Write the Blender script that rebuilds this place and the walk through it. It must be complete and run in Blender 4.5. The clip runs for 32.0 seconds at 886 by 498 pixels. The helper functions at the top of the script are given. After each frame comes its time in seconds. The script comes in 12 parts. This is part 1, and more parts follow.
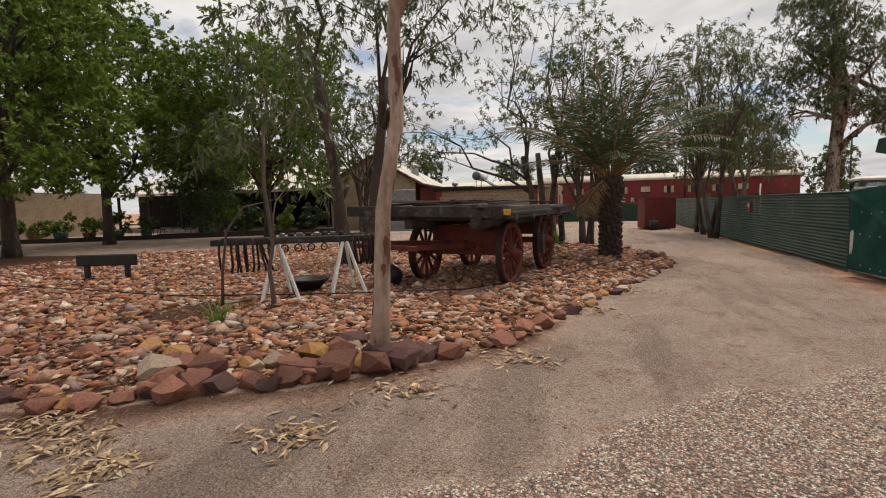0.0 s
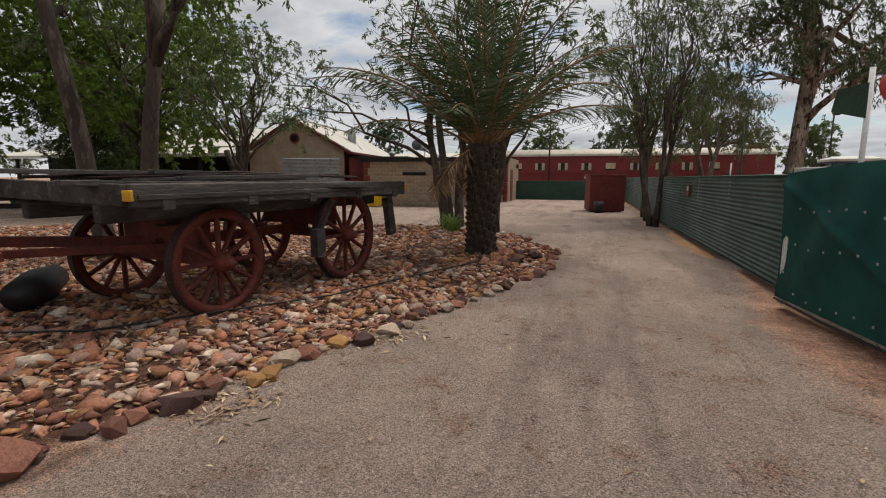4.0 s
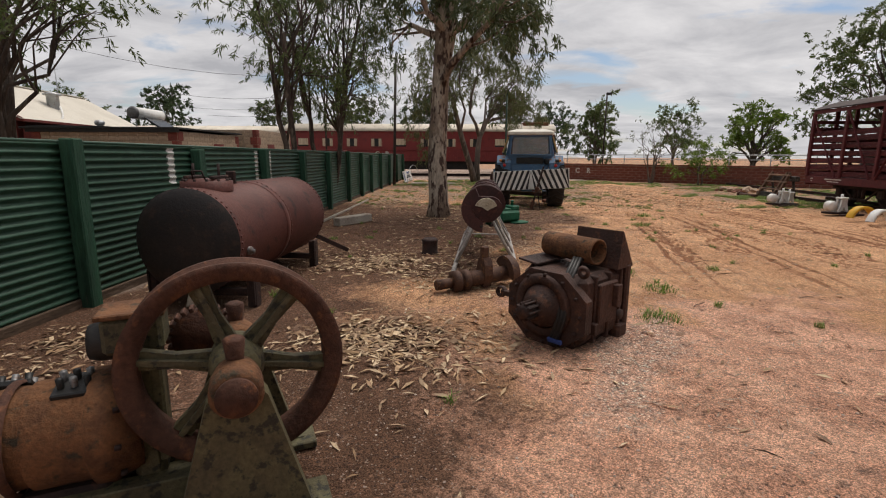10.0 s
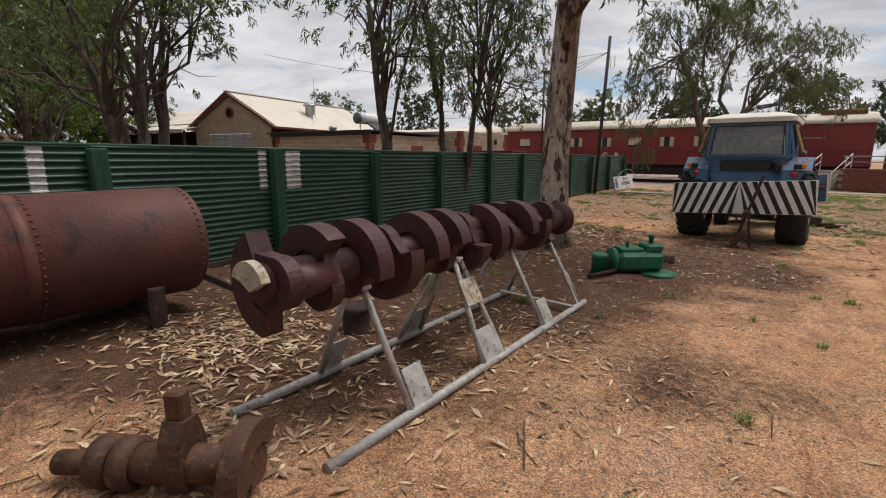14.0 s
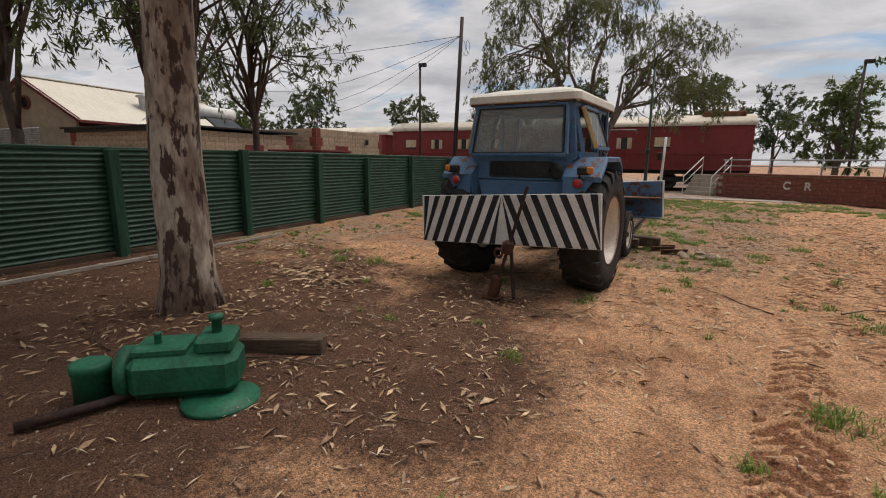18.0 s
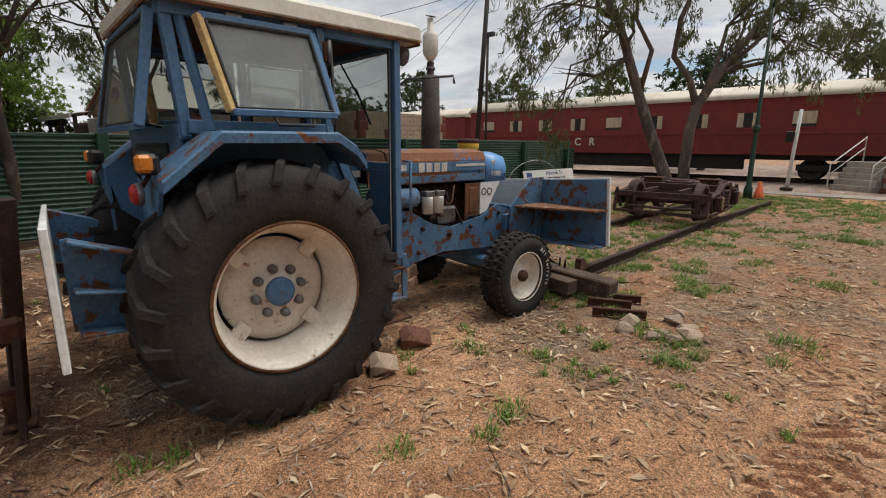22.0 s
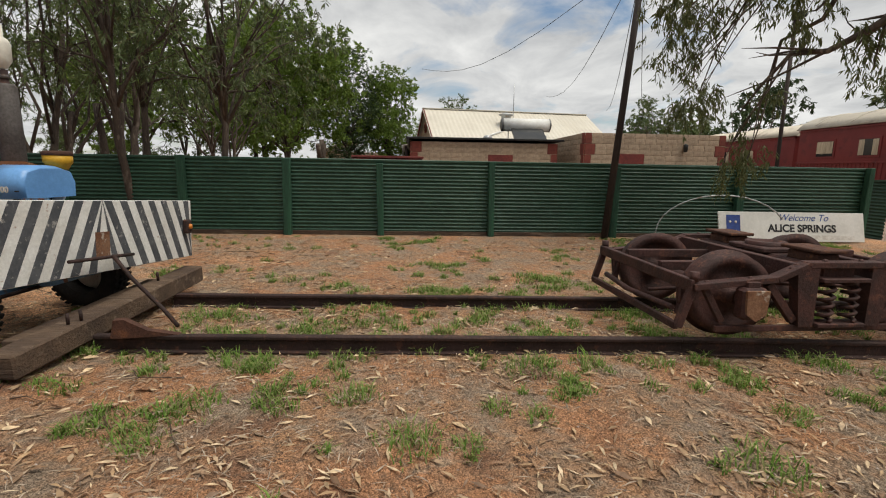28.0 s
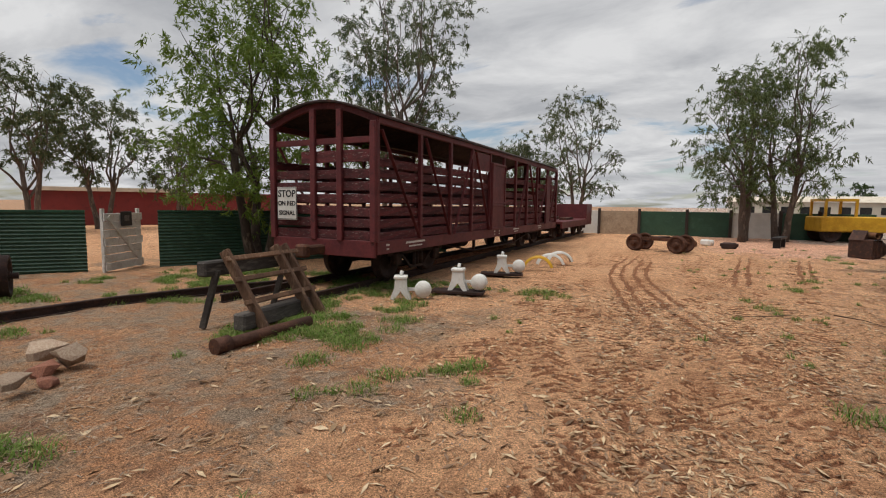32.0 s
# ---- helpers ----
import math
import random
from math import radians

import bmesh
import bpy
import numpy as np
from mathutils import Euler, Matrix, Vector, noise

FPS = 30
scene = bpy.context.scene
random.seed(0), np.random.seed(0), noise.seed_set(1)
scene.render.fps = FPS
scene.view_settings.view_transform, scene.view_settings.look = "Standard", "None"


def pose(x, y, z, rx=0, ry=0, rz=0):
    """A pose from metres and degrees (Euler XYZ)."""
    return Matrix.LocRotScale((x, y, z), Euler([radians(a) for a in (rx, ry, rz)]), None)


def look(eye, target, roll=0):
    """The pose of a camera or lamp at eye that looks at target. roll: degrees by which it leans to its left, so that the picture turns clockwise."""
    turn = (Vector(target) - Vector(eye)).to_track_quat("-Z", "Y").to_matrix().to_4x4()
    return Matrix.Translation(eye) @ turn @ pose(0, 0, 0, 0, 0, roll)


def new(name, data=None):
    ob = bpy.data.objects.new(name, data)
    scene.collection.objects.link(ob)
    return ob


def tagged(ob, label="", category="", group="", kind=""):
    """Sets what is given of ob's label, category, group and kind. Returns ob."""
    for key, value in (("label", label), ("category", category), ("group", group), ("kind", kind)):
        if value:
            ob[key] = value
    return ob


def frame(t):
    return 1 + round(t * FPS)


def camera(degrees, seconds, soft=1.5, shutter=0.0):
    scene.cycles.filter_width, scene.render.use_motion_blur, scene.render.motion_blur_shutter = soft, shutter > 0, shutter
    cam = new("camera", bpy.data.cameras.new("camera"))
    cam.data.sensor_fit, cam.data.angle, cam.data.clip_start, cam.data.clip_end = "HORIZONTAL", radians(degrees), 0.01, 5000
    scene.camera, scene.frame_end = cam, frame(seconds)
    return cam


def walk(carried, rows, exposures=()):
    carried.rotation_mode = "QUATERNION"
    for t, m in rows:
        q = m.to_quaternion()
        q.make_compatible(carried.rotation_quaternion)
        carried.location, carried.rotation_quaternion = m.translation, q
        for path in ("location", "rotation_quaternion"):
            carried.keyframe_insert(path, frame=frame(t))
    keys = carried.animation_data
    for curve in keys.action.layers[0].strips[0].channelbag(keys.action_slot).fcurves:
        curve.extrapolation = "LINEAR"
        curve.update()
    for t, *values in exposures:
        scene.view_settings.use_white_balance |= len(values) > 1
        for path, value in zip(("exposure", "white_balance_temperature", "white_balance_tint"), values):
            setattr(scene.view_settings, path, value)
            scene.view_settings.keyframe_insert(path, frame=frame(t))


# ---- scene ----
cam = camera(85.7, 32.0, soft=1.1)
PATH = [
    (0, (-1.603, -1.924, 1.494), (-2.212, -0.027, 1.315), -1.4),
    (1, (-1.285, -0.732, 1.496), (-2.05, 1.103, 1.275), -1.5),
    (2, (-0.878, 0.501, 1.489), (-1.75, 2.286, 1.261), -1.5),
    (2.5, (-0.607, 1.057, 1.502), (-1.497, 2.834, 1.279), -1.3),
    (4.5, (1.158, 2.675, 1.531), (0.806, 4.618, 1.214), 0.5),
    (5, (1.74, 3.046, 1.514), (1.602, 5.014, 1.187), 0.4),
    (6, (2.856, 3.743, 1.533), (3.011, 5.706, 1.184), 0.7),
    (7, (3.878, 4.432, 1.504), (4.087, 6.389, 1.146), 0.9),
    (8, (4.948, 5.105, 1.494), (5.149, 7.062, 1.129), 0.5),
    (9, (5.967, 5.835, 1.471), (6.085, 7.796, 1.097), 0.4),
    (10, (6.954, 6.658, 1.459), (6.886, 8.62, 1.079), 0.3),
    (11, (7.845, 7.692, 1.463), (7.484, 9.618, 1.063), -0.3),
    (12, (8.534, 8.697, 1.541), (7.891, 10.549, 1.145), 0.7),
    (13, (8.939, 9.78, 1.471), (7.993, 11.501, 1.095), 0.5),
    (13.5, (9.088, 10.33, 1.47), (8.05, 11.994, 1.081), 0.7),
    (15.5, (9.55, 12.76, 1.39), (8.448, 14.39, 1.03), 0.1),
    (16, (9.659, 13.3, 1.338), (8.626, 14.966, 0.942), 0.1),
    (17, (10.168, 14.391, 1.366), (9.249, 16.128, 0.994), -0.1),
    (18, (10.623, 15.613, 1.437), (9.775, 17.388, 1.075), 0.6),
    (19, (11.161, 16.656, 1.446), (10.319, 18.432, 1.079), 0.6),
    (20, (11.54, 17.804, 1.433), (10.557, 19.503, 1.054), 0.5),
    (21, (11.854, 18.959, 1.435), (10.695, 20.539, 1.039), 0.1),
    (22, (12.153, 20.08, 1.439), (10.852, 21.539, 1.014), 0.2),
    (23, (12.481, 21.206, 1.393), (11.02, 22.514, 0.998), -0.4),
    (24, (12.742, 22.384, 1.361), (11.21, 23.614, 0.988), -0.4),
    (25, (13.1, 23.586, 1.306), (11.601, 24.864, 0.963), -0.8),
    (25.5, (13.123, 23.95, 1.293), (11.647, 25.257, 0.954), -0.8),
    (27.5, (13.387, 26.362, 1.375), (11.519, 26.985, 1.027), 0.9),
    (28, (13.481, 26.892, 1.399), (11.512, 27.018, 1.072), 1.0),
    (28.5, (13.495, 27.372, 1.444), (11.577, 26.905, 1.123), 1.3),
    (29, (13.499, 27.771, 1.503), (11.865, 26.665, 1.190), 1.6),
    (29.5, (13.669, 28.017, 1.532), (12.615, 26.344, 1.254), 1.2),
    (30, (13.800, 28.245, 1.537), (13.392, 26.307, 1.299), 1.4),
    (30.5, (13.917, 28.483, 1.537), (13.792, 26.5, 1.325), 1.6),
    (31, (14.033, 28.802, 1.531), (14.155, 26.817, 1.338), 1.2),
    (31.5, (14.086, 29.125, 1.525), (14.471, 27.172, 1.344), 0.9),
    (32, (14.056, 29.489, 1.537), (14.856, 27.665, 1.351), 0.7),
]
walk(cam, [(t, look(eye, target, roll)) for t, eye, target, roll in PATH], [(0.0, 0.20, 6950, 11), (2.0, 0.42, 6800, 10), (4.5, -0.10, 6500, 9), (7.0, -0.28, 6500, 9), (9.0, -0.05, 6650, 11), (11.0, 0.06, 6700, 12), (13.0, 0.14, 6550, 12), (16.0, 0.18, 6600, 11), (18.0, 0.0, 6700, 12), (22.0, 0.15, 6500, 9), (25.0, -0.04, 6450, 8), (28.0, 0.2, 6750, 7), (30.0, 0.12, 6950, 10), (32.0, -0.02, 6600, 9)])

# ---- world and light ----
world = bpy.data.worlds.new("overcast_sky")
scene.world = world
world.use_nodes = True
SUN_EL, SUN_ROT = radians(68), radians(35)


def build_sky():
    nt = world.node_tree
    nt.nodes.clear()
    out = nt.nodes.new("ShaderNodeOutputWorld")
    bg = nt.nodes.new("ShaderNodeBackground")
    sky = nt.nodes.new("ShaderNodeTexSky")
    sky.sky_type = "NISHITA"
    sky.sun_disc = False
    sky.sun_elevation, sky.sun_rotation = SUN_EL, SUN_ROT
    geo = nt.nodes.new("ShaderNodeTexCoord")
    sep = nt.nodes.new("ShaderNodeSeparateXYZ")
    nt.links.new(geo.outputs["Generated"], sep.inputs[0])
    up = nt.nodes.new("ShaderNodeMath")
    up.operation = "ADD"
    up.inputs[1].default_value = 0.16
    nt.links.new(sep.outputs["Z"], up.inputs[0])
    lim = nt.nodes.new("ShaderNodeMath")
    lim.operation = "MAXIMUM"
    lim.inputs[1].default_value = 0.05
    nt.links.new(up.outputs[0], lim.inputs[0])
    flat = []
    for axis in ("X", "Y"):
        d = nt.nodes.new("ShaderNodeMath")
        d.operation = "DIVIDE"
        nt.links.new(sep.outputs[axis], d.inputs[0])
        nt.links.new(lim.outputs[0], d.inputs[1])
        flat.append(d)
    com = nt.nodes.new("ShaderNodeCombineXYZ")
    nt.links.new(flat[0].outputs[0], com.inputs[0])
    nt.links.new(flat[1].outputs[0], com.inputs[1])
    n1 = nt.nodes.new("ShaderNodeTexNoise")
    n1.inputs["Scale"].default_value, n1.inputs["Detail"].default_value = 1.15, 8
    n1.inputs["Roughness"].default_value, n1.inputs["Distortion"].default_value = 0.55, 0.5
    n2 = nt.nodes.new("ShaderNodeTexNoise")
    n2.inputs["Scale"].default_value, n2.inputs["Detail"].default_value = 1.3, 7
    n2.inputs["Roughness"].default_value, n2.inputs["Distortion"].default_value = 0.6, 0.4
    mp = nt.nodes.new("ShaderNodeMapping")
    mp.inputs["Rotation"].default_value = (0, 0, 0.6)
    mp.inputs["Scale"].default_value = (1.0, 1.35, 1.0)
    mp.inputs["Location"].default_value = (3.1, 1.7, 0.0)
    nt.links.new(com.outputs[0], mp.inputs[0])
    nt.links.new(mp.outputs[0], n1.inputs["Vector"])
    nt.links.new(mp.outputs[0], n2.inputs["Vector"])
    cov = nt.nodes.new("ShaderNodeValToRGB")
    cov.color_ramp.elements[0].position, cov.color_ramp.elements[1].position = 0.33, 0.45
    nt.links.new(n1.outputs["Fac"], cov.inputs[0])
    tone = nt.nodes.new("ShaderNodeValToRGB")
    tone.color_ramp.elements[0].position, tone.color_ramp.elements[1].position = 0.33, 0.64
    tone.color_ramp.elements[0].color = (4.3, 4.42, 4.75, 1)
    tone.color_ramp.elements[1].color = (7.35, 7.4, 7.6, 1)
    nt.links.new(n2.outputs["Fac"], tone.inputs[0])
    mix = nt.nodes.new("ShaderNodeMix")
    mix.data_type = "RGBA"
    nt.links.new(cov.outputs["Color"], mix.inputs["Factor"])
    nt.links.new(sky.outputs[0], mix.inputs["A"])
    nt.links.new(tone.outputs["Color"], mix.inputs["B"])
    nt.links.new(mix.outputs["Result"], bg.inputs["Color"])
    bg.inputs["Strength"].default_value = 0.099
    nt.links.new(bg.outputs[0], out.inputs["Surface"])


build_sky()
sun_data = bpy.data.lights.new("sun", "SUN")
sun_data.energy, sun_data.angle, sun_data.color = 2.8, radians(38), (1.0, 0.95, 0.88)
sun = new("sun", sun_data)
sun.matrix_world = look((0, 0, 0), (-math.sin(SUN_ROT) * math.cos(SUN_EL), -math.cos(SUN_ROT) * math.cos(SUN_EL), -math.sin(SUN_EL)))

# ---- materials ----
MATS = {}


def surface(name, c1, c2, c3=None, big=1.5, fine=35.0, rough=0.8, metal=0.0, bump=0.25, edge=(0.42, 0.6), third=(0.56, 0.66),
            grain=0.35, stretch=(1, 1, 1), vary=0.0, dist=0.02):
    """A weathered surface: two colours in patches, a third in smaller stains, fine grain and relief."""
    m = bpy.data.materials.new(name)
    m.use_nodes = True
    nt = m.node_tree
    b = nt.nodes["Principled BSDF"]
    tc = nt.nodes.new("ShaderNodeTexCoord")
    mp = nt.nodes.new("ShaderNodeMapping")
    mp.inputs["Scale"].default_value = stretch
    nt.links.new(tc.outputs["Object"], mp.inputs[0])

    def tex(scale, detail=5, shift=0.0):
        n = nt.nodes.new("ShaderNodeTexNoise")
        n.inputs["Scale"].default_value, n.inputs["Detail"].default_value = scale, detail
        n.inputs["Roughness"].default_value = 0.62
        if shift:
            ad = nt.nodes.new("ShaderNodeVectorMath")
            ad.inputs[1].default_value = (shift, shift * 0.7, -shift)
            nt.links.new(mp.outputs[0], ad.inputs[0])
            nt.links.new(ad.outputs[0], n.inputs["Vector"])
        else:
            nt.links.new(mp.outputs[0], n.inputs["Vector"])
        return n

    def ramp(src, lo, hi):
        r = nt.nodes.new("ShaderNodeMapRange")
        r.inputs["From Min"].default_value, r.inputs["From Max"].default_value = lo, hi
        nt.links.new(src, r.inputs["Value"])
        return r.outputs["Result"]

    def mix(fac, a, c, mode="MIX"):
        x = nt.nodes.new("ShaderNodeMix")
        x.data_type, x.blend_type = "RGBA", mode
        if hasattr(fac, "links"):
            nt.links.new(fac, x.inputs["Factor"])
        else:
            x.inputs["Factor"].default_value = fac
        for sock, v in (("A", a), ("B", c)):
            if isinstance(v, tuple):
                x.inputs[sock].default_value = (*v, 1)
            else:
                nt.links.new(v, x.inputs[sock])
        return x.outputs["Result"]

    n1, n2 = tex(big), tex(fine, 4, 7.3)
    col = mix(ramp(n1.outputs["Fac"], *edge), c1, c2)
    if c3:
        n3 = tex(big * 3.3, 6, 3.1)
        col = mix(ramp(n3.outputs["Fac"], *third), col, c3)
    shade = nt.nodes.new("ShaderNodeMapRange")
    shade.inputs["From Min"].default_value, shade.inputs["From Max"].default_value = 0.25, 0.75
    shade.inputs["To Min"].default_value, shade.inputs["To Max"].default_value = 1 - grain, 1 + grain
    nt.links.new(n2.outputs["Fac"], shade.inputs["Value"])
    sh = nt.nodes.new("ShaderNodeCombineXYZ")
    for k in range(3):
        nt.links.new(shade.outputs["Result"], sh.inputs[k])
    col = mix(1.0, col, sh.outputs[0], "MULTIPLY")
    if vary:
        oi = nt.nodes.new("ShaderNodeObjectInfo")
        hsv = nt.nodes.new("ShaderNodeHueSaturation")
        r = nt.nodes.new("ShaderNodeMapRange")
        r.inputs["To Min"].default_value, r.inputs["To Max"].default_value = 1 - vary, 1 + vary
        nt.links.new(oi.outputs["Random"], r.inputs["Value"])
        nt.links.new(r.outputs["Result"], hsv.inputs["Value"])
        nt.links.new(col, hsv.inputs["Color"])
        col = hsv.outputs["Color"]
    nt.links.new(col, b.inputs["Base Color"])
    rr = nt.nodes.new("ShaderNodeMapRange")
    rr.inputs["To Min"].default_value, rr.inputs["To Max"].default_value = max(0.05, rough - 0.13), min(1, rough + 0.13)
    nt.links.new(n1.outputs["Fac"], rr.inputs["Value"])
    nt.links.new(rr.outputs["Result"], b.inputs["Roughness"])
    b.inputs["Metallic"].default_value = metal
    b.inputs["Specular IOR Level"].default_value = 0.35
    if bump:
        bp = nt.nodes.new("ShaderNodeBump")
        bp.inputs["Strength"].default_value, bp.inputs["Distance"].default_value = bump, dist
        nt.links.new(n2.outputs["Fac"], bp.inputs["Height"])
        nt.links.new(bp.outputs["Normal"], b.inputs["Normal"])
    MATS[name] = m
    return m


def islands(name, cols, rough=0.85, fine=30.0, bump=0.2, trans=0.0):
    """One material for a mesh of many small pieces: each piece takes its own colour from a run of colours."""
    m = bpy.data.materials.new(name)
    m.use_nodes = True
    nt = m.node_tree
    b = nt.nodes["Principled BSDF"]
    geo = nt.nodes.new("ShaderNodeNewGeometry")
    r = nt.nodes.new("ShaderNodeValToRGB")
    el = r.color_ramp.elements
    while len(el) < len(cols):
        el.new(0.5)
    for k, c in enumerate(cols):
        el[k].position, el[k].color = k / (len(cols) - 1), (*c, 1)
    nt.links.new(geo.outputs["Random Per Island"], r.inputs[0])
    n = nt.nodes.new("ShaderNodeTexNoise")
    n.inputs["Scale"].default_value, n.inputs["Detail"].default_value = fine, 4
    tc = nt.nodes.new("ShaderNodeTexCoord")
    nt.links.new(tc.outputs["Object"], n.inputs["Vector"])
    mr = nt.nodes.new("ShaderNodeMapRange")
    mr.inputs["From Min"].default_value, mr.inputs["From Max"].default_value = 0.3, 0.7
    mr.inputs["To Min"].default_value, mr.inputs["To Max"].default_value = 0.7, 1.3
    nt.links.new(n.outputs["Fac"], mr.inputs["Value"])
    x = nt.nodes.new("ShaderNodeMix")
    x.data_type, x.blend_type = "RGBA", "MULTIPLY"
    x.inputs["Factor"].default_value = 1
    cb = nt.nodes.new("ShaderNodeCombineXYZ")
    for k in range(3):
        nt.links.new(mr.outputs["Result"], cb.inputs[k])
    nt.links.new(r.outputs["Color"], x.inputs["A"])
    nt.links.new(cb.outputs[0], x.inputs["B"])
    nt.links.new(x.outputs["Result"], b.inputs["Base Color"])
    b.inputs["Roughness"].default_value = rough
    b.inputs["Specular IOR Level"].default_value = 0.3
    if bump:
        bp = nt.nodes.new("ShaderNodeBump")
        bp.inputs["Strength"].default_value, bp.inputs["Distance"].default_value = bump, 0.01
        nt.links.new(n.outputs["Fac"], bp.inputs["Height"])
        nt.links.new(bp.outputs["Normal"], b.inputs["Normal"])
    if trans:
        out = nt.nodes["Material Output"]
        tl = nt.nodes.new("ShaderNodeBsdfTranslucent")
        nt.links.new(x.outputs["Result"], tl.inputs["Color"])
        ms = nt.nodes.new("ShaderNodeMixShader")
        ms.inputs[0].default_value = trans
        nt.links.new(b.outputs[0], ms.inputs[1])
        nt.links.new(tl.outputs[0], ms.inputs[2])
        nt.links.new(ms.outputs[0], out.inputs["Surface"])
    MATS[name] = m
    return m


def glass_mat(name, tint, rough=0.08, clear=0.75):
    """Clear glass: mostly see-through, with a glossy face and a tinted veil for dust or painted sky sheen."""
    m = bpy.data.materials.new(name)
    m.use_nodes = True
    nt = m.node_tree
    out = nt.nodes["Material Output"]
    b = nt.nodes["Principled BSDF"]
    b.inputs["Base Color"].default_value = (*tint, 1)
    b.inputs["Roughness"].default_value = rough
    tr = nt.nodes.new("ShaderNodeBsdfTransparent")
    tr.inputs["Color"].default_value = (0.74, 0.77, 0.75, 1)
    n = nt.nodes.new("ShaderNodeTexNoise")
    n.inputs["Scale"].default_value, n.inputs["Detail"].default_value = 2.5, 2
    mr = nt.nodes.new("ShaderNodeMapRange")
    mr.inputs["To Min"].default_value, mr.inputs["To Max"].default_value = clear - 0.07, clear + 0.07
    nt.links.new(n.outputs["Fac"], mr.inputs["Value"])
    ms = nt.nodes.new("ShaderNodeMixShader")
    nt.links.new(mr.outputs["Result"], ms.inputs[0])
    nt.links.new(b.outputs[0], ms.inputs[1])
    nt.links.new(tr.outputs[0], ms.inputs[2])
    nt.links.new(ms.outputs[0], out.inputs["Surface"])
    MATS[name] = m
    return m


def bark_mat(name, base, patch, dark, big=2.2):
    return surface(name, base, patch, dark, big=big, fine=30, rough=0.9, bump=0.5, stretch=(1, 1, 0.3), third=(0.55, 0.6), grain=0.3)


surface("fence_green", (0.030, 0.076, 0.049), (0.023, 0.061, 0.040), (0.038, 0.089, 0.061), big=1.2, fine=14, rough=0.42, bump=0.06, grain=0.16)
surface("post_green", (0.022, 0.075, 0.043), (0.014, 0.045, 0.027), (0.05, 0.05, 0.04), big=3, fine=40, rough=0.8, bump=0.7, stretch=(1, 1, 0.15), third=(0.62, 0.68))
surface("pipe_green", (0.035, 0.075, 0.035), (0.028, 0.06, 0.03), (0.06, 0.06, 0.03), big=2, fine=30, rough=0.5, bump=0.1)
surface("shade_cloth", (0.006, 0.075, 0.06), (0.005, 0.055, 0.045), big=2, fine=120, rough=0.85, bump=0.4, grain=0.3)
surface("white_wood", (0.62, 0.6, 0.57), (0.5, 0.47, 0.43), (0.28, 0.24, 0.2), big=4, fine=50, rough=0.8, bump=0.3, third=(0.62, 0.7))
surface("white_paint", (0.7, 0.7, 0.68), (0.6, 0.59, 0.56), (0.3, 0.17, 0.1), big=3, fine=40, rough=0.5, bump=0.12, third=(0.66, 0.72), grain=0.15)
surface("silver_paint", (0.40, 0.385, 0.365), (0.28, 0.26, 0.24), (0.16, 0.10, 0.07), big=6, fine=50, rough=0.6, metal=0.15, bump=0.15, third=(0.6, 0.68), grain=0.25)
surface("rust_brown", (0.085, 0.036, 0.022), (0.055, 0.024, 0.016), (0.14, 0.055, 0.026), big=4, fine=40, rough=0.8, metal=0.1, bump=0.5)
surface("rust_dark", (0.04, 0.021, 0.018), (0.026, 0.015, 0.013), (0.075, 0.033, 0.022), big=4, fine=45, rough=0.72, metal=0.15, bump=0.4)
surface("rust_orange", (0.17, 0.075, 0.032), (0.09, 0.04, 0.02), (0.04, 0.03, 0.018), big=4, fine=40, rough=0.8, metal=0.1, bump=0.5)
surface("gear_rust", (0.062, 0.028, 0.02), (0.038, 0.02, 0.016), (0.105, 0.045, 0.026), big=3.5, fine=45, rough=0.65, metal=0.15, bump=0.5, grain=0.4)
surface("olive_rust", (0.10, 0.088, 0.045), (0.075, 0.062, 0.035), (0.03, 0.028, 0.02), big=6, fine=40, rough=0.7, bump=0.4, third=(0.54, 0.62))
surface("boiler_red", (0.105, 0.034, 0.026), (0.068, 0.025, 0.021), (0.024, 0.015, 0.014), big=1.3, fine=45, rough=0.6, metal=0.1, bump=0.3, edge=(0.38, 0.66), third=(0.56, 0.70), grain=0.3)
surface("boiler_black", (0.014, 0.011, 0.011), (0.022, 0.015, 0.013), (0.035, 0.02, 0.016), big=2.5, fine=40, rough=0.55, bump=0.2)
surface("rust_orange_dark", (0.085, 0.040, 0.024), (0.055, 0.027, 0.019), (0.15, 0.07, 0.03), big=5, fine=45, rough=0.7, metal=0.1, bump=0.3)
surface("plate_rusty", (0.46, 0.44, 0.40), (0.36, 0.30, 0.22), (0.22, 0.12, 0.045), big=7, fine=45, rough=0.65, bump=0.15, edge=(0.4, 0.55), third=(0.53, 0.62))
surface("bare_metal", (0.40, 0.36, 0.28), (0.32, 0.28, 0.21), (0.2, 0.14, 0.09), big=6, fine=45, rough=0.6, bump=0.2)
surface("crank_red", (0.058, 0.021, 0.02), (0.038, 0.016, 0.016), (0.085, 0.032, 0.026), big=5, fine=40, rough=0.55, metal=0.1, bump=0.2)
surface("green_enamel", (0.012, 0.115, 0.06), (0.009, 0.08, 0.042), (0.02, 0.03, 0.02), big=5, fine=40, rough=0.55, bump=0.2, third=(0.62, 0.7))
surface("tractor_blue", (0.062, 0.138, 0.245), (0.085, 0.165, 0.27), (0.13, 0.06, 0.035), big=3, fine=40, rough=0.5, bump=0.12, third=(0.64, 0.70), grain=0.25)
surface("tractor_rusty", (0.20, 0.075, 0.03), (0.06, 0.13, 0.27), (0.35, 0.16, 0.07), big=2.6, fine=40, rough=0.6, bump=0.25, edge=(0.54, 0.6), third=(0.6, 0.68))
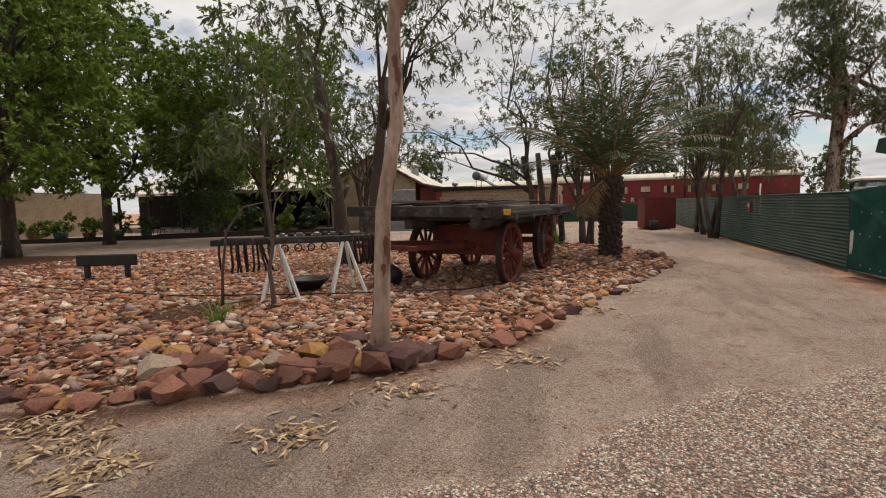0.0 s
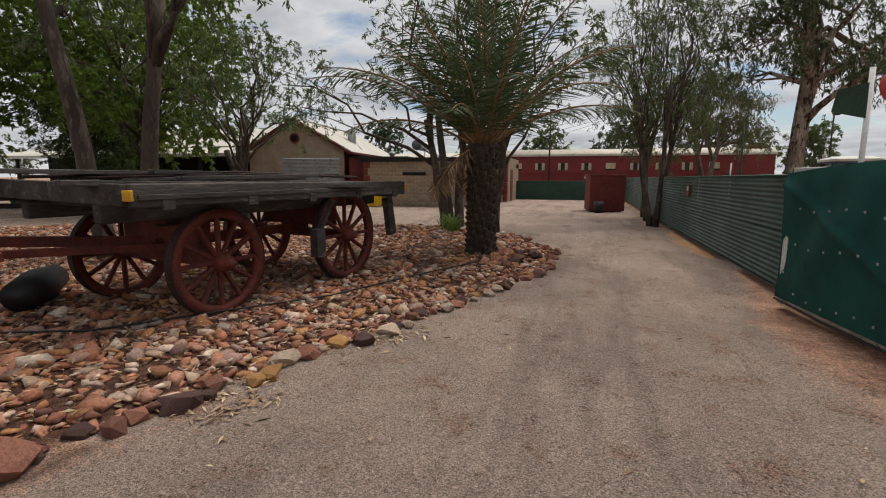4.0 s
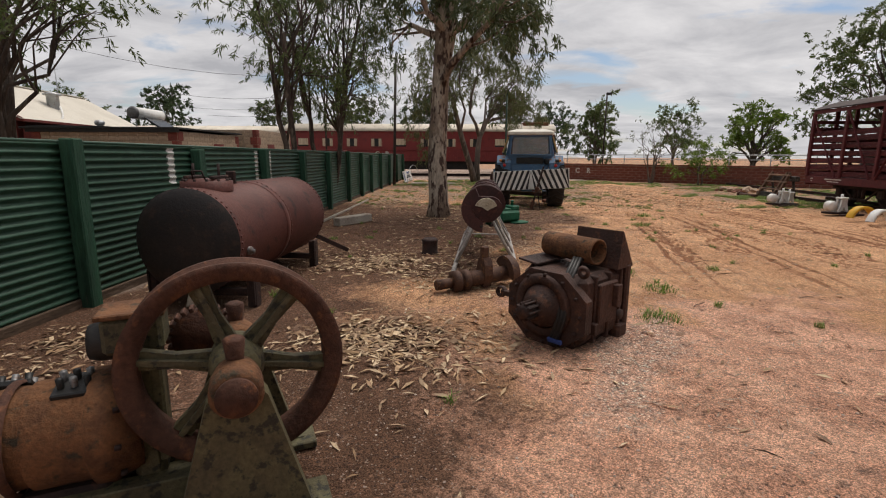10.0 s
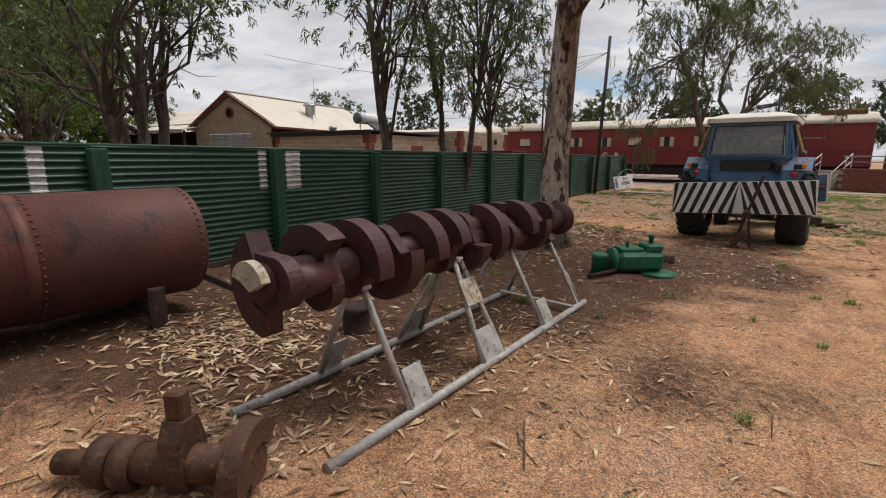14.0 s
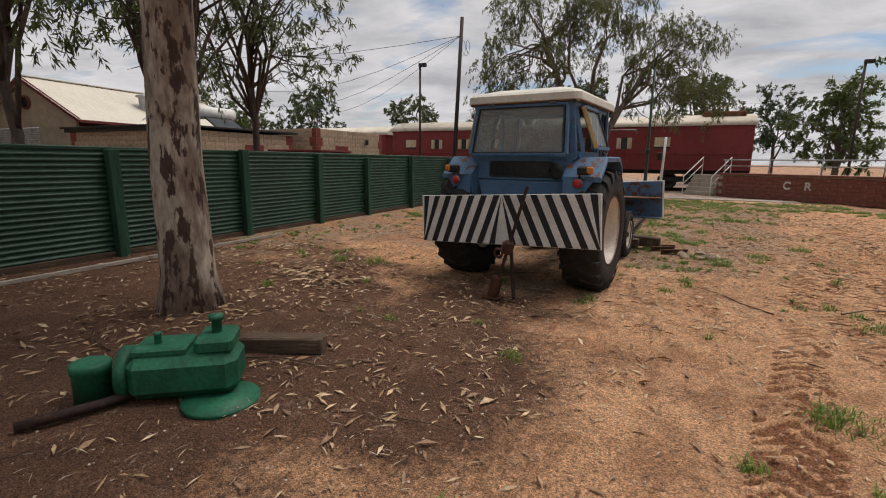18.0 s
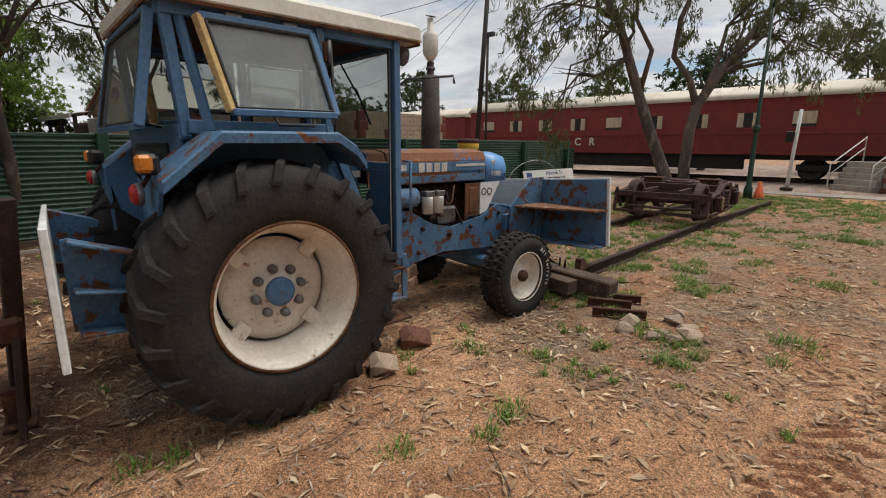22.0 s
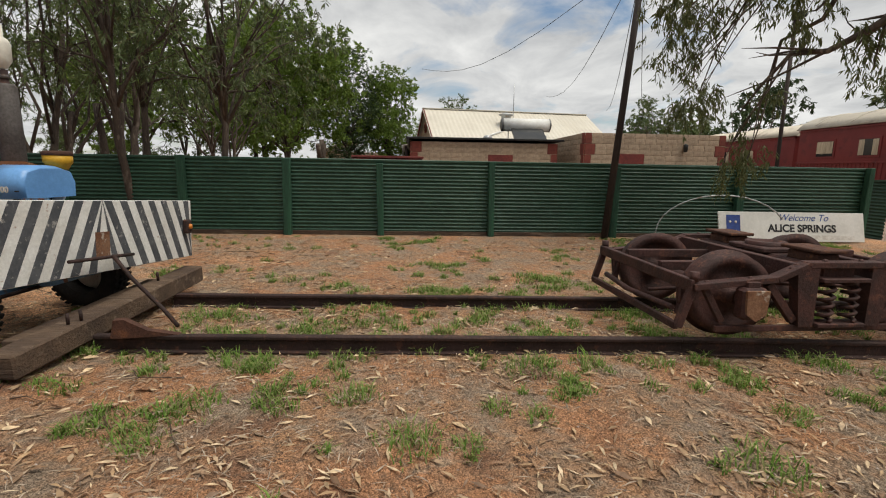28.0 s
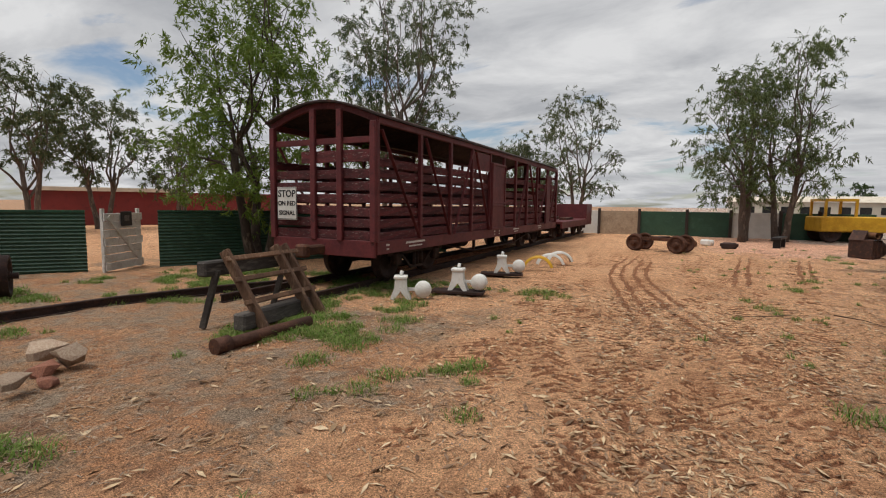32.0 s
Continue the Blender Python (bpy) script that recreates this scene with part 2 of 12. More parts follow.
surface("tractor_worn", (0.07, 0.14, 0.235), (0.105, 0.165, 0.24), (0.12, 0.05, 0.03), big=4.5, fine=55, rough=0.6, bump=0.25, edge=(0.45, 0.6), third=(0.57, 0.63), grain=0.4)
surface("tractor_patchy", (0.062, 0.135, 0.235), (0.085, 0.16, 0.255), (0.115, 0.045, 0.022), big=2.6, fine=50, rough=0.58, bump=0.25, edge=(0.45, 0.6), third=(0.545, 0.585), grain=0.35)
surface("rust_stain", (0.13, 0.055, 0.028), (0.20, 0.105, 0.06), (0.33, 0.27, 0.22), big=5, fine=45, rough=0.8, bump=0.25, third=(0.57, 0.64))
surface("faded_yellow", (0.46, 0.32, 0.13), (0.36, 0.24, 0.10), (0.10, 0.13, 0.16), big=5, fine=45, rough=0.65, bump=0.1, third=(0.6, 0.66))
surface("light_blue", (0.13, 0.30, 0.58), (0.11, 0.26, 0.52), big=2.5, fine=40, rough=0.35, bump=0.05, grain=0.1)
surface("cream_plastic", (0.66, 0.63, 0.55), (0.56, 0.53, 0.46), (0.4, 0.3, 0.2), big=2, fine=30, rough=0.5, bump=0.08, third=(0.66, 0.74), grain=0.12)
surface("tyre_rubber", (0.018, 0.017, 0.017), (0.028, 0.024, 0.022), (0.05, 0.035, 0.028), big=5, fine=45, rough=0.85, bump=0.35, third=(0.6, 0.72))
surface("rim_cream", (0.70, 0.645, 0.56), (0.60, 0.54, 0.46), (0.26, 0.12, 0.06), big=4, fine=40, rough=0.55, bump=0.12, third=(0.62, 0.69), grain=0.15)
surface("black_paint", (0.012, 0.012, 0.012), (0.02, 0.018, 0.017), big=5, fine=50, rough=0.5, bump=0.1)
surface("grey_metal", (0.18, 0.18, 0.18), (0.11, 0.10, 0.10), (0.10, 0.06, 0.04), big=5, fine=50, rough=0.5, metal=0.5, bump=0.15)
surface("muffler_grey", (0.095, 0.085, 0.08), (0.07, 0.06, 0.055), big=5, fine=50, rough=0.7, metal=0.2, bump=0.15)
surface("amber_plastic", (0.6, 0.2, 0.03), (0.5, 0.16, 0.02), big=9, fine=60, rough=0.3, bump=0.0)
surface("red_plastic", (0.4, 0.02, 0.02), (0.3, 0.015, 0.015), big=9, fine=60, rough=0.3, bump=0.0)
surface("yellow_paint", (0.62, 0.36, 0.03), (0.5, 0.27, 0.02), big=3, fine=40, rough=0.5, bump=0.05, grain=0.15)
surface("old_timber", (0.10, 0.065, 0.042), (0.062, 0.04, 0.028), (0.17, 0.125, 0.09), big=3, fine=50, rough=0.9, bump=0.7, stretch=(1, 0.2, 1), vary=0.25)
surface("brown_timber", (0.155, 0.085, 0.05), (0.095, 0.052, 0.034), (0.22, 0.14, 0.09), big=3, fine=50, rough=0.9, bump=0.7, stretch=(1, 1, 0.25), vary=0.2)
surface("grey_timber", (0.07, 0.06, 0.055), (0.04, 0.035, 0.032), (0.13, 0.115, 0.10), big=3, fine=45, rough=0.9, bump=0.7, stretch=(1, 0.2, 1), vary=0.3)
surface("wagon_red", (0.115, 0.022, 0.024), (0.085, 0.017, 0.02), (0.045, 0.015, 0.016), big=2.2, fine=35, rough=0.6, bump=0.2, third=(0.6, 0.7), grain=0.22)
surface("wagon_board", (0.105, 0.020, 0.022), (0.060, 0.015, 0.017), (0.19, 0.15, 0.14), big=4.5, fine=40, rough=0.8, bump=0.6, third=(0.60, 0.645), vary=0.25, stretch=(1, 0.4, 3.0), grain=0.4)
surface("bogie_brown", (0.060, 0.024, 0.020), (0.034, 0.016, 0.014), (0.095, 0.038, 0.026), big=4, fine=45, rough=0.7, bump=0.4)
surface("cart_red", (0.15, 0.032, 0.022), (0.095, 0.024, 0.018), (0.045, 0.02, 0.017), big=5, fine=45, rough=0.75, bump=0.3, third=(0.58, 0.68))
surface("carriage_red", (0.18, 0.025, 0.024), (0.15, 0.022, 0.022), (0.12, 0.02, 0.02), big=0.8, fine=20, rough=0.55, bump=0.05, grain=0.12)
surface("cream_roof", (0.62, 0.56, 0.46), (0.54, 0.48, 0.39), (0.42, 0.36, 0.29), big=0.7, fine=15, rough=0.6, bump=0.06, grain=0.12)
surface("sheet_cream", (0.56, 0.52, 0.44), (0.50, 0.46, 0.385), big=0.5, fine=10, rough=0.5, bump=0.03, grain=0.08)
surface("red_wall", (0.16, 0.03, 0.024), (0.13, 0.026, 0.022), (0.10, 0.02, 0.018), big=0.8, fine=15, rough=0.7, bump=0.1)
surface("stone_block", (0.36, 0.275, 0.195), (0.30, 0.22, 0.155), (0.42, 0.33, 0.25), big=2, fine=25, rough=0.9, bump=0.35, vary=0.13)
surface("quoin_red", (0.19, 0.045, 0.032), (0.15, 0.038, 0.028), big=2, fine=25, rough=0.8, bump=0.2, vary=0.12)
surface("platform_brick", (0.19, 0.065, 0.045), (0.15, 0.05, 0.036), (0.24, 0.11, 0.08), big=1.5, fine=20, rough=0.85, bump=0.25)
surface("zinc", (0.42, 0.44, 0.45), (0.35, 0.36, 0.37), (0.26, 0.2, 0.17), big=1.5, fine=30, rough=0.45, metal=0.5, bump=0.08)
surface("concrete", (0.36, 0.32, 0.27), (0.29, 0.25, 0.21), (0.2, 0.14, 0.1), big=2, fine=40, rough=0.9, bump=0.3)
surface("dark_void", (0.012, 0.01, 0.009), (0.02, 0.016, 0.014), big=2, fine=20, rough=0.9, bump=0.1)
surface("pole_dark", (0.03, 0.022, 0.02), (0.05, 0.035, 0.028), big=3, fine=40, rough=0.8, bump=0.4, stretch=(1, 1, 0.2))
surface("lamp_green", (0.02, 0.05, 0.03), (0.015, 0.04, 0.025), big=3, fine=40, rough=0.5, bump=0.05)
surface("sign_white", (0.62, 0.61, 0.58), (0.55, 0.54, 0.51), big=2, fine=25, rough=0.5, bump=0.02, grain=0.08)
surface("ink_black", (0.015, 0.015, 0.017), (0.022, 0.022, 0.024), big=5, fine=40, rough=0.6, bump=0)
surface("stripe_worn", (0.06, 0.065, 0.075), (0.09, 0.095, 0.105), (0.30, 0.29, 0.28), big=6, fine=50, rough=0.6, bump=0, third=(0.60, 0.68), grain=0.25)
surface("ink_blue", (0.03, 0.06, 0.22), (0.025, 0.05, 0.19), big=5, fine=40, rough=0.6, bump=0)
surface("ink_red", (0.35, 0.04, 0.03), (0.3, 0.035, 0.03), big=5, fine=40, rough=0.6, bump=0)
surface("letter_white", (0.58, 0.56, 0.52), (0.45, 0.42, 0.38), big=12, fine=60, rough=0.7, bump=0, grain=0.2)
surface("cone_orange", (0.6, 0.11, 0.03), (0.5, 0.09, 0.025), big=5, fine=40, rough=0.6, bump=0.05)
surface("curtain", (0.5, 0.42, 0.3), (0.4, 0.33, 0.24), big=3, fine=30, rough=0.9, bump=0.1, stretch=(1, 1, 0.1))
surface("dead_frond", (0.24, 0.15, 0.07), (0.17, 0.10, 0.05), big=5, fine=40, rough=0.9, bump=0.3)
surface("palm_trunk", (0.07, 0.05, 0.036), (0.045, 0.033, 0.025), (0.13, 0.09, 0.06), big=6, fine=40, rough=0.95, bump=0.8, vary=0.3)
surface("yellow_bin", (0.70, 0.42, 0.01), (0.62, 0.36, 0.01), big=2, fine=20, rough=0.5, bump=0.02, grain=0.06)
surface("pot_plastic", (0.02, 0.11, 0.08), (0.02, 0.09, 0.06), (0.14, 0.07, 0.04), big=1, fine=20, rough=0.6, bump=0.05)
bark_mat("bark_gum", (0.44, 0.34, 0.265), (0.23, 0.155, 0.115), (0.12, 0.052, 0.034), big=2.4)
surface("bark_spotted", (0.36, 0.30, 0.24), (0.19, 0.14, 0.105), (0.06, 0.035, 0.027), big=2.6, fine=22, rough=0.9, bump=0.6, stretch=(1, 1, 0.35), edge=(0.45, 0.55), third=(0.52, 0.56), grain=0.45)
bark_mat("bark_dark", (0.075, 0.055, 0.042), (0.045, 0.033, 0.027), (0.12, 0.095, 0.075))
bark_mat("bark_grey", (0.12, 0.092, 0.075), (0.075, 0.058, 0.048), (0.18, 0.145, 0.115))
LEAF_GUM = islands("leaf_gum", [(0.051, 0.076, 0.028), (0.084, 0.114, 0.045), (0.112, 0.135, 0.060), (0.067, 0.092, 0.040), (0.146, 0.141, 0.060)], rough=0.55, bump=0, trans=0.3)
LEAF_OLIVE = islands("leaf_olive", [(0.060, 0.092, 0.028), (0.090, 0.128, 0.040), (0.128, 0.163, 0.056), (0.072, 0.104, 0.034), (0.150, 0.165, 0.062)], rough=0.55, bump=0, trans=0.3)
LEAF_GREEN = islands("leaf_green", [(0.086, 0.146, 0.021), (0.124, 0.192, 0.030), (0.161, 0.220, 0.041), (0.104, 0.165, 0.025)], rough=0.55, bump=0, trans=0.4)
LEAF_DARK = islands("leaf_dark", [(0.026, 0.050, 0.017), (0.043, 0.071, 0.024), (0.058, 0.086, 0.028)], rough=0.55, bump=0, trans=0.25)
LEAF_PALM = islands("leaf_palm", [(0.035, 0.062, 0.023), (0.058, 0.090, 0.036), (0.082, 0.112, 0.052)], rough=0.5, bump=0, trans=0.2)
LEAF_PEPPER = islands("leaf_pepper", [(0.082, 0.100, 0.034), (0.109, 0.126, 0.044), (0.142, 0.147, 0.058), (0.098, 0.105, 0.044)], rough=0.6, bump=0, trans=0.35)
GRASS = islands("grass_blades", [(0.095, 0.185, 0.028), (0.145, 0.25, 0.042), (0.19, 0.29, 0.06), (0.27, 0.25, 0.11), (0.115, 0.215, 0.036)], rough=0.6, bump=0, trans=0.35)
DRY = islands("dry_leaves", [(0.52, 0.37, 0.22), (0.58, 0.45, 0.30), (0.36, 0.235, 0.13), (0.22, 0.13, 0.075), (0.46, 0.34, 0.22), (0.14, 0.08, 0.05), (0.38, 0.26, 0.15), (0.26, 0.16, 0.10), (0.17, 0.11, 0.075)], rough=0.85, bump=0.1)
STRAW = islands("dry_straw", [(0.30, 0.24, 0.18), (0.42, 0.34, 0.26), (0.22, 0.17, 0.13), (0.36, 0.27, 0.18)], rough=0.9, bump=0)
STONES = islands("bed_stones", [(0.23, 0.080, 0.048), (0.37, 0.17, 0.10), (0.085, 0.04, 0.034), (0.46, 0.32, 0.22), (0.27, 0.10, 0.058), (0.42, 0.20, 0.08), (0.15, 0.062, 0.045), (0.62, 0.50, 0.40), (0.37, 0.15, 0.085), (0.27, 0.21, 0.18), (0.46, 0.19, 0.10), (0.20, 0.08, 0.055)], rough=0.9, fine=45, bump=0.5)
GRAVEL = islands("loose_gravel", [(0.28, 0.2, 0.15), (0.4, 0.31, 0.25), (0.2, 0.13, 0.10), (0.5, 0.42, 0.36), (0.24, 0.15, 0.11)], rough=0.9, bump=0)
surface("rock_red", (0.24, 0.10, 0.065), (0.17, 0.07, 0.05), (0.36, 0.2, 0.13), big=9, fine=45, rough=0.9, bump=0.6, vary=0.4)
surface("rock_ochre", (0.42, 0.22, 0.07), (0.34, 0.16, 0.06), (0.45, 0.3, 0.17), big=9, fine=45, rough=0.9, bump=0.6, vary=0.25)
surface("rock_pale", (0.47, 0.37, 0.28), (0.36, 0.25, 0.18), (0.3, 0.18, 0.13), big=9, fine=45, rough=0.9, bump=0.6, vary=0.25)
surface("rock_dark", (0.10, 0.05, 0.042), (0.075, 0.04, 0.036), (0.17, 0.09, 0.065), big=9, fine=45, rough=0.9, bump=0.6, vary=0.3)
GLASS = glass_mat("window_glass", (0.10, 0.11, 0.11), 0.06, 0.8)
# pale tint paints the sky's reflection on the cab panes along with dust
DUST_SKY = glass_mat("dust_and_sky_glass", (0.48, 0.50, 0.50), 0.12, 0.74)
DARK_GLASS = surface("dark_glass", (0.02, 0.022, 0.024), (0.03, 0.03, 0.03), big=2, fine=20, rough=0.12, bump=0)

# ---- mesh helpers ----
class Geo:
    """Gathers vertices and faces of one mesh. All in metres, in the thing's own frame."""

    def __init__(self):
        self.v, self.f, self.s = [], [], []

    def add(self, verts, faces, smooth=False, m=None):
        k = len(self.v)
        if m is not None:
            verts = [tuple(m @ Vector(p)) for p in verts]
        self.v += [tuple(p) for p in verts]
        self.f += [tuple(i + k for i in face) for face in faces]
        self.s += [smooth] * len(faces)
        return self

    def box(self, cx, cy, cz, sx, sy, sz, rot=(0, 0, 0), bev=0.006):
        """A box with chamfered edges, by its centre and size."""
        hx, hy, hz = sx / 2, sy / 2, sz / 2
        b = min(bev, hx * 0.45, hy * 0.45, hz * 0.45)
        verts, at = [], {}
        for x in (-1, 1):
            for y in (-1, 1):
                for z in (-1, 1):
                    for k in range(3):
                        p = [x * hx, y * hy, z * hz]
                        for j in range(3):
                            if j != k:
                                p[j] -= (x, y, z)[j] * b
                        at[x, y, z, k] = len(verts)
                        verts.append(p)
        faces = []
        for k in range(3):
            i, j = [a for a in range(3) if a != k]
            for side in (-1, 1):
                ring = []
                for a, c in ((-1, -1), (1, -1), (1, 1), (-1, 1)):
                    q = [0, 0, 0]
                    q[k], q[i], q[j] = side, a, c
                    ring.append(at[(*q, k)])
                faces.append(ring if (side > 0) != (k == 1) else ring[::-1])
            for a in (-1, 1):
                for c in (-1, 1):
                    q0, q1 = [0, 0, 0], [0, 0, 0]
                    q0[k], q0[i], q0[j] = -1, a, c
                    q1[k], q1[i], q1[j] = 1, a, c
                    faces.append([at[(*q0, i)], at[(*q1, i)], at[(*q1, j)], at[(*q0, j)]])
        for x in (-1, 1):
            for y in (-1, 1):
                for z in (-1, 1):
                    faces.append([at[x, y, z, 0], at[x, y, z, 1], at[x, y, z, 2]])
        return self.add(verts, faces, False, pose(cx, cy, cz, *rot))

    def beam(self, p, q, w, h, bev=0.004, up=(0, 0, 1)):
        """A rectangular bar from p to q."""
        p, q = Vector(p), Vector(q)
        d = q - p
        n = d.length
        y = d.normalized()
        u = Vector(up)
        if abs(y.dot(u)) > 0.98:
            u = Vector((1, 0, 0))
        x = y.cross(u).normalized()
        z = x.cross(y)
        g = Geo().box(0, 0, 0, w, n, h, bev=bev)
        c = (p + q) / 2
        m = Matrix(((x[0], y[0], z[0], c[0]), (x[1], y[1], z[1], c[1]), (x[2], y[2], z[2], c[2]), (0, 0, 0, 1)))
        return self.add(g.v, g.f, False, m)

    def tube(self, pts, radii, n=10, caps=True, smooth=True):
        """A round bar through points, with a radius at each."""
        pts = [Vector(p) for p in pts]
        if not isinstance(radii, (list, tuple)):
            radii = [radii] * len(pts)
        base, ref = len(self.v), None
        for k, p in enumerate(pts):
            d = (pts[min(k + 1, len(pts) - 1)] - pts[max(k - 1, 0)]).normalized()
            if ref is None:
                ref = Vector((0, 0, 1)) if abs(d.z) < 0.9 else Vector((1, 0, 0))
            a = (ref - d * ref.dot(d)).normalized()
            c = d.cross(a)
            ref = a
            for i in range(n):
                t = 2 * math.pi * i / n
                self.v.append(tuple(p + (a * math.cos(t) + c * math.sin(t)) * radii[k]))
        for k in range(len(pts) - 1):
            for i in range(n):
                j = (i + 1) % n
                self.f.append((base + k * n + i, base + k * n + j, base + (k + 1) * n + j, base + (k + 1) * n + i))
                self.s.append(smooth)
        if caps:
            self.f.append(tuple(base + i for i in range(n))[::-1])
            self.f.append(tuple(base + (len(pts) - 1) * n + i for i in range(n)))
            self.s += [False, False]
        return self

    def lathe(self, prof, n=32, m=None, smooth=True, arc=360.0):
        """Turns a profile of (radius, along) about the local z axis; a profile that ends at radius 0 closes itself."""
        g = Geo()
        full = arc >= 360
        cols = n if full else n + 1
        for r, z in prof:
            for i in range(cols):
                t = radians(arc) * i / n
                g.v.append((r * math.cos(t), r * math.sin(t), z))
        for k in range(len(prof) - 1):
            for i in range(n):
                j = (i + 1) % cols
                a, b, c, d = k * cols + i, k * cols + j, (k + 1) * cols + j, (k + 1) * cols + i
                if prof[k][0] < 1e-6:
                    g.f.append((a, c, d))
                elif prof[k + 1][0] < 1e-6:
                    g.f.append((a, b, c))
                else:
                    g.f.append((a, b, c, d))
                g.s.append(smooth)
        return self.add2(g, m)

    def add2(self, g, m=None):
        k = len(self.v)
        self.v += [tuple(m @ Vector(p)) for p in g.v] if m is not None else g.v
        self.f += [tuple(i + k for i in face) for face in g.f]
        self.s += g.s
        return self

    def prism(self, pts, a, b, axis="x"):
        """An outline of (u, v) pushed from a to b along an axis; u, v are the two other axes in order."""
        n = len(pts)

        def place(u, v, w):
            return {"x": (w, u, v), "y": (u, w, v), "z": (u, v, w)}[axis]

        verts = [place(u, v, a) for u, v in pts] + [place(u, v, b) for u, v in pts]
        faces = [tuple(range(n))[::-1], tuple(range(n, 2 * n))] + [(i, (i + 1) % n, n + (i + 1) % n, n + i) for i in range(n)]
        return self.add(verts, faces)

    def mesh(self, name, material, fix=True):
        me = bpy.data.meshes.new(name)
        me.from_pydata(self.v, [], self.f)
        me.polygons.foreach_set("use_smooth", self.s)
        me.materials.append(material)
        if fix and len(self.f) < 4000:
            bm = bmesh.new()
            bm.from_mesh(me)
            bmesh.ops.recalc_face_normals(bm, faces=bm.faces)
            bm.to_mesh(me)
            bm.free()
        me.update()
        return me


def mat(m):
    return MATS[m] if isinstance(m, str) else m


def part(name, g, material, parent=None, label="", m=None):
    """Links a Geo as ONE mesh object under a thing or under a part."""
    me = g.mesh(name, mat(material)) if isinstance(g, Geo) else g
    ob = new(name, me)
    if parent is not None:
        ob.parent = parent
    if m is not None:
        ob.matrix_basis = m
    if label:
        tagged(ob, label)
    return ob


def thing(name, m, label, category, group="", kind=""):
    ob = new(name)
    ob.empty_display_size = 0.2
    ob.matrix_basis = m
    return tagged(ob, label, category, group, kind)


def solid(name, g, material, m, label, category, group="", kind=""):
    ob = part(name, g, material, None, "", m)
    return tagged(ob, label, category, group, kind)


def quads(name, co, material, fix=None):
    """A mesh of many separate small faces from an array (n, k, 3)."""
    n, k, _ = co.shape
    me = bpy.data.meshes.new(name)
    me.vertices.add(n * k)
    me.vertices.foreach_set("co", co.astype(np.float32).ravel())
    me.loops.add(n * k)
    me.loops.foreach_set("vertex_index", np.arange(n * k, dtype=np.int32))
    me.polygons.add(n)
    me.polygons.foreach_set("loop_start", np.arange(0, n * k, k, dtype=np.int32))
    me.materials.append(mat(material))
    me.update(calc_edges=True)
    return me


def words(name, body, size, material, parent, m, label="", bold=0.0, depth=0.002, shear=0.0, align="CENTER"):
    """Lettering as a mesh, from the built-in font, in the local xy plane."""
    cu = bpy.data.curves.new(name, "FONT")
    cu.body, cu.size, cu.extrude, cu.align_x, cu.align_y, cu.offset, cu.shear = body, size, depth, align, "CENTER", bold, shear
    ob = new(name, cu)
    me = bpy.data.meshes.new_from_object(ob)
    bpy.data.objects.remove(ob)
    me.materials.clear()
    me.materials.append(mat(material))
    return part(name, me, None, parent, label, m)


def arc_pts(cx, cy, r, a0, a1, n):
    return [(cx + r * math.cos(radians(a0 + (a1 - a0) * i / n)), cy + r * math.sin(radians(a0 + (a1 - a0) * i / n))) for i in range(n + 1)]


# ---- trees ----
def leaf_cloud(rng, clumps, per, size, droop=0.6, slim=0.25, fill=0.45):
    """Small pointed leaves scattered through clumps (x, y, z, radius across, radius up)."""
    out = []
    slim = max(slim, 0.2)
    for cx, cy, cz, rh, rv, *dens in clumps:
        n = int(2.7 * per * rh * rh * (dens[0] if dens else 1.0))
        # the clump breaks up into tufts, each tuft into twig sprays, with leaves along each spray
        nt = max(4, int(6.5 * rh + 1.5))
        d = rng.normal(size=(nt, 3))
        d /= np.linalg.norm(d, axis=1)[:, None]
        tuft = d * rng.uniform(min(fill + 0.1, 0.7), 1.0, nt)[:, None] * (rh, rh, rv) * 0.92
        ns = max(8, n // 20)
        pick = rng.integers(0, nt, ns)
        size_t = (0.20 + 0.13 * rng.random(nt))[pick][:, None] * rh
        base = tuft[pick] + rng.normal(size=(ns, 3)) * size_t * (1, 1, 0.65)
        run = d[pick] * 0.6 + rng.normal(size=(ns, 3)) * 0.55
        run[:, 2] -= 0.75 * droop
        run /= np.linalg.norm(run, axis=1)[:, None]
        length = (0.16 + 0.20 * rng.random(ns)) * (0.7 + 0.45 * droop) * (0.6 + 3.0 * size)
        k = rng.integers(0, ns, n)
        p = base[k] + run[k] * (length[k] * rng.random(n))[:, None] + rng.normal(size=(n, 3)) * 0.022 + (cx, cy, cz)
        axis = run[k] * 0.55 + rng.normal(size=(n, 3)) * 0.62
        axis[:, 2] -= 0.55 * max(droop, 0.0)
        axis /= np.linalg.norm(axis, axis=1)[:, None]
        side = np.cross(axis, rng.normal(size=(n, 3)))
        side /= np.linalg.norm(side, axis=1)[:, None] + 1e-9
        ln = 1.12 * size * rng.uniform(0.6, 1.35, n)[:, None]
        w = ln * slim
        q = np.stack([p, p + axis * ln * 0.45 + side * w * 0.5, p + axis * ln, p + axis * ln * 0.45 - side * w * 0.5], 1)
        out.append(q)
    return np.concatenate(out)


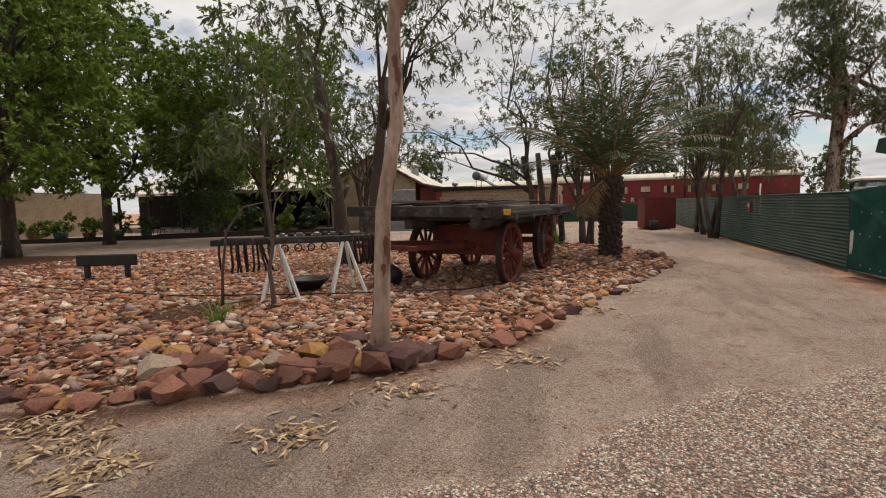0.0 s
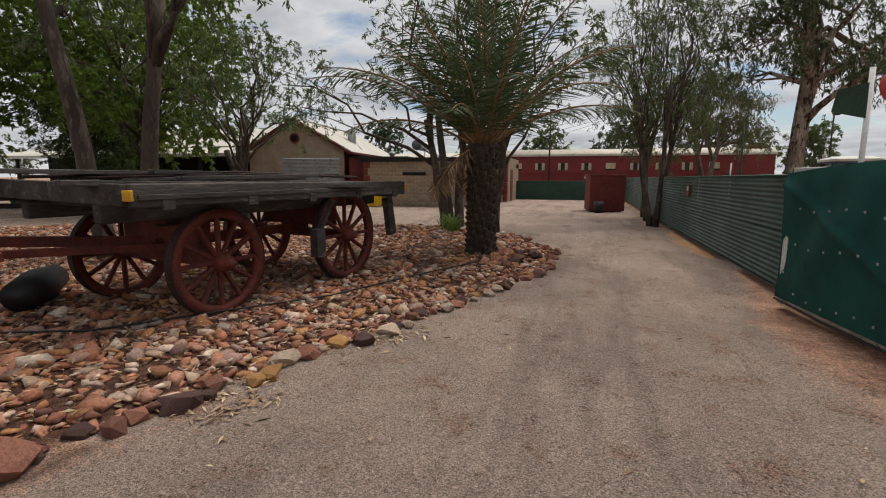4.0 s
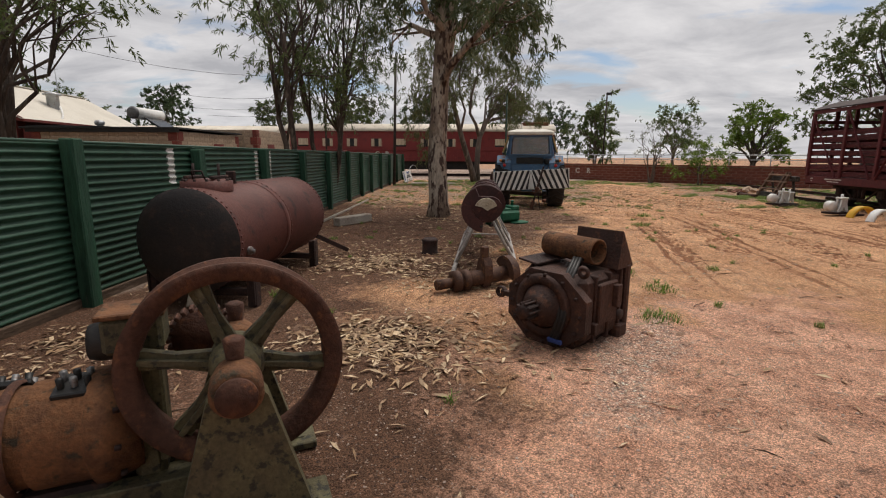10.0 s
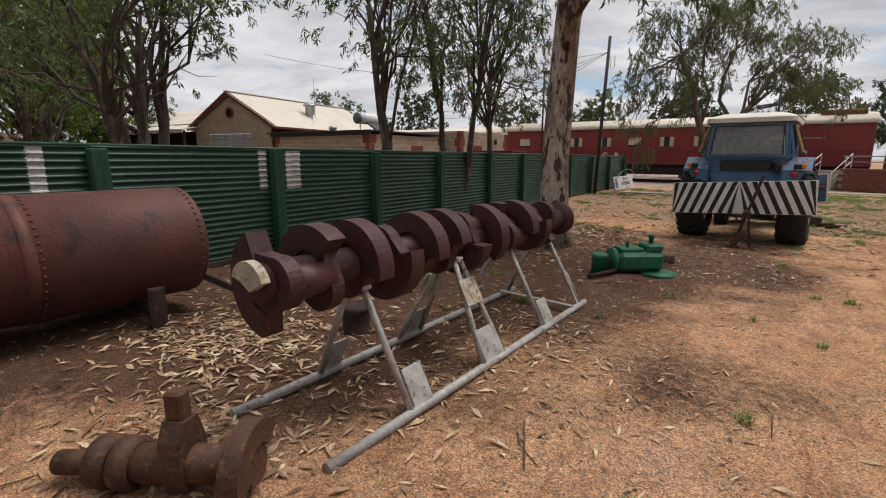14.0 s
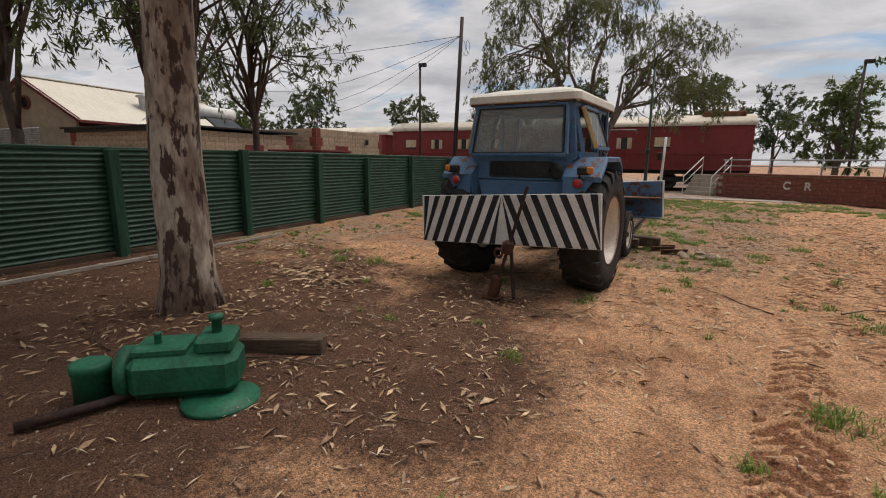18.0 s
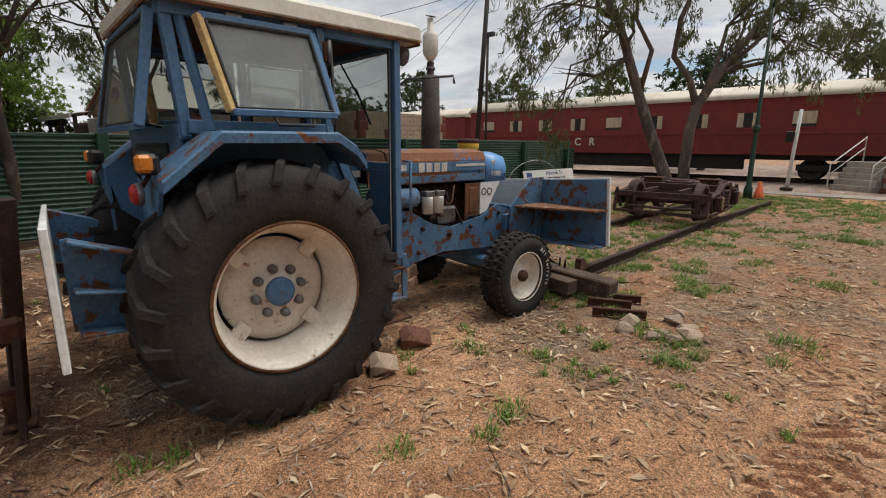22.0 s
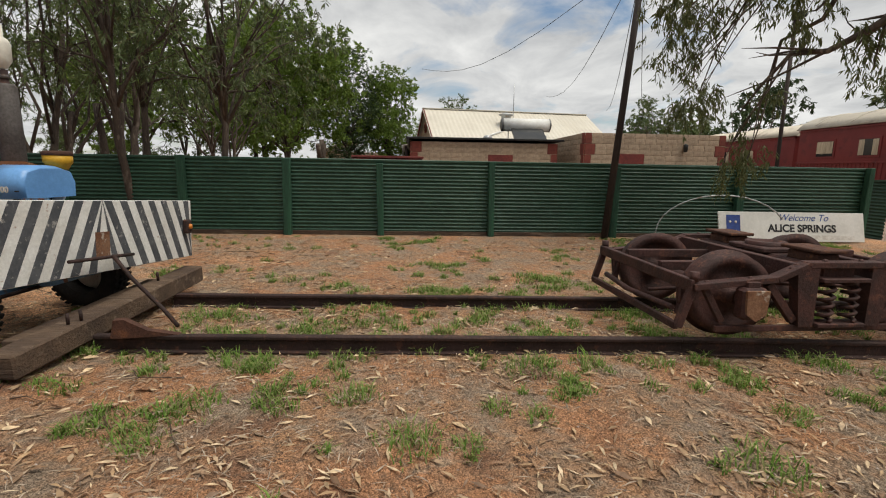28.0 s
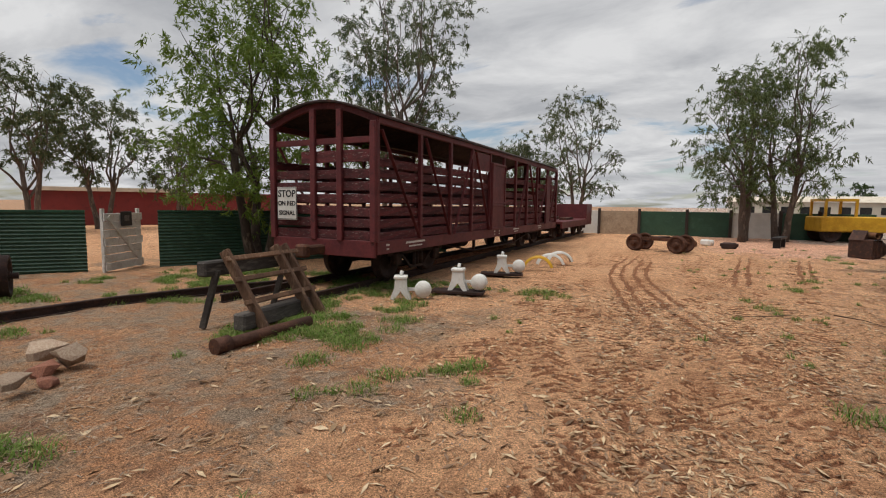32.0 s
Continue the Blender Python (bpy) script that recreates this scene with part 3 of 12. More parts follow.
def tree(x, y, h, r, clumps, leaf, bark, label, name="tree", seed=1, trunks=1, lean=(0, 0), fork=0.45, per=520, size=0.12, droop=0.6, slim=0.24, z=0.0,
         fill=0.45, spread=0.3, category="tree", bend=0.15, stems=None):
    """A tree: a tapered, bent trunk that forks into limbs, one to each clump of the crown. Clumps are (dx, dy, height, radius, radius up)."""
    rng = np.random.default_rng(seed)
    t = thing(name, pose(x, y, z), label, category)
    g = Geo()
    tops = []
    for line in stems or []:
        pts = [Vector(p[:3]) for p in line]
        rad = [p[3] for p in line]
        g.tube(pts, rad, n=12)
        while len(pts) < 8:
            pts.append(pts[-1])
            rad.append(rad[-1])
        tops.append((pts, rad))
    for k in range(0 if stems else trunks):
        a = 2 * math.pi * (k / trunks) + seed
        off = 0.0 if trunks == 1 else spread
        top = Vector((lean[0] * h * fork + math.cos(a) * off * h * 0.3, lean[1] * h * fork + math.sin(a) * off * h * 0.3, h * fork))
        base = Vector((math.cos(a) * r * 1.3, math.sin(a) * r * 1.3, -0.15)) if trunks > 1 else Vector((0, 0, -0.15))
        pts, rad = [], []
        for i in range(8):
            u = i / 7
            p = base.lerp(top, u) + Vector(rng.normal(size=3)) * (bend * u * (1 - u) * 0.8)
            if i == 0:
                p = base
            pts.append(p)
            rad.append(r * (1.0 - 0.42 * u + 0.35 * max(0, 0.18 - u) / 0.18))
        g.tube(pts, rad, n=12)
        tops.append((pts, rad))
    for c in clumps:
        pts, rad = tops[min(range(len(tops)), key=lambda i: (tops[i][0][-1].xy - Vector((c[0], c[1]))).length)]
        u = rng.uniform(0.55, 1.0)
        k = min(7, max(1, int(u * 7)))
        s, e = pts[k], Vector((c[0], c[1], c[2]))
        br, lr = [], []
        for i in range(6):
            w = i / 5
            p = s.lerp(e, w)
            p.z += math.sin(w * math.pi) * 0.10 * (e - s).length
            p += Vector(rng.normal(size=3)) * 0.09 * (e - s).length * w * (1 - w) * 2.2
            br.append(p)
            lr.append(max(0.008, rad[k] * 0.55 * (1 - 0.82 * w)))
        g.tube(br, lr, n=7)
        for _ in range(5):
            w = rng.integers(2, 6)
            s2 = br[w]
            d = Vector(rng.normal(size=3)).normalized()
            e2 = Vector((c[0], c[1], c[2])) + Vector((d.x * c[3] * 0.8, d.y * c[3] * 0.8, d.z * c[4] * 0.8))
            mid = s2.lerp(e2, 0.5) + Vector(rng.normal(size=3)) * 0.12 * c[3]
            g.tube([s2, mid, e2], [lr[w] * 0.55, lr[w] * 0.32 + 0.003, 0.004], n=5)
    part("trunk", g, bark, t)
    part("crown", quads("crown", leaf_cloud(rng, clumps, per, size, droop, slim, fill), leaf), None, t)
    return t


def crown(seed, n, rad, z0, z1, lo, hi, flat=0.75):
    """Clumps spread through a loose crown: n of them within rad of the axis between the heights z0 and z1."""
    rng = np.random.default_rng(seed)
    out = []
    for k in range(n):
        u = (k + 0.5) / n
        zz = z0 + (z1 - z0) * u
        a = k * 2.4 + rng.uniform(-0.5, 0.5)
        q = rad * math.sqrt(max(0.05, 1 - (2 * u - 0.85) ** 2 * 0.75)) * rng.uniform(0.45, 1.0)
        rr = rng.uniform(lo, hi)
        out.append((q * math.cos(a), q * math.sin(a), zz, rr, rr * flat))
    return out

# ---- ground ----
ROAD_L = [(-12, -7.5), (-7.5, -1.2), (-5.8, 0.3), (-4.0, 1.4), (-2.5, 3.0), (-1.9, 4.7), (-1.3, 6.2), (-0.8, 7.6), (-0.3, 9.2), (0.25, 10.5), (0.15, 12.2), (-0.4, 13.6), (-1.3, 15.3), (-4, 17.0), (-8, 17.5), (-14, 17.0), (-20, 15.0)]


def poly_dist(pts, x, y):
    best = 1e9
    for (ax, ay), (bx, by) in zip(pts, pts[1:]):
        dx, dy = bx - ax, by - ay
        u = np.clip(((x - ax) * dx + (y - ay) * dy) / (dx * dx + dy * dy), 0, 1)
        best = np.minimum(best, np.hypot(x - ax - u * dx, y - ay - u * dy))
    return best


ISLAND = [(-30, 4.0), (-17.0, 3.2), (-9.5, 0.6), (-5.6, 0.55), (-4.0, 1.5), (-2.5, 3.05), (-1.9, 4.75), (-1.3, 6.25), (-0.8, 7.6), (-0.3, 9.2), (0.2, 10.5), (0.1, 12.3), (-0.5, 13.6), (-1.3, 15.2), (-4, 16.6), (-8, 16.6), (-14, 14.0), (-18, 11.0), (-30, 9.0)]


def inside(poly, x, y):
    res = np.zeros(np.shape(x), bool)
    n = len(poly)
    for i in range(n):
        (ax, ay), (bx, by) = poly[i], poly[(i + 1) % n]
        cond = ((ay > y) != (by > y)) & (x < (bx - ax) * (y - ay) / ((by - ay) or 1e-9) + ax)
        res ^= cond
    return res


def smooth_noise(x, y, s, seed):
    """Value noise on a plane."""
    rng = np.random.default_rng(seed)
    tab = rng.random((64, 64))
    u, v = np.asarray(x) / s, np.asarray(y) / s
    i, j = np.floor(u).astype(int), np.floor(v).astype(int)
    a, b = u - i, v - j
    a, b = a * a * (3 - 2 * a), b * b * (3 - 2 * b)
    t = lambda p, q: tab[p % 64, q % 64]
    return (t(i, j) * (1 - a) + t(i + 1, j) * a) * (1 - b) + (t(i, j + 1) * (1 - a) + t(i + 1, j + 1) * a) * b


def zones(x, y):
    """How much of the ground is road seal, dark litter soil, dry grass and rubble bed at a place."""
    w = smooth_noise(x, y, 1.3, 5) - 0.5 + 0.5 * (smooth_noise(x, y, 0.4, 6) - 0.5)
    isl = inside(ISLAND, x, y)
    d = poly_dist(ISLAND + ISLAND[:1], x, y)
    bed = np.where(isl, np.clip(d / 0.25, 0, 1), 0)
    # the seal lies left of the fence line and of a line from the gate out to the front
    edge = np.where(y > 6.5, 3.1, np.interp(y, [-14, -1.5, 0.5, 3.0, 6.5], [0.5, 1.0, 1.4, 2.3, 3.2])) + w * 0.9
    seal = np.clip((edge - x) / 0.7 + 0.3, 0, 1) * (1 - bed) * np.where(y > 42, 0, 1)
    seal = np.maximum(seal, np.clip((y - 36.6 + w) / 1.2, 0, 1) * np.clip((70 - y) / 10, 0, 1) * np.clip((60 - np.abs(x)) / 15, 0, 1))
    seal *= np.clip((x + 45) / 3, 0, 1)
    edge_soil = np.where(isl, 0, np.clip(1.15 - d / 0.75 + w * 0.6, 0, 1)) * np.clip((-1.2 - x) / 1.2, 0, 1) * (y < 6)
    seal = seal * (1 - 0.9 * edge_soil)
    yard = x > 3.2
    litter = np.clip((np.interp(y, [7, 9, 12, 15, 17, 18.5, 21, 24], [7.6, 8.2, 8.9, 10.6, 11.9, 12.0, 11.0, 9.4]) + w * 2.6 - x) / 3.6, 0, 1) * np.clip((24.0 - y) / 3 + w, 0, 1) * np.clip((y - 6.2) / 2.2, 0, 1)
    tracks = np.clip(1 - np.abs(x - np.interp(y, [5, 12, 20, 28, 34], [10.5, 11.6, 13.2, 14.6, 15.5])) / 2.6 + w * 0.6, 0, 1)
    grass = np.clip((y - 20.5) / 4 + w * 1.2, 0, 1) * np.clip(1.0 - tracks * 1.6, 0, 1) * yard
    grass = np.maximum(grass, np.clip((y - 33) / 3, 0, 1) * yard * 0.9)
    grass *= np.clip((37.5 - y) / 2, 0, 1)
    far = np.clip((np.maximum(np.abs(x - 8), np.abs(y - 12)) - 38) / 12, 0, 1)
    grass = np.maximum(grass, far)
    gate = np.clip(1.15 - np.hypot((x - 3.4) / 1.9, (y - 7.0) / 2.6) + w * 0.9, 0, 1)
    seal = seal * (1 - 0.75 * gate)
    return seal, np.maximum(np.maximum(litter * yard, edge_soil), 0.62 * gate), grass, bed


def cover(x, y):
    """Where coarse gravel lies on the front of the drive, and where the yard is gritty pinkish dirt."""
    w = smooth_noise(x, y, 0.9, 15) - 0.5 + 0.6 * (smooth_noise(x, y, 0.3, 16) - 0.5)
    edge = np.interp(x, [-8, -3.6, -1.8, -1.4, -0.7, 0.8, 3.0, 8.0], [-2.5, -0.6, 0.75, 1.55, 2.15, 3.2, 4.0, 4.2])
    gravel = np.clip((edge - y) / 0.5 + 0.5 + w * 0.9, 0, 1) * np.clip((9 - x) / 2, 0, 1)
    strip = np.clip(1 - np.abs(x - np.interp(y, [7, 9, 11, 13], [6.2, 7.6, 8.9, 9.6])) / 0.55 + w * 1.2, 0, 1) * np.clip((13 - y) / 2, 0, 1) * np.clip((y - 7.5) / 1.5, 0, 1) * 0.52
    gravel = np.maximum(gravel, strip)
    grit = np.clip((13.5 - y) / 4 + w * 1.2, 0, 1) * np.clip((14 - x) / 4, 0, 1)
    return gravel, grit, np.clip((y - 14) / 7, 0.1, 1), 0 * x + 1


def ground_material():
    m = bpy.data.materials.new("yard_ground")
    m.use_nodes = True
    nt = m.node_tree
    b = nt.nodes["Principled BSDF"]
    tc = nt.nodes.new("ShaderNodeTexCoord")

    def tex(scale, detail=6, rough=0.6, shift=0.0, stretch=None):
        n = nt.nodes.new("ShaderNodeTexNoise")
        n.inputs["Scale"].default_value, n.inputs["Detail"].default_value, n.inputs["Roughness"].default_value = scale, detail, rough
        mp = nt.nodes.new("ShaderNodeMapping")
        mp.inputs["Location"].default_value = (shift, shift * 0.6, 0)
        if stretch:
            mp.inputs["Scale"].default_value = stretch
        nt.links.new(tc.outputs["Object"], mp.inputs[0])
        nt.links.new(mp.outputs[0], n.inputs["Vector"])
        return n.outputs["Fac"]

    def rng(v, lo, hi, a=0.0, c=1.0):
        r = nt.nodes.new("ShaderNodeMapRange")
        for k, q in (("From Min", lo), ("From Max", hi), ("To Min", a), ("To Max", c)):
            r.inputs[k].default_value = q
        nt.links.new(v, r.inputs["Value"])
        return r.outputs["Result"]

    def mix(f, a, c, mode="MIX"):
        x = nt.nodes.new("ShaderNodeMix")
        x.data_type, x.blend_type = "RGBA", mode
        if isinstance(f, float):
            x.inputs["Factor"].default_value = f
        else:
            nt.links.new(f, x.inputs["Factor"])
        for s, v in (("A", a), ("B", c)):
            if isinstance(v, tuple):
                x.inputs[s].default_value = (*v, 1)
            else:
                nt.links.new(v, x.inputs[s])
        return x.outputs["Result"]

    def math_(op, a, c):
        x = nt.nodes.new("ShaderNodeMath")
        x.operation = op
        for k, v in enumerate((a, c)):
            if isinstance(v, float):
                x.inputs[k].default_value = v
            else:
                nt.links.new(v, x.inputs[k])
        return x.outputs[0]

    at = nt.nodes.new("ShaderNodeAttribute")
    at.attribute_name = "zone"
    sep = nt.nodes.new("ShaderNodeSeparateColor")
    nt.links.new(at.outputs["Color"], sep.inputs[0])
    at2 = nt.nodes.new("ShaderNodeAttribute")
    at2.attribute_name = "cover"
    sep2 = nt.nodes.new("ShaderNodeSeparateColor")
    nt.links.new(at2.outputs["Color"], sep2.inputs[0])

    def cells(scale, shift=0.0):
        v = nt.nodes.new("ShaderNodeTexVoronoi")
        v.inputs["Scale"].default_value = scale
        mp = nt.nodes.new("ShaderNodeMapping")
        mp.inputs["Location"].default_value = (shift, shift, 0)
        nt.links.new(tc.outputs["Object"], mp.inputs[0])
        nt.links.new(mp.outputs[0], v.inputs["Vector"])
        s = nt.nodes.new("ShaderNodeSeparateColor")
        nt.links.new(v.outputs["Color"], s.inputs[0])
        return s.outputs["Red"], v.outputs["Distance"]

    n_big, n_mid, n_fine, n_grit = tex(0.5, 5), tex(2.6, 8, 0.68, 4), tex(14, 8, 0.75, 9), tex(60, 4, 0.8, 2)
    chip, chip_d = cells(62.0)
    grain, grain_d = cells(150.0, 3.7)
    # sand: pale on the ridges, darker red-brown in the tread hollows and in blotches
    sand = mix(rng(n_big, 0.38, 0.62), (0.682, 0.396, 0.226), (0.572, 0.314, 0.171))
    blot = tex(3.1, 8, 0.62, 3, (1.0, 0.75, 1.0))
    blot2 = tex(6.5, 6, 0.66, 23, (1.0, 0.55, 1.0))
    patch = tex(0.35, 3, 0.5, 31)
    dark_sand = math_("MULTIPLY", rng(blot, 0.50, 0.58), rng(patch, 0.40, 0.58, 0.25, 1.0))
    dark_sand = math_("MAXIMUM", dark_sand, math_("MULTIPLY", rng(blot2, 0.53, 0.60), 0.75))

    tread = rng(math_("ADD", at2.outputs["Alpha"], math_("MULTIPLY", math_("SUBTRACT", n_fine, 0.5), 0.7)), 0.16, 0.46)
    dark_sand = math_("MAXIMUM", math_("MULTIPLY", dark_sand, 0.5), tread)
    sand = mix(rng(dark_sand, 0.0, 1.0, 0.0, 0.9), sand, (0.235, 0.098, 0.050))
    line = tex(1.0, 4, 0.6, 13, (6.5, 0.35, 1.0))
    sand = mix(rng(line, 0.60, 0.67, 0.0, 0.45), sand, (0.26, 0.11, 0.058))
    sand = mix(rng(n_fine, 0.54, 0.70, 0.0, 0.55), sand, (0.30, 0.15, 0.09))
    # pinkish gritty dirt near the gate
    grit = mix(rng(n_mid, 0.40, 0.62), (0.779, 0.455, 0.312), (0.543, 0.283, 0.186))
    grit = mix(rng(n_fine, 0.50, 0.68, 0.0, 0.75), grit, (0.299, 0.176, 0.131))
    grit = mix(rng(tex(7, 7, 0.7, 41), 0.60, 0.68, 0.0, 0.8), grit, (0.085, 0.062, 0.055))
    # grey-brown compacted drive
    seal = mix(rng(n_big, 0.36, 0.64), (0.308, 0.230, 0.185), (0.420, 0.317, 0.258))
    seal = mix(rng(n_mid, 0.54, 0.66, 0.0, 0.65), seal, (0.27, 0.145, 0.095))
    ruts = tex(1.0, 4, 0.6, 17, (1.5, 0.22, 1.0))
    seal = mix(rng(ruts, 0.52, 0.62, 0.0, 0.5), seal, (0.175, 0.128, 0.103))
    seal = mix(rng(n_fine, 0.52, 0.70, 0.0, 0.6), seal, (0.16, 0.11, 0.085))
    # loose coarse gravel over the front of the drive
    rp = nt.nodes.new("ShaderNodeValToRGB")
    el = rp.color_ramp.elements
    while len(el) < 6:
        el.new(0.5)
    for k, c in enumerate(((0.185, 0.149, 0.137), (0.776, 0.542, 0.427), (0.444, 0.297, 0.239), (0.800, 0.800, 0.666), (0.296, 0.210, 0.179), (0.665, 0.438, 0.325))):
        el[k].position, el[k].color = k / 6, (*c, 1)
    rp.color_ramp.interpolation = "CONSTANT"
    nt.links.new(chip, rp.inputs[0])
    gravel = mix(rng(chip_d, 0.35, 0.75, 0.0, 0.85), rp.outputs["Color"], (0.168, 0.118, 0.101))
    gravel = mix(rng(n_mid, 0.54, 0.66, 0.0, 0.45), gravel, (0.30, 0.19, 0.14))
    litter = mix(rng(n_mid, 0.36, 0.62), (0.113, 0.061, 0.039), (0.168, 0.090, 0.056))
    litter = mix(rng(n_fine, 0.52, 0.7, 0.0, 0.6), litter, (0.068, 0.042, 0.032))
    litter = mix(rng(blot2, 0.58, 0.68, 0.0, 0.6), litter, (0.27, 0.175, 0.12))
    dry = mix(rng(n_mid, 0.42, 0.58), (0.31, 0.23, 0.165), (0.42, 0.235, 0.13))
    dry = mix(rng(tex(0.9, 5, 0.6, 51), 0.50, 0.58, 0.0, 0.85), dry, (0.46, 0.225, 0.115))
    dry = mix(rng(tex(1.7, 5, 0.6, 57), 0.58, 0.66, 0.0, 0.7), dry, (0.20, 0.10, 0.062))
    dry = mix(rng(n_fine, 0.50, 0.64, 0.0, 0.75), dry, (0.175, 0.125, 0.092))
    dry = mix(rng(blot2, 0.56, 0.66, 0.0, 0.6), dry, (0.44, 0.35, 0.26))
    dry = mix(rng(blot, 0.57, 0.66, 0.0, 0.7), dry, (0.26, 0.125, 0.07))
    # bed soil is darkened to hold the shadows between the stones
    bed = mix(rng(n_fine, 0.4, 0.6), (0.085, 0.042, 0.030), (0.15, 0.076, 0.050))

    def soft(v, k):
        return rng(math_("ADD", v, math_("MULTIPLY", math_("SUBTRACT", n_fine, 0.5), k)), 0.3, 0.7)

    col = mix(soft(sep2.outputs["Green"], 1.2), sand, grit)
    col = mix(soft(sep.outputs["Green"], 0.9), col, litter)
    col = mix(soft(sep.outputs["Blue"], 1.3), col, dry)
    col = mix(soft(sep.outputs["Red"], 0.8), col, seal)
    f_gravel = soft(sep2.outputs["Red"], 1.0)
    # stray chips lie everywhere off the sand
    stray = math_("MULTIPLY", rng(chip, 0.86, 0.87), math_("SUBTRACT", 1.0, rng(chip_d, 0.3, 0.45)))
    f_stray = math_("MULTIPLY", stray, math_("MAXIMUM", math_("MULTIPLY", sep2.outputs["Green"], 0.8), sep.outputs["Red"]))
    col = mix(math_("MULTIPLY", f_stray, 0.7), col, (0.46, 0.36, 0.29))
    dark_chip = math_("MULTIPLY", rng(chip, 0.10, 0.09), rng(n_mid, 0.48, 0.6))
    col = mix(math_("MULTIPLY", dark_chip, 0.75), col, (0.07, 0.05, 0.045))
    col = mix(f_gravel, col, gravel)
    col = mix(soft(at.outputs["Alpha"], 0.3), col, bed)
    g = nt.nodes.new("ShaderNodeCombineXYZ")
    gv = math_("MULTIPLY", rng(grain, 0.0, 1.0, 0.46, 1.56), rng(n_grit, 0.3, 0.7, 0.62, 1.38))
    for k in range(3):
        nt.links.new(gv, g.inputs[k])
    col = mix(1.0, col, g.outputs[0], "MULTIPLY")
    nt.links.new(col, b.inputs["Base Color"])
    b.inputs["Roughness"].default_value = 0.95
    b.inputs["Specular IOR Level"].default_value = 0.15
    h = math_("ADD", math_("MULTIPLY", n_fine, 0.9), math_("MULTIPLY", n_grit, 0.35))
    h = math_("SUBTRACT", h, math_("MULTIPLY", dark_sand, 0.16))
    h = math_("SUBTRACT", h, math_("MULTIPLY", grain_d, 0.12))
    h = math_("SUBTRACT", h, math_("MULTIPLY", math_("MULTIPLY", chip_d, f_gravel), 0.45))
    bp = nt.nodes.new("ShaderNodeBump")
    bp.inputs["Strength"].default_value, bp.inputs["Distance"].default_value = 1.0, 0.055
    nt.links.new(h, bp.inputs["Height"])
    nt.links.new(bp.outputs["Normal"], b.inputs["Normal"])
    return m


LANES = [
    (0.13, 0.40, [(11, 15.2), (17.2, 14.8), (21.8, 13.8), (24.2, 13.3), (27, 13.0), (30, 13.1)]),
    (0.14, 0.42, [(12, 15.9), (16.5, 15.4), (22.6, 15.0), (24.7, 15.2), (26.5, 15.5), (29, 16.1)]),
    (0.12, 0.38, [(14, 12.5), (19.2, 12.2), (23.2, 11.95), (25.5, 12.3), (28.5, 12.9)]),
    (0.15, 0.44, [(10, 13.0), (15, 13.1), (20, 13.2), (23.2, 13.9), (27, 14.6), (30, 14.9)]),
    (0.12, 0.36, [(16, 11.0), (20.9, 11.75), (23.4, 12.8), (25.7, 13.4), (28.5, 14.3)]),
    (0.13, 0.40, [(11.5, 9.9), (15, 10.7), (18.5, 11.3), (20.5, 11.75), (22.9, 12.2), (24.5, 12.7), (29, 13.9)]),
    (0.14, 0.42, [(13, 11.0), (17, 11.95), (20.4, 12.55), (23, 12.9), (27, 13.8), (30, 14.5)]),
    (0.16, 0.46, [(12, 12.3), (16, 13.0), (20, 14.3), (24, 15.8), (27, 16.7), (29, 17.1)]),
    (0.13, 0.40, [(12, 10.6), (17, 12.4), (21, 13.5), (24.5, 14.2), (28, 14.5)]),
    (0.14, 0.44, [(11, 14.4), (18, 14.1), (22, 14.5), (26, 14.3), (30, 13.6)]),
    (0.13, 0.38, [(13, 16.6), (18, 16.1), (22, 15.4), (25, 14.4), (28, 13.3)]),
    (0.15, 0.40, [(14, 14.9), (19, 16.2), (23, 16.9), (26, 17.0)]),
    (0.14, 0.46, [(18, 16.8), (22, 14.6), (25, 13.0), (27, 12.2)]),
    (0.15, 0.46, [(18.5, 12.0), (22, 14.2), (25, 15.9), (27.5, 17.0)]),
    (0.13, 0.44, [(19, 15.6), (22, 15.9), (25, 14.9), (28, 13.7), (30, 13.2)]),
    (0.14, 0.40, [(20, 12.9), (23, 13.0), (26, 14.0), (29, 15.6)]),
    (0.13, 0.42, [(16, 13.6), (20, 13.9), (23, 14.8), (26, 16.2), (28, 17.2)]),
]
RUTS = [[(13, 14.4), (17.5, 14.75), (19.5, 14.5), (23.2, 13.85)], [(14, 14.0), (18, 14.2), (21, 13.7), (24, 12.9)], [(9.5, 9.2), (12, 9.7), (15, 10.4), (18, 11.0)], [(10, 10.9), (13, 11.4), (16, 11.9), (19.5, 12.4)]]


def smooth_line(pts, y):
    """x of a wheel line at y, rounded off between its points."""
    ys, xs = [p[0] for p in pts], [p[1] for p in pts]
    return sum(np.interp(y + d, ys, xs) for d in (-1.2, -0.8, -0.4, 0, 0.4, 0.8, 1.2)) / 7


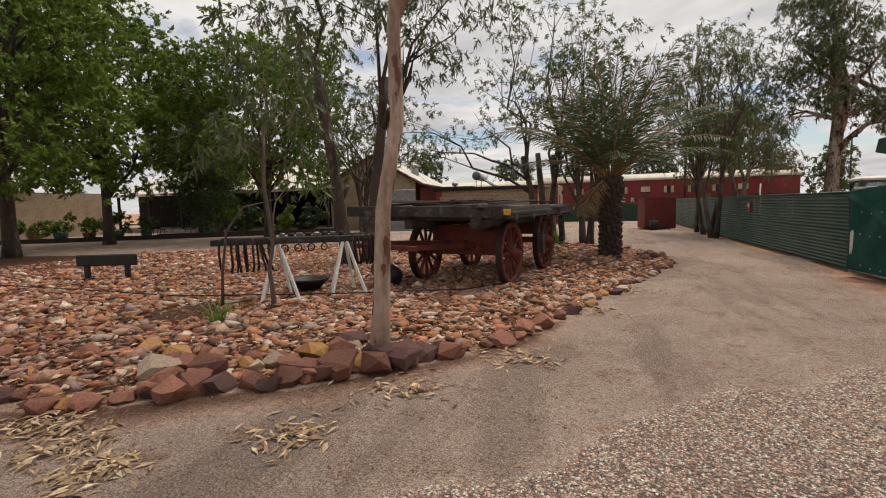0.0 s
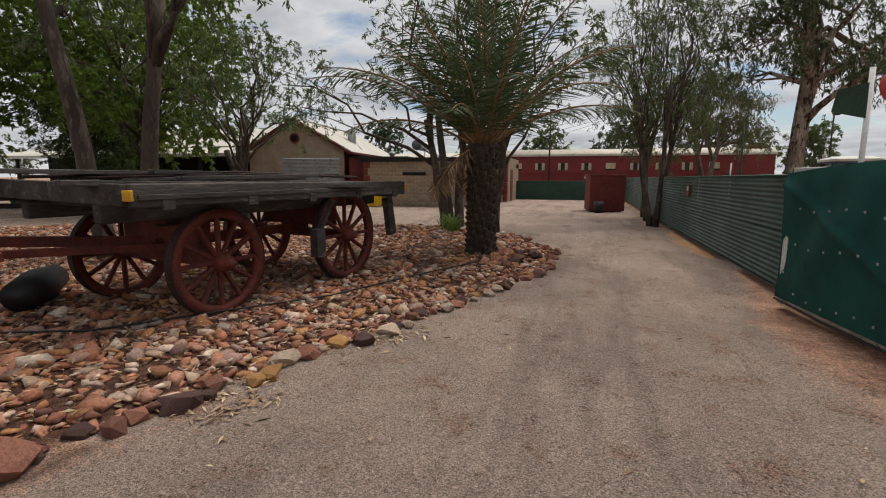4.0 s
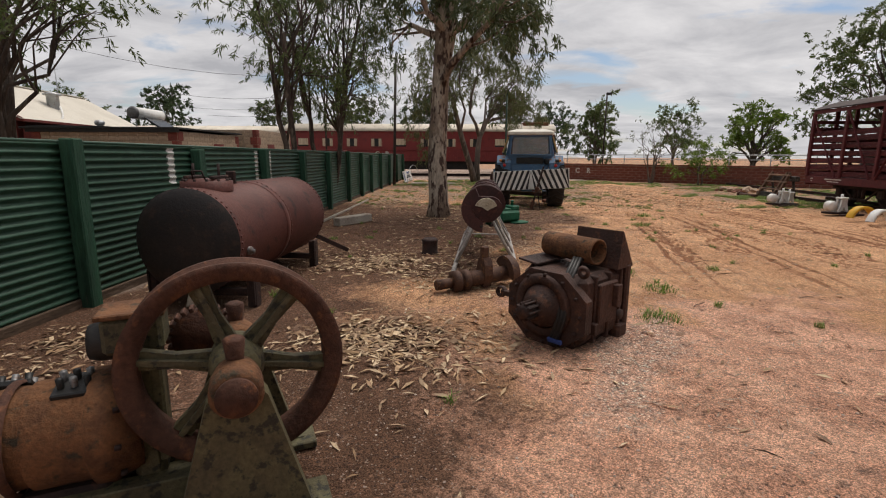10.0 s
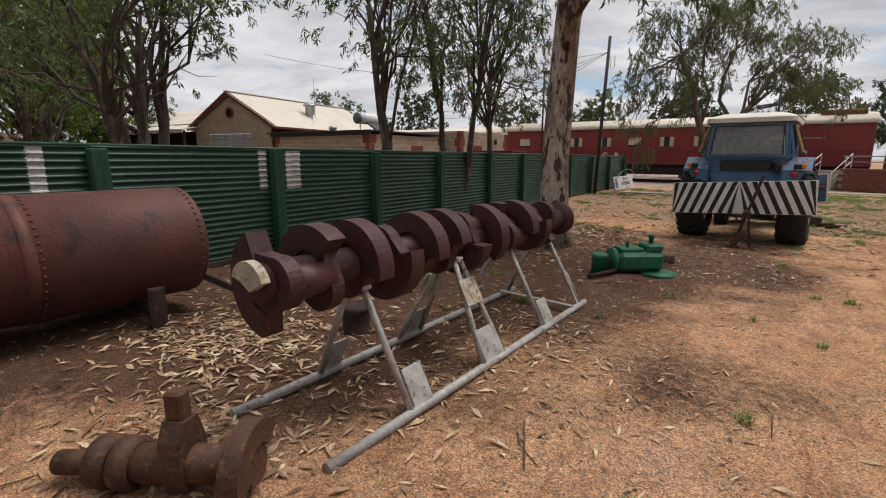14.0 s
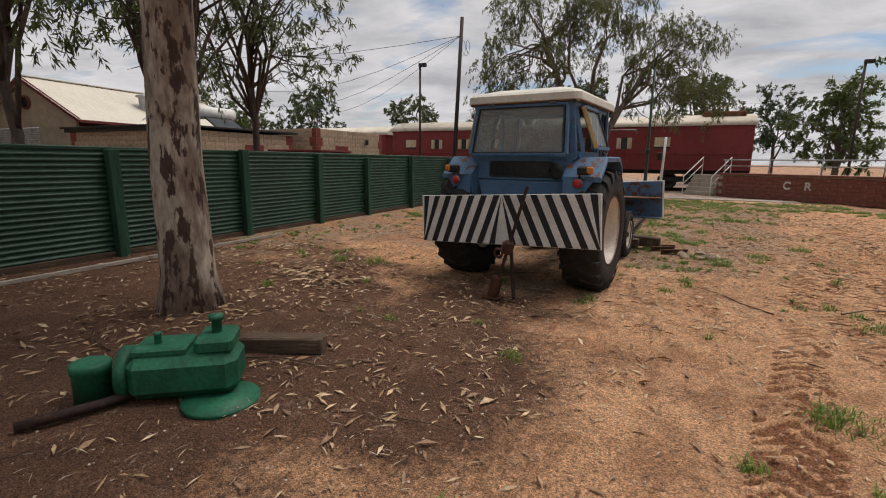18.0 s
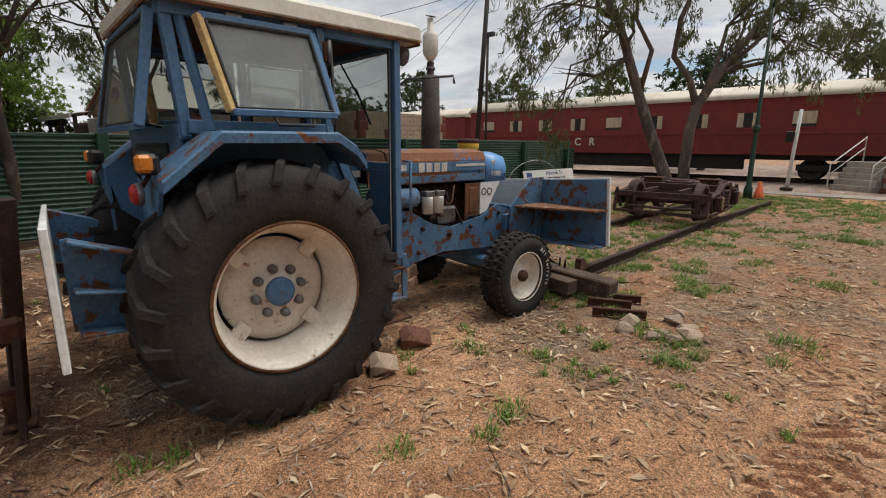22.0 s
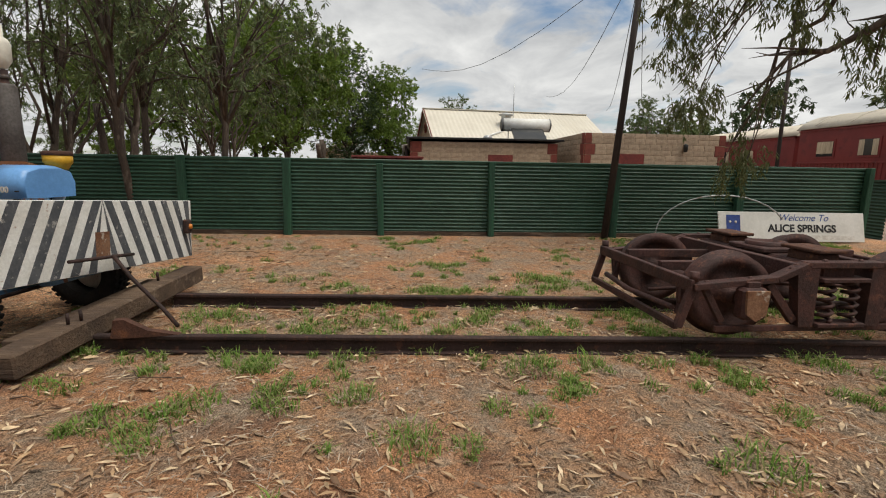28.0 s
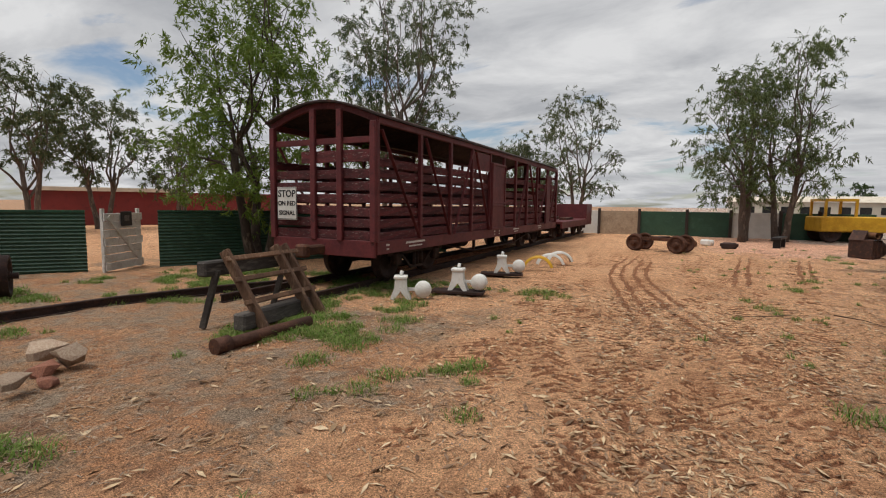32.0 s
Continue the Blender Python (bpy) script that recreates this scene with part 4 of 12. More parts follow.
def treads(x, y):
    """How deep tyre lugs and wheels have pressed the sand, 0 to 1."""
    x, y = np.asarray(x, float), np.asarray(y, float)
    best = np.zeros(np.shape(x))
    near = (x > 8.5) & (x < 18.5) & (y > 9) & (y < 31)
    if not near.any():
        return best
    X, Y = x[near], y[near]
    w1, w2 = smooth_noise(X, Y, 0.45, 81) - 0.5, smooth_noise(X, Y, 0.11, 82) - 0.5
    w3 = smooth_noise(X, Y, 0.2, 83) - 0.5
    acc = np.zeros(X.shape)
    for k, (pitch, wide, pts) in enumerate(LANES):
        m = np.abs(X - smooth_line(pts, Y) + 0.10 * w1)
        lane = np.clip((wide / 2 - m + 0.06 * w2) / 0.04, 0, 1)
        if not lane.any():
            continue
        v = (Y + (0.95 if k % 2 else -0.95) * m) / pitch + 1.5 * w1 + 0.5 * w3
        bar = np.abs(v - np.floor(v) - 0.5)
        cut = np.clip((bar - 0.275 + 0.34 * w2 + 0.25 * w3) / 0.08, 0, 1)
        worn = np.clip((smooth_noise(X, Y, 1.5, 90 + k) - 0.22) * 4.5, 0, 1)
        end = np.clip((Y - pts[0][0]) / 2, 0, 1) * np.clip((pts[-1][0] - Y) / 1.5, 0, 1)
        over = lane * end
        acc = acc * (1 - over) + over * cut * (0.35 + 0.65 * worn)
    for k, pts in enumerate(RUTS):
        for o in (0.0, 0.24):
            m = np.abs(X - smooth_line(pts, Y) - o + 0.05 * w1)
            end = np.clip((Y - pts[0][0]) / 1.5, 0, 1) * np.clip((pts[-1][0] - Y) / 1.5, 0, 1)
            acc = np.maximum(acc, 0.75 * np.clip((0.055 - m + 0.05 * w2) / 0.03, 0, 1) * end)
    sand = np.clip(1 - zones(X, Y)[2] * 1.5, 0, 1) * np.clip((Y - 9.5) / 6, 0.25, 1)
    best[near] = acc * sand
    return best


def ground_height(x, y):
    isl = inside(ISLAND, x, y)
    d = poly_dist(ISLAND + ISLAND[:1], x, y)
    z = np.where(isl, 0.10 * np.clip(d / 1.2, 0, 1), 0.0)
    yard = np.clip((x - 3.4) / 0.5, 0, 1) * np.clip((60 - x) / 5, 0, 1)
    x, y = np.asarray(x, float), np.asarray(y, float)
    z = z - 0.028 * treads(x, y) + yard * 0.014 * (smooth_noise(x, y, 0.13, 23) - 0.5)
    z = z + yard * 0.035 * (smooth_noise(x, y, 0.8, 21) - 0.5) + yard * 0.03 * (smooth_noise(x, y, 0.33, 22) - 0.5)
    return z


def build_ground():
    xs = np.unique(np.round(np.concatenate([[-1500, -600, -250, -120, -80, -60, -50], np.arange(-45, -8, 0.7), np.arange(-8, 3.4, 0.22), np.arange(3.4, 9.8, 0.09), np.arange(9.8, 17.6, 0.042), np.arange(17.6, 19, 0.14), np.arange(19, 40, 0.6), [45, 55, 70, 100, 200, 500, 1500]]), 3))
    ys = np.unique(np.round(np.concatenate([[-1500, -600, -250, -120, -80, -50, -35], np.arange(-25, -4, 0.7), np.arange(-4, 6, 0.22), np.arange(6, 15.5, 0.09), np.arange(15.5, 29.6, 0.036), np.arange(29.6, 34, 0.14), np.arange(34, 50, 0.6), [55, 65, 80, 110, 200, 500, 1500]]), 3))
    X, Y = np.meshgrid(xs, ys)
    Z = ground_height(X, Y)
    me = bpy.data.meshes.new("ground")
    nx, ny = len(xs), len(ys)
    idx = np.arange(nx * ny).reshape(ny, nx)
    f = np.stack([idx[:-1, :-1], idx[:-1, 1:], idx[1:, 1:], idx[1:, :-1]], -1).reshape(-1, 4)
    me.vertices.add(nx * ny)
    me.vertices.foreach_set("co", np.stack([X, Y, Z], -1).astype(np.float32).ravel())
    me.loops.add(f.size)
    me.loops.foreach_set("vertex_index", f.astype(np.int32).ravel())
    me.polygons.add(len(f))
    me.polygons.foreach_set("loop_start", np.arange(0, f.size, 4, dtype=np.int32))
    me.update(calc_edges=True)
    me.polygons.foreach_set("use_smooth", [True] * len(f))
    at = me.color_attributes.new("zone", "FLOAT_COLOR", "POINT")
    at.data.foreach_set("color", np.stack(zones(X, Y), -1).astype(np.float32).ravel())
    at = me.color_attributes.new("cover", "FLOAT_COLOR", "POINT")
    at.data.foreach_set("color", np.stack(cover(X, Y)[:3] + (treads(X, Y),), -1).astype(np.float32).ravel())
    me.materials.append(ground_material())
    return tagged(new("ground", me), "orange sandy dirt yard with a grey sealed drive", "ground", kind="structure")


build_ground()

# ---- tractor ----
SLIM = Matrix.Diagonal((0.895, 0.895, 1, 1))


def wheel_big(parent, x, side):
    """A rear wheel: deep-lugged tyre, dished cream rim, blue hub cap with bolts. side +1 is the right."""
    t = part("rear_wheel", Geo().tube([(0, 0, 0), (0.01 * side, 0, 0)], 0.09, n=12), "grey_metal", parent, "tractor rear wheel with worn lugged tyre", pose(x, -0.28, 0.735, 0, 90, 0) @ Matrix.Scale(1.0, 4))
    if side < 0:
        t.matrix_basis = pose(x, -0.28, 0.735, 0, -90, 0) @ Matrix.Scale(1.0, 4)
    g = Geo().lathe([(0.415, -0.18), (0.432, -0.222), (0.50, -0.238), (0.63, -0.24), (0.70, -0.215), (0.725, -0.15), (0.735, 0), (0.725, 0.15), (0.70, 0.215), (0.63, 0.24), (0.50, 0.238), (0.432, 0.222), (0.415, 0.18), (0.41, 0), (0.375, -0.19)], n=56)
    part("tyre", g, "tyre_rubber", t)
    lug = Geo()
    for k in range(22):
        for s in (-1, 1):
            a = 360 * (k + (0.5 if s > 0 else 0)) / 22
            rot = pose(0, 0, 0, 0, 0, a)
            b = Geo()
            for (r0, zz, sh) in ((0.72, 0.005 * s, 0.0), (0.715, 0.13 * s, 0.10), (0.69, 0.225 * s, 0.17), (0.61, 0.252 * s, 0.19)):
                for dy, dr in ((-0.028, 0), (-0.02, 0.036), (0.02, 0.036), (0.028, 0)):
                    b.v.append((r0 + dr * (0.6 if r0 < 0.65 else 1), dy + sh * 0.75, zz))
            for i in range(3):
                for j in range(3):
                    q = i * 4 + j
                    b.f.append((q, q + 1, q + 5, q + 4))
                    b.s.append(False)
            b.f += [(0, 1, 2, 3), (12, 13, 14, 15)]
            b.s += [False, False]
            lug.add2(b, rot)
    part("tread", lug, "tyre_rubber", t)
    rim = Geo().lathe([(0.455, 0.215), (0.47, 0.225), (0.47, 0.205), (0.435, 0.19), (0.42, 0.10), (0.40, 0.06), (0.37, -0.02), (0.37, -0.16), (0.43, -0.19)], n=48)
    part("rim", rim, "rim_cream", t, "", SLIM)
    part("rim_edge", Geo().lathe([(0.462, 0.226), (0.476, 0.231), (0.482, 0.222), (0.476, 0.205), (0.468, 0.21)], n=48), "rust_orange", t, "rusty rim edge", SLIM)
    dish = Geo().lathe([(0.0, 0.05), (0.12, 0.05), (0.15, 0.02), (0.27, 0.0), (0.30, -0.02), (0.345, -0.03), (0.345, -0.05), (0.0, -0.05)], n=48)
    wd = part("wheel_disc", dish, "rim_cream", t, "", SLIM)
    for k in range(4):
        a = radians(45 + 90 * k)
        part("disc_lug", Geo().box(0.34 * math.cos(a), 0.34 * math.sin(a), -0.01, 0.11, 0.10, 0.04, (0, 0, 45 + 90 * k)), "rim_cream", wd)
    nut = Geo().lathe([(0.03, 0.0), (0.03, 0.03), (0.018, 0.033), (0.018, 0.055), (0, 0.055)], n=10).mesh("wheel_nut", mat("grey_metal"))
    for k in range(8):
        a = 2 * math.pi * k / 8 + 0.2
        part("wheel_nut", nut, None, wd, "", pose(0.155 * math.cos(a), 0.155 * math.sin(a), 0.03))
    part("hub_cap", Geo().lathe([(0.095, 0.05), (0.095, 0.075), (0.07, 0.085), (0, 0.085)], n=20), "tractor_blue", t, "", SLIM)
    return t


def wheel_small(parent, x, y, side, steer=0):
    t = part("front_wheel", Geo().tube([(0, 0, 0), (0.01, 0, 0)], 0.06, n=12), "grey_metal", parent, "tractor front wheel with a flat white-lettered tyre", pose(x, y, 0.37, 0, 90 * side, 0) @ Matrix.Scale(1.09, 4))
    prof = [(0.2, -0.10), (0.27, -0.125), (0.325, -0.115), (0.35, -0.08), (0.357, 0), (0.35, 0.08), (0.325, 0.115), (0.27, 0.125), (0.2, 0.10), (0.19, 0), (0.2, -0.10)]
    part("tyre", Geo().lathe(prof, n=48), "tyre_rubber", t)
    lug = Geo()
    for k in range(36):
        for j, z in enumerate((-0.085, -0.03, 0.03, 0.085)):
            a = 10 * (k + (0.5 if j % 2 else 0))
            lug.add2(Geo().box(0.356 if abs(z) < 0.05 else 0.349, 0, z, 0.022, 0.044, 0.042, (0, 0, 18 if j % 2 else -18), bev=0.004), pose(0, 0, 0, 0, 0, a))
    part("tread", lug, "tyre_rubber", t)
    part("rim", Geo().lathe([(0.205, 0.105), (0.215, 0.112), (0.215, 0.095), (0.19, 0.085), (0.175, 0.03), (0.15, 0.0), (0.09, 0.01), (0.07, 0.045), (0.0, 0.05)], n=36), "rim_cream", t)
    part("hub", Geo().lathe([(0.05, 0.0), (0.05, 0.08), (0.03, 0.10), (0, 0.10)], n=14), "rust_brown", t)
    if side > 0:
        for k, ch in enumerate("All Terrain"):
            if ch != " ":
                a = 142 - 7.4 * k
                words("tyre_letter", ch, 0.052, "letter_white", t, pose(0.272 * math.cos(radians(a)), 0.272 * math.sin(radians(a)), 0.1265, 0, 0, a - 90), bold=0.001, depth=0.001)
    return t


def chevrons(parent, w, h, y, n, face, mats=("ink_black",)):
    """Slanted bars on a board of width w and height h, meeting in a point at its middle; face is -1 or +1 along y."""
    for s in (-1, 1):
        for k in range(n):
            x0 = s * (0.10 + k * (w / 2 + h * 0.42 - 0.05) / n)
            bw = (w / 2 + h * 0.42) / n * 0.46
            dx = s * h * 0.42
            lim = w / 2 - 0.004
            pts = [(x0, -h / 2 + 0.004), (x0 + bw * s, -h / 2 + 0.004), (x0 + bw * s - dx * 1.0, h / 2 - 0.004), (x0 - dx, h / 2 - 0.004)]
            pts = [(max(-lim, min(lim, u)) if u * s > 0 else 0.0, v) for u, v in pts]
            g = Geo().prism(pts, y, y + 0.002 * face, "y")
            part("stripe", g, "stripe_worn" if parent.name.startswith("front") else "ink_black", parent)


def frame_bars(corners, w, h, up=(0, 0, 1)):
    """Four bars round a closed outline of corners."""
    g = Geo()
    for a, b in zip(corners, corners[1:] + corners[:1]):
        g.beam(a, b, w, h, up=up)
    return g


def pane(corners, out, thick=0.006):
    """A flat sheet over four corners, with thickness along out."""
    o = Vector(out) * thick
    v = [Vector(p) for p in corners]
    return Geo().add([tuple(p) for p in v] + [tuple(p + o) for p in v], [(3, 2, 1, 0), (4, 5, 6, 7), (0, 1, 5, 4), (1, 2, 6, 5), (2, 3, 7, 6), (3, 0, 4, 7)])


def inset(corners, k):
    """The outline drawn in towards its middle by a share k."""
    c = sum((Vector(p) for p in corners), Vector()) / len(corners)
    return [tuple(Vector(p).lerp(c, k)) for p in corners]


def build_tractor(m):
    t = thing("tractor", m, "faded blue rusty farm tractor with cream roof and striped boards", "tractor")
    for s in (-1, 1):
        wheel_big(t, 0.86 * s, s)
        wheel_small(t, 0.74 * s, 2.10, s)
    # driveline
    g = Geo()
    g.box(0, -0.1, 0.72, 0.55, 0.7, 0.5, bev=0.05)
    g.tube([(-0.72, -0.28, 0.735), (0.72, -0.28, 0.735)], 0.12, n=14)
    g.box(0, 0.6, 0.72, 0.42, 1.0, 0.45, bev=0.04)
    part("gearbox", g, "tractor_blue", t)
    eng = part("engine_block", Geo().box(0, 1.50, 0.86, 0.34, 0.95, 0.40, bev=0.03).box(0, 1.52, 1.12, 0.28, 0.85, 0.18, bev=0.02), "rust_dark", t)
    part("sump", Geo().box(0, 1.5, 0.60, 0.30, 0.9, 0.16, bev=0.04), "rust_brown", eng)
    part("injection_pump", Geo().box(0.23, 1.62, 0.93, 0.12, 0.22, 0.16, bev=0.02).tube([(0.23, 1.5, 0.95), (0.23, 1.42, 0.95)], 0.05, n=10), "grey_metal", eng)
    for k in range(4):
        part("injector_pipe", Geo().tube([(0.24, 1.55 + 0.04 * k, 1.0), (0.27, 1.54 + 0.05 * k, 1.09), (0.17, 1.40 + 0.14 * k, 1.2)], 0.006, n=5), "grey_metal", eng)
    for k in range(2):
        f = part("oil_filter", Geo().lathe([(0, -0.09), (0.05, -0.09), (0.052, 0.04), (0.055, 0.06), (0, 0.065)], n=18), "white_paint", t, "white oil filter", pose(0.30, 1.36 + 0.125 * k, 1.06))
        part("filter_head", Geo().box(0, 0, 0.085, 0.1, 0.1, 0.05), "grey_metal", f)
    part("air_cylinder", Geo().tube([(0.26, 0.80, 1.12), (0.27, 1.24, 1.12)], 0.085, n=18), "tractor_worn", t)
    part("copper_pipe", Geo().tube([(0.28, 1.52, 1.12), (0.31, 1.60, 1.03), (0.30, 1.66, 1.06), (0.28, 1.70, 1.2)], 0.009, n=6), "rust_orange", t)
    for k, (a, b) in enumerate((((0.24, 1.3, 1.1), (0.24, 1.75, 0.95)), ((0.22, 1.35, 1.12), (0.25, 1.62, 0.8)), ((0.2, 1.1, 1.15), (0.22, 1.5, 0.98)), ((0.26, 1.72, 1.02), (0.26, 1.84, 0.86)))):
        part("fuel_pipe", Geo().tube([a, ((a[0] + b[0]) / 2 + 0.05, (a[1] + b[1]) / 2, min(a[2], b[2]) - 0.02), b], 0.009, n=6), "rust_dark", t)
    for s in (-1, 1):
        out = [(0.86, 0.50), (0.98, 0.44), (1.22, 0.55), (1.55, 0.60), (2.10, 0.56), (2.62, 0.60), (2.62, 0.86), (2.28, 0.98), (2.05, 0.88), (1.66, 0.82), (1.42, 0.87), (1.16, 1.01), (1.05, 1.02), (0.90, 0.86)]
        rail = part("side_rail", Geo().prism(out, s * 0.29 - 0.014, s * 0.29 + 0.014, "x"), "tractor_patchy", t)
        bolt = Geo().lathe([(0.022, 0), (0.022, 0.016), (0, 0.02)], n=6).mesh("bolt", mat("rust_dark"))
        for y, z in ((1.10, 0.94), (1.3, 0.84), (1.62, 0.76), (1.90, 0.80), (2.12, 0.86), (2.3, 0.90), (2.5, 0.72), (0.98, 0.60), (1.25, 0.63)):
            part("bolt", bolt, None, rail, "", pose(s * 0.304, y, z, 0, 90 * s, 0))
    part("front_beam", Geo().box(0, 2.10, 0.42, 1.25, 0.12, 0.11, bev=0.02).box(0, 2.2, 0.6, 0.4, 0.4, 0.3, bev=0.03).box(0, 2.55, 0.74, 0.6, 0.16, 0.24), "tractor_blue", t)
    part("track_rod", Geo().tube([(-0.62, 2.28, 0.40), (0.62, 2.28, 0.40)], 0.018, n=8), "rust_dark", t)
    # bonnet
    prof = [(-0.285, 1.235), (-0.29, 1.43), (-0.26, 1.50), (-0.13, 1.53), (0.13, 1.53), (0.26, 1.50), (0.29, 1.43), (0.285, 1.235), (0.265, 1.235), (0.27, 1.42), (-0.27, 1.42), (-0.265, 1.235)]
    bon = part("bonnet", Geo().prism(prof, 0.95, 2.11, "y"), "tractor_rusty", t, "rusty blue bonnet")
    part("rear_cowl", Geo().prism([(u * 0.985, v - 0.005) for u, v in prof], 0.76, 0.935, "y"), "tractor_rusty", t, "rusty cowl strip before the cab")
    for s in (1, -1):
        part("badge_band", Geo().box(0.2935 * s, 1.53, 1.375, 0.006, 1.15, 0.085, bev=0.002), "tractor_blue", bon)
        for k in range(4):
            yb = (1.43 if s > 0 else 1.50) + 0.088 * (k - 1.5)
            part("badge_bar", Geo().box(0, yb, 1.372, 0.004, 0.066, 0.078, bev=0.0015), "letter_white", bon, "plain white badge bar", pose(0.300 * s, 0, 0))
        part("white_stripe", Geo().box(0.298 * s, 1.90, 1.385, 0.004, 0.38, 0.022, bev=0.001), "letter_white", bon)
        part("white_stripe", Geo().box(0.298 * s, 1.05, 1.375, 0.004, 0.17, 0.05, bev=0.001), "letter_white", bon)
        part("lower_band", Geo().box(0.2925 * s, 1.53, 1.272, 0.008, 1.14, 0.06, bev=0.003), "tractor_patchy", bon)
        part("cowl_stripe", Geo().box(0.293 * s, 0.845, 1.385, 0.006, 0.15, 0.07, bev=0.002), "letter_white", bon)
        part("bonnet_catch", Geo().box(0.305 * s, 2.03, 1.33, 0.02, 0.03, 0.03, bev=0.004), "grey_metal", bon)
    nose = [(-0.285, 1.215), (-0.295, 1.36), (-0.25, 1.46), (-0.11, 1.50), (0.11, 1.50), (0.25, 1.46), (0.295, 1.36), (0.285, 1.215)]
    g = Geo()
    ring = ((2.12, 1.0), (2.34, 1.0), (2.41, 0.97), (2.45, 0.90))
    for yy, sc in ring:
        for u, v in nose:
            g.v.append((u * sc, yy, 1.215 + (v - 1.215) * sc))
    for k in range(3):
        for i in range(7):
            g.f.append((k * 8 + i, k * 8 + i + 1, k * 8 + i + 9, k * 8 + i + 8))
            g.s.append(True)
    g.f += [tuple(range(24, 32)), tuple(range(0, 8)), (0, 8, 16, 24, 31, 23, 15, 7)]
    g.s += [False] * 3
    nz = part("nose_cowl", g, "light_blue", t, "clean pale blue nose cowl")
    for s in (1, -1):
        words("number", "6600", 0.07, "letter_white", nz, pose(0.296 * s, 2.26, 1.29, 90, 0, 90 * s), bold=0.002)
        words("number", "70", 0.06, "letter_white", nz, pose(0.291 * s, 2.22, 1.395, 90, -12 * s, 90 * s), bold=0.001)
        part("slot", Geo().box(0.2935 * s, 2.40, 1.28, 0.004, 0.04, 0.012, bev=0.001), "black_paint", nz)
        gr = part("grille_cheek", Geo().prism([(2.05, 0.90), (2.15, 0.93), (2.33, 1.21), (2.05, 1.21)], s * 0.275 - 0.012, s * 0.275 + 0.012, "x"), "white_paint", t, "white side grille panel")
        for k in range(2):
            part("ring_mark", Geo().lathe([(0.035, 0), (0.035, 0.003), (0.027, 0.003), (0.027, 0)], n=20), "ink_black", gr, "", pose(0.288 * s, 2.10 + 0.08 * k, 1.12, 0, 90 * s, 0))
        part("screen_panel", Geo().box(0.28 * s, 1.94, 1.05, 0.02, 0.19, 0.32).box(0.285 * s, 1.94, 1.05, 0.03, 0.10, 0.24), "rust_orange", t)
    part("radiator", Geo().box(0, 2.16, 1.04, 0.5, 0.12, 0.34), "black_paint", t)
    # added dark sheet that stands in for the shade under the bonnet
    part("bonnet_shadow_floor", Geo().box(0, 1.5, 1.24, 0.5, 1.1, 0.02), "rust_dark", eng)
    # stack and air cleaner
    X, Y = -0.26, 1.88
    st = part("exhaust_stack", Geo().tube([(X, Y, 1.40), (X, Y, 2.36)], 0.035, n=12), "rust_dark", t, "tall grey exhaust stack with a pale pre-cleaner")
    part("muffler", Geo().lathe([(0.0, 1.50), (0.088, 1.505), (0.097, 1.52), (0.088, 2.21), (0.07, 2.235), (0, 2.235)], n=22, m=pose(X, Y, 0)), "muffler_grey", st)
    part("stack_clamp", Geo().lathe([(0.036, 2.28), (0.046, 2.285), (0.046, 2.31), (0.036, 2.315)], n=16, m=pose(X, Y, 0)), "grey_metal", st)
    part("spark_trap", Geo().lathe([(0.03, 2.37), (0.05, 2.40), (0.075, 2.44), (0.078, 2.59), (0.06, 2.63), (0.03, 2.65), (0.03, 2.76), (0.02, 2.76), (0.02, 2.65), (0, 2.65)], n=18, m=pose(X, Y, 0)), "cream_plastic", st, "pale dusty pre-cleaner bowl")
    part("rain_cap", Geo().box(X + 0.01, Y, 2.775, 0.07, 0.07, 0.008, (0, 12, 0)), "rust_dark", st)
    bw = part("air_cleaner_bowl", Geo().lathe([(0, 1.46), (0.075, 1.46), (0.10, 1.51), (0.115, 1.53), (0.115, 1.59), (0, 1.59)], n=24, m=pose(-0.20, 2.36, 0)), "yellow_paint", t, "yellow air cleaner bowl with a rusty lid")
    part("bowl_lid", Geo().lathe([(0.118, 1.59), (0.122, 1.60), (0.122, 1.62), (0.1, 1.632), (0, 1.635)], n=24, m=pose(-0.20, 2.36, 0)), "rust_brown", bw)
    # fenders: a flat folded plate over each rear wheel
    for s in (-1, 1):
        g = Geo()
        path = [(-0.84, 1.40), (-0.56, 1.63), (0.08, 1.635), (0.20, 1.56), (0.26, 1.48)]
        for yy, zz in path:
            g.v += [(s * 0.60, yy, zz), (s * 1.03, yy, zz), (s * 1.045, yy, zz - 0.012), (s * 1.045, yy, zz - 0.06), (s * 1.035, yy, zz - 0.06), (s * 0.60, yy, zz - 0.02)]
        for k in range(len(path) - 1):
            for i in range(6):
                j = (i + 1) % 6
                g.f.append((k * 6 + i, k * 6 + j, k * 6 + 6 + j, k * 6 + 6 + i))
                g.s.append(False)
        g.f += [tuple(range(6)), tuple(range(6 * len(path) - 6, 6 * len(path)))]
        g.s += [False, False]
        fe = part("fender", g, "tractor_patchy", t, "angular blue fender with rust along its edge")
        part("inner_guard", Geo().prism([(-0.84, 1.38), (-0.56, 1.61), (0.08, 1.615), (0.20, 1.54), (0.50, 0.88), (0.40, 0.80), (-0.50, 0.86), (-0.78, 1.10)], s * 0.60, s * 0.625, "x"), "tractor_blue", fe)
        part("rear_wing", Geo().prism([(s * 0.62, 1.40), (s * 0.62, 0.95), (s * 0.78, 1.10), (s * 0.98, 1.38)], -0.84, -0.82, "y"), "tractor_blue", fe)
        lamp = part("tail_lamp", Geo().box(s * 0.86, -0.86, 1.47, 0.16, 0.09, 0.10, bev=0.02), "black_paint", fe)
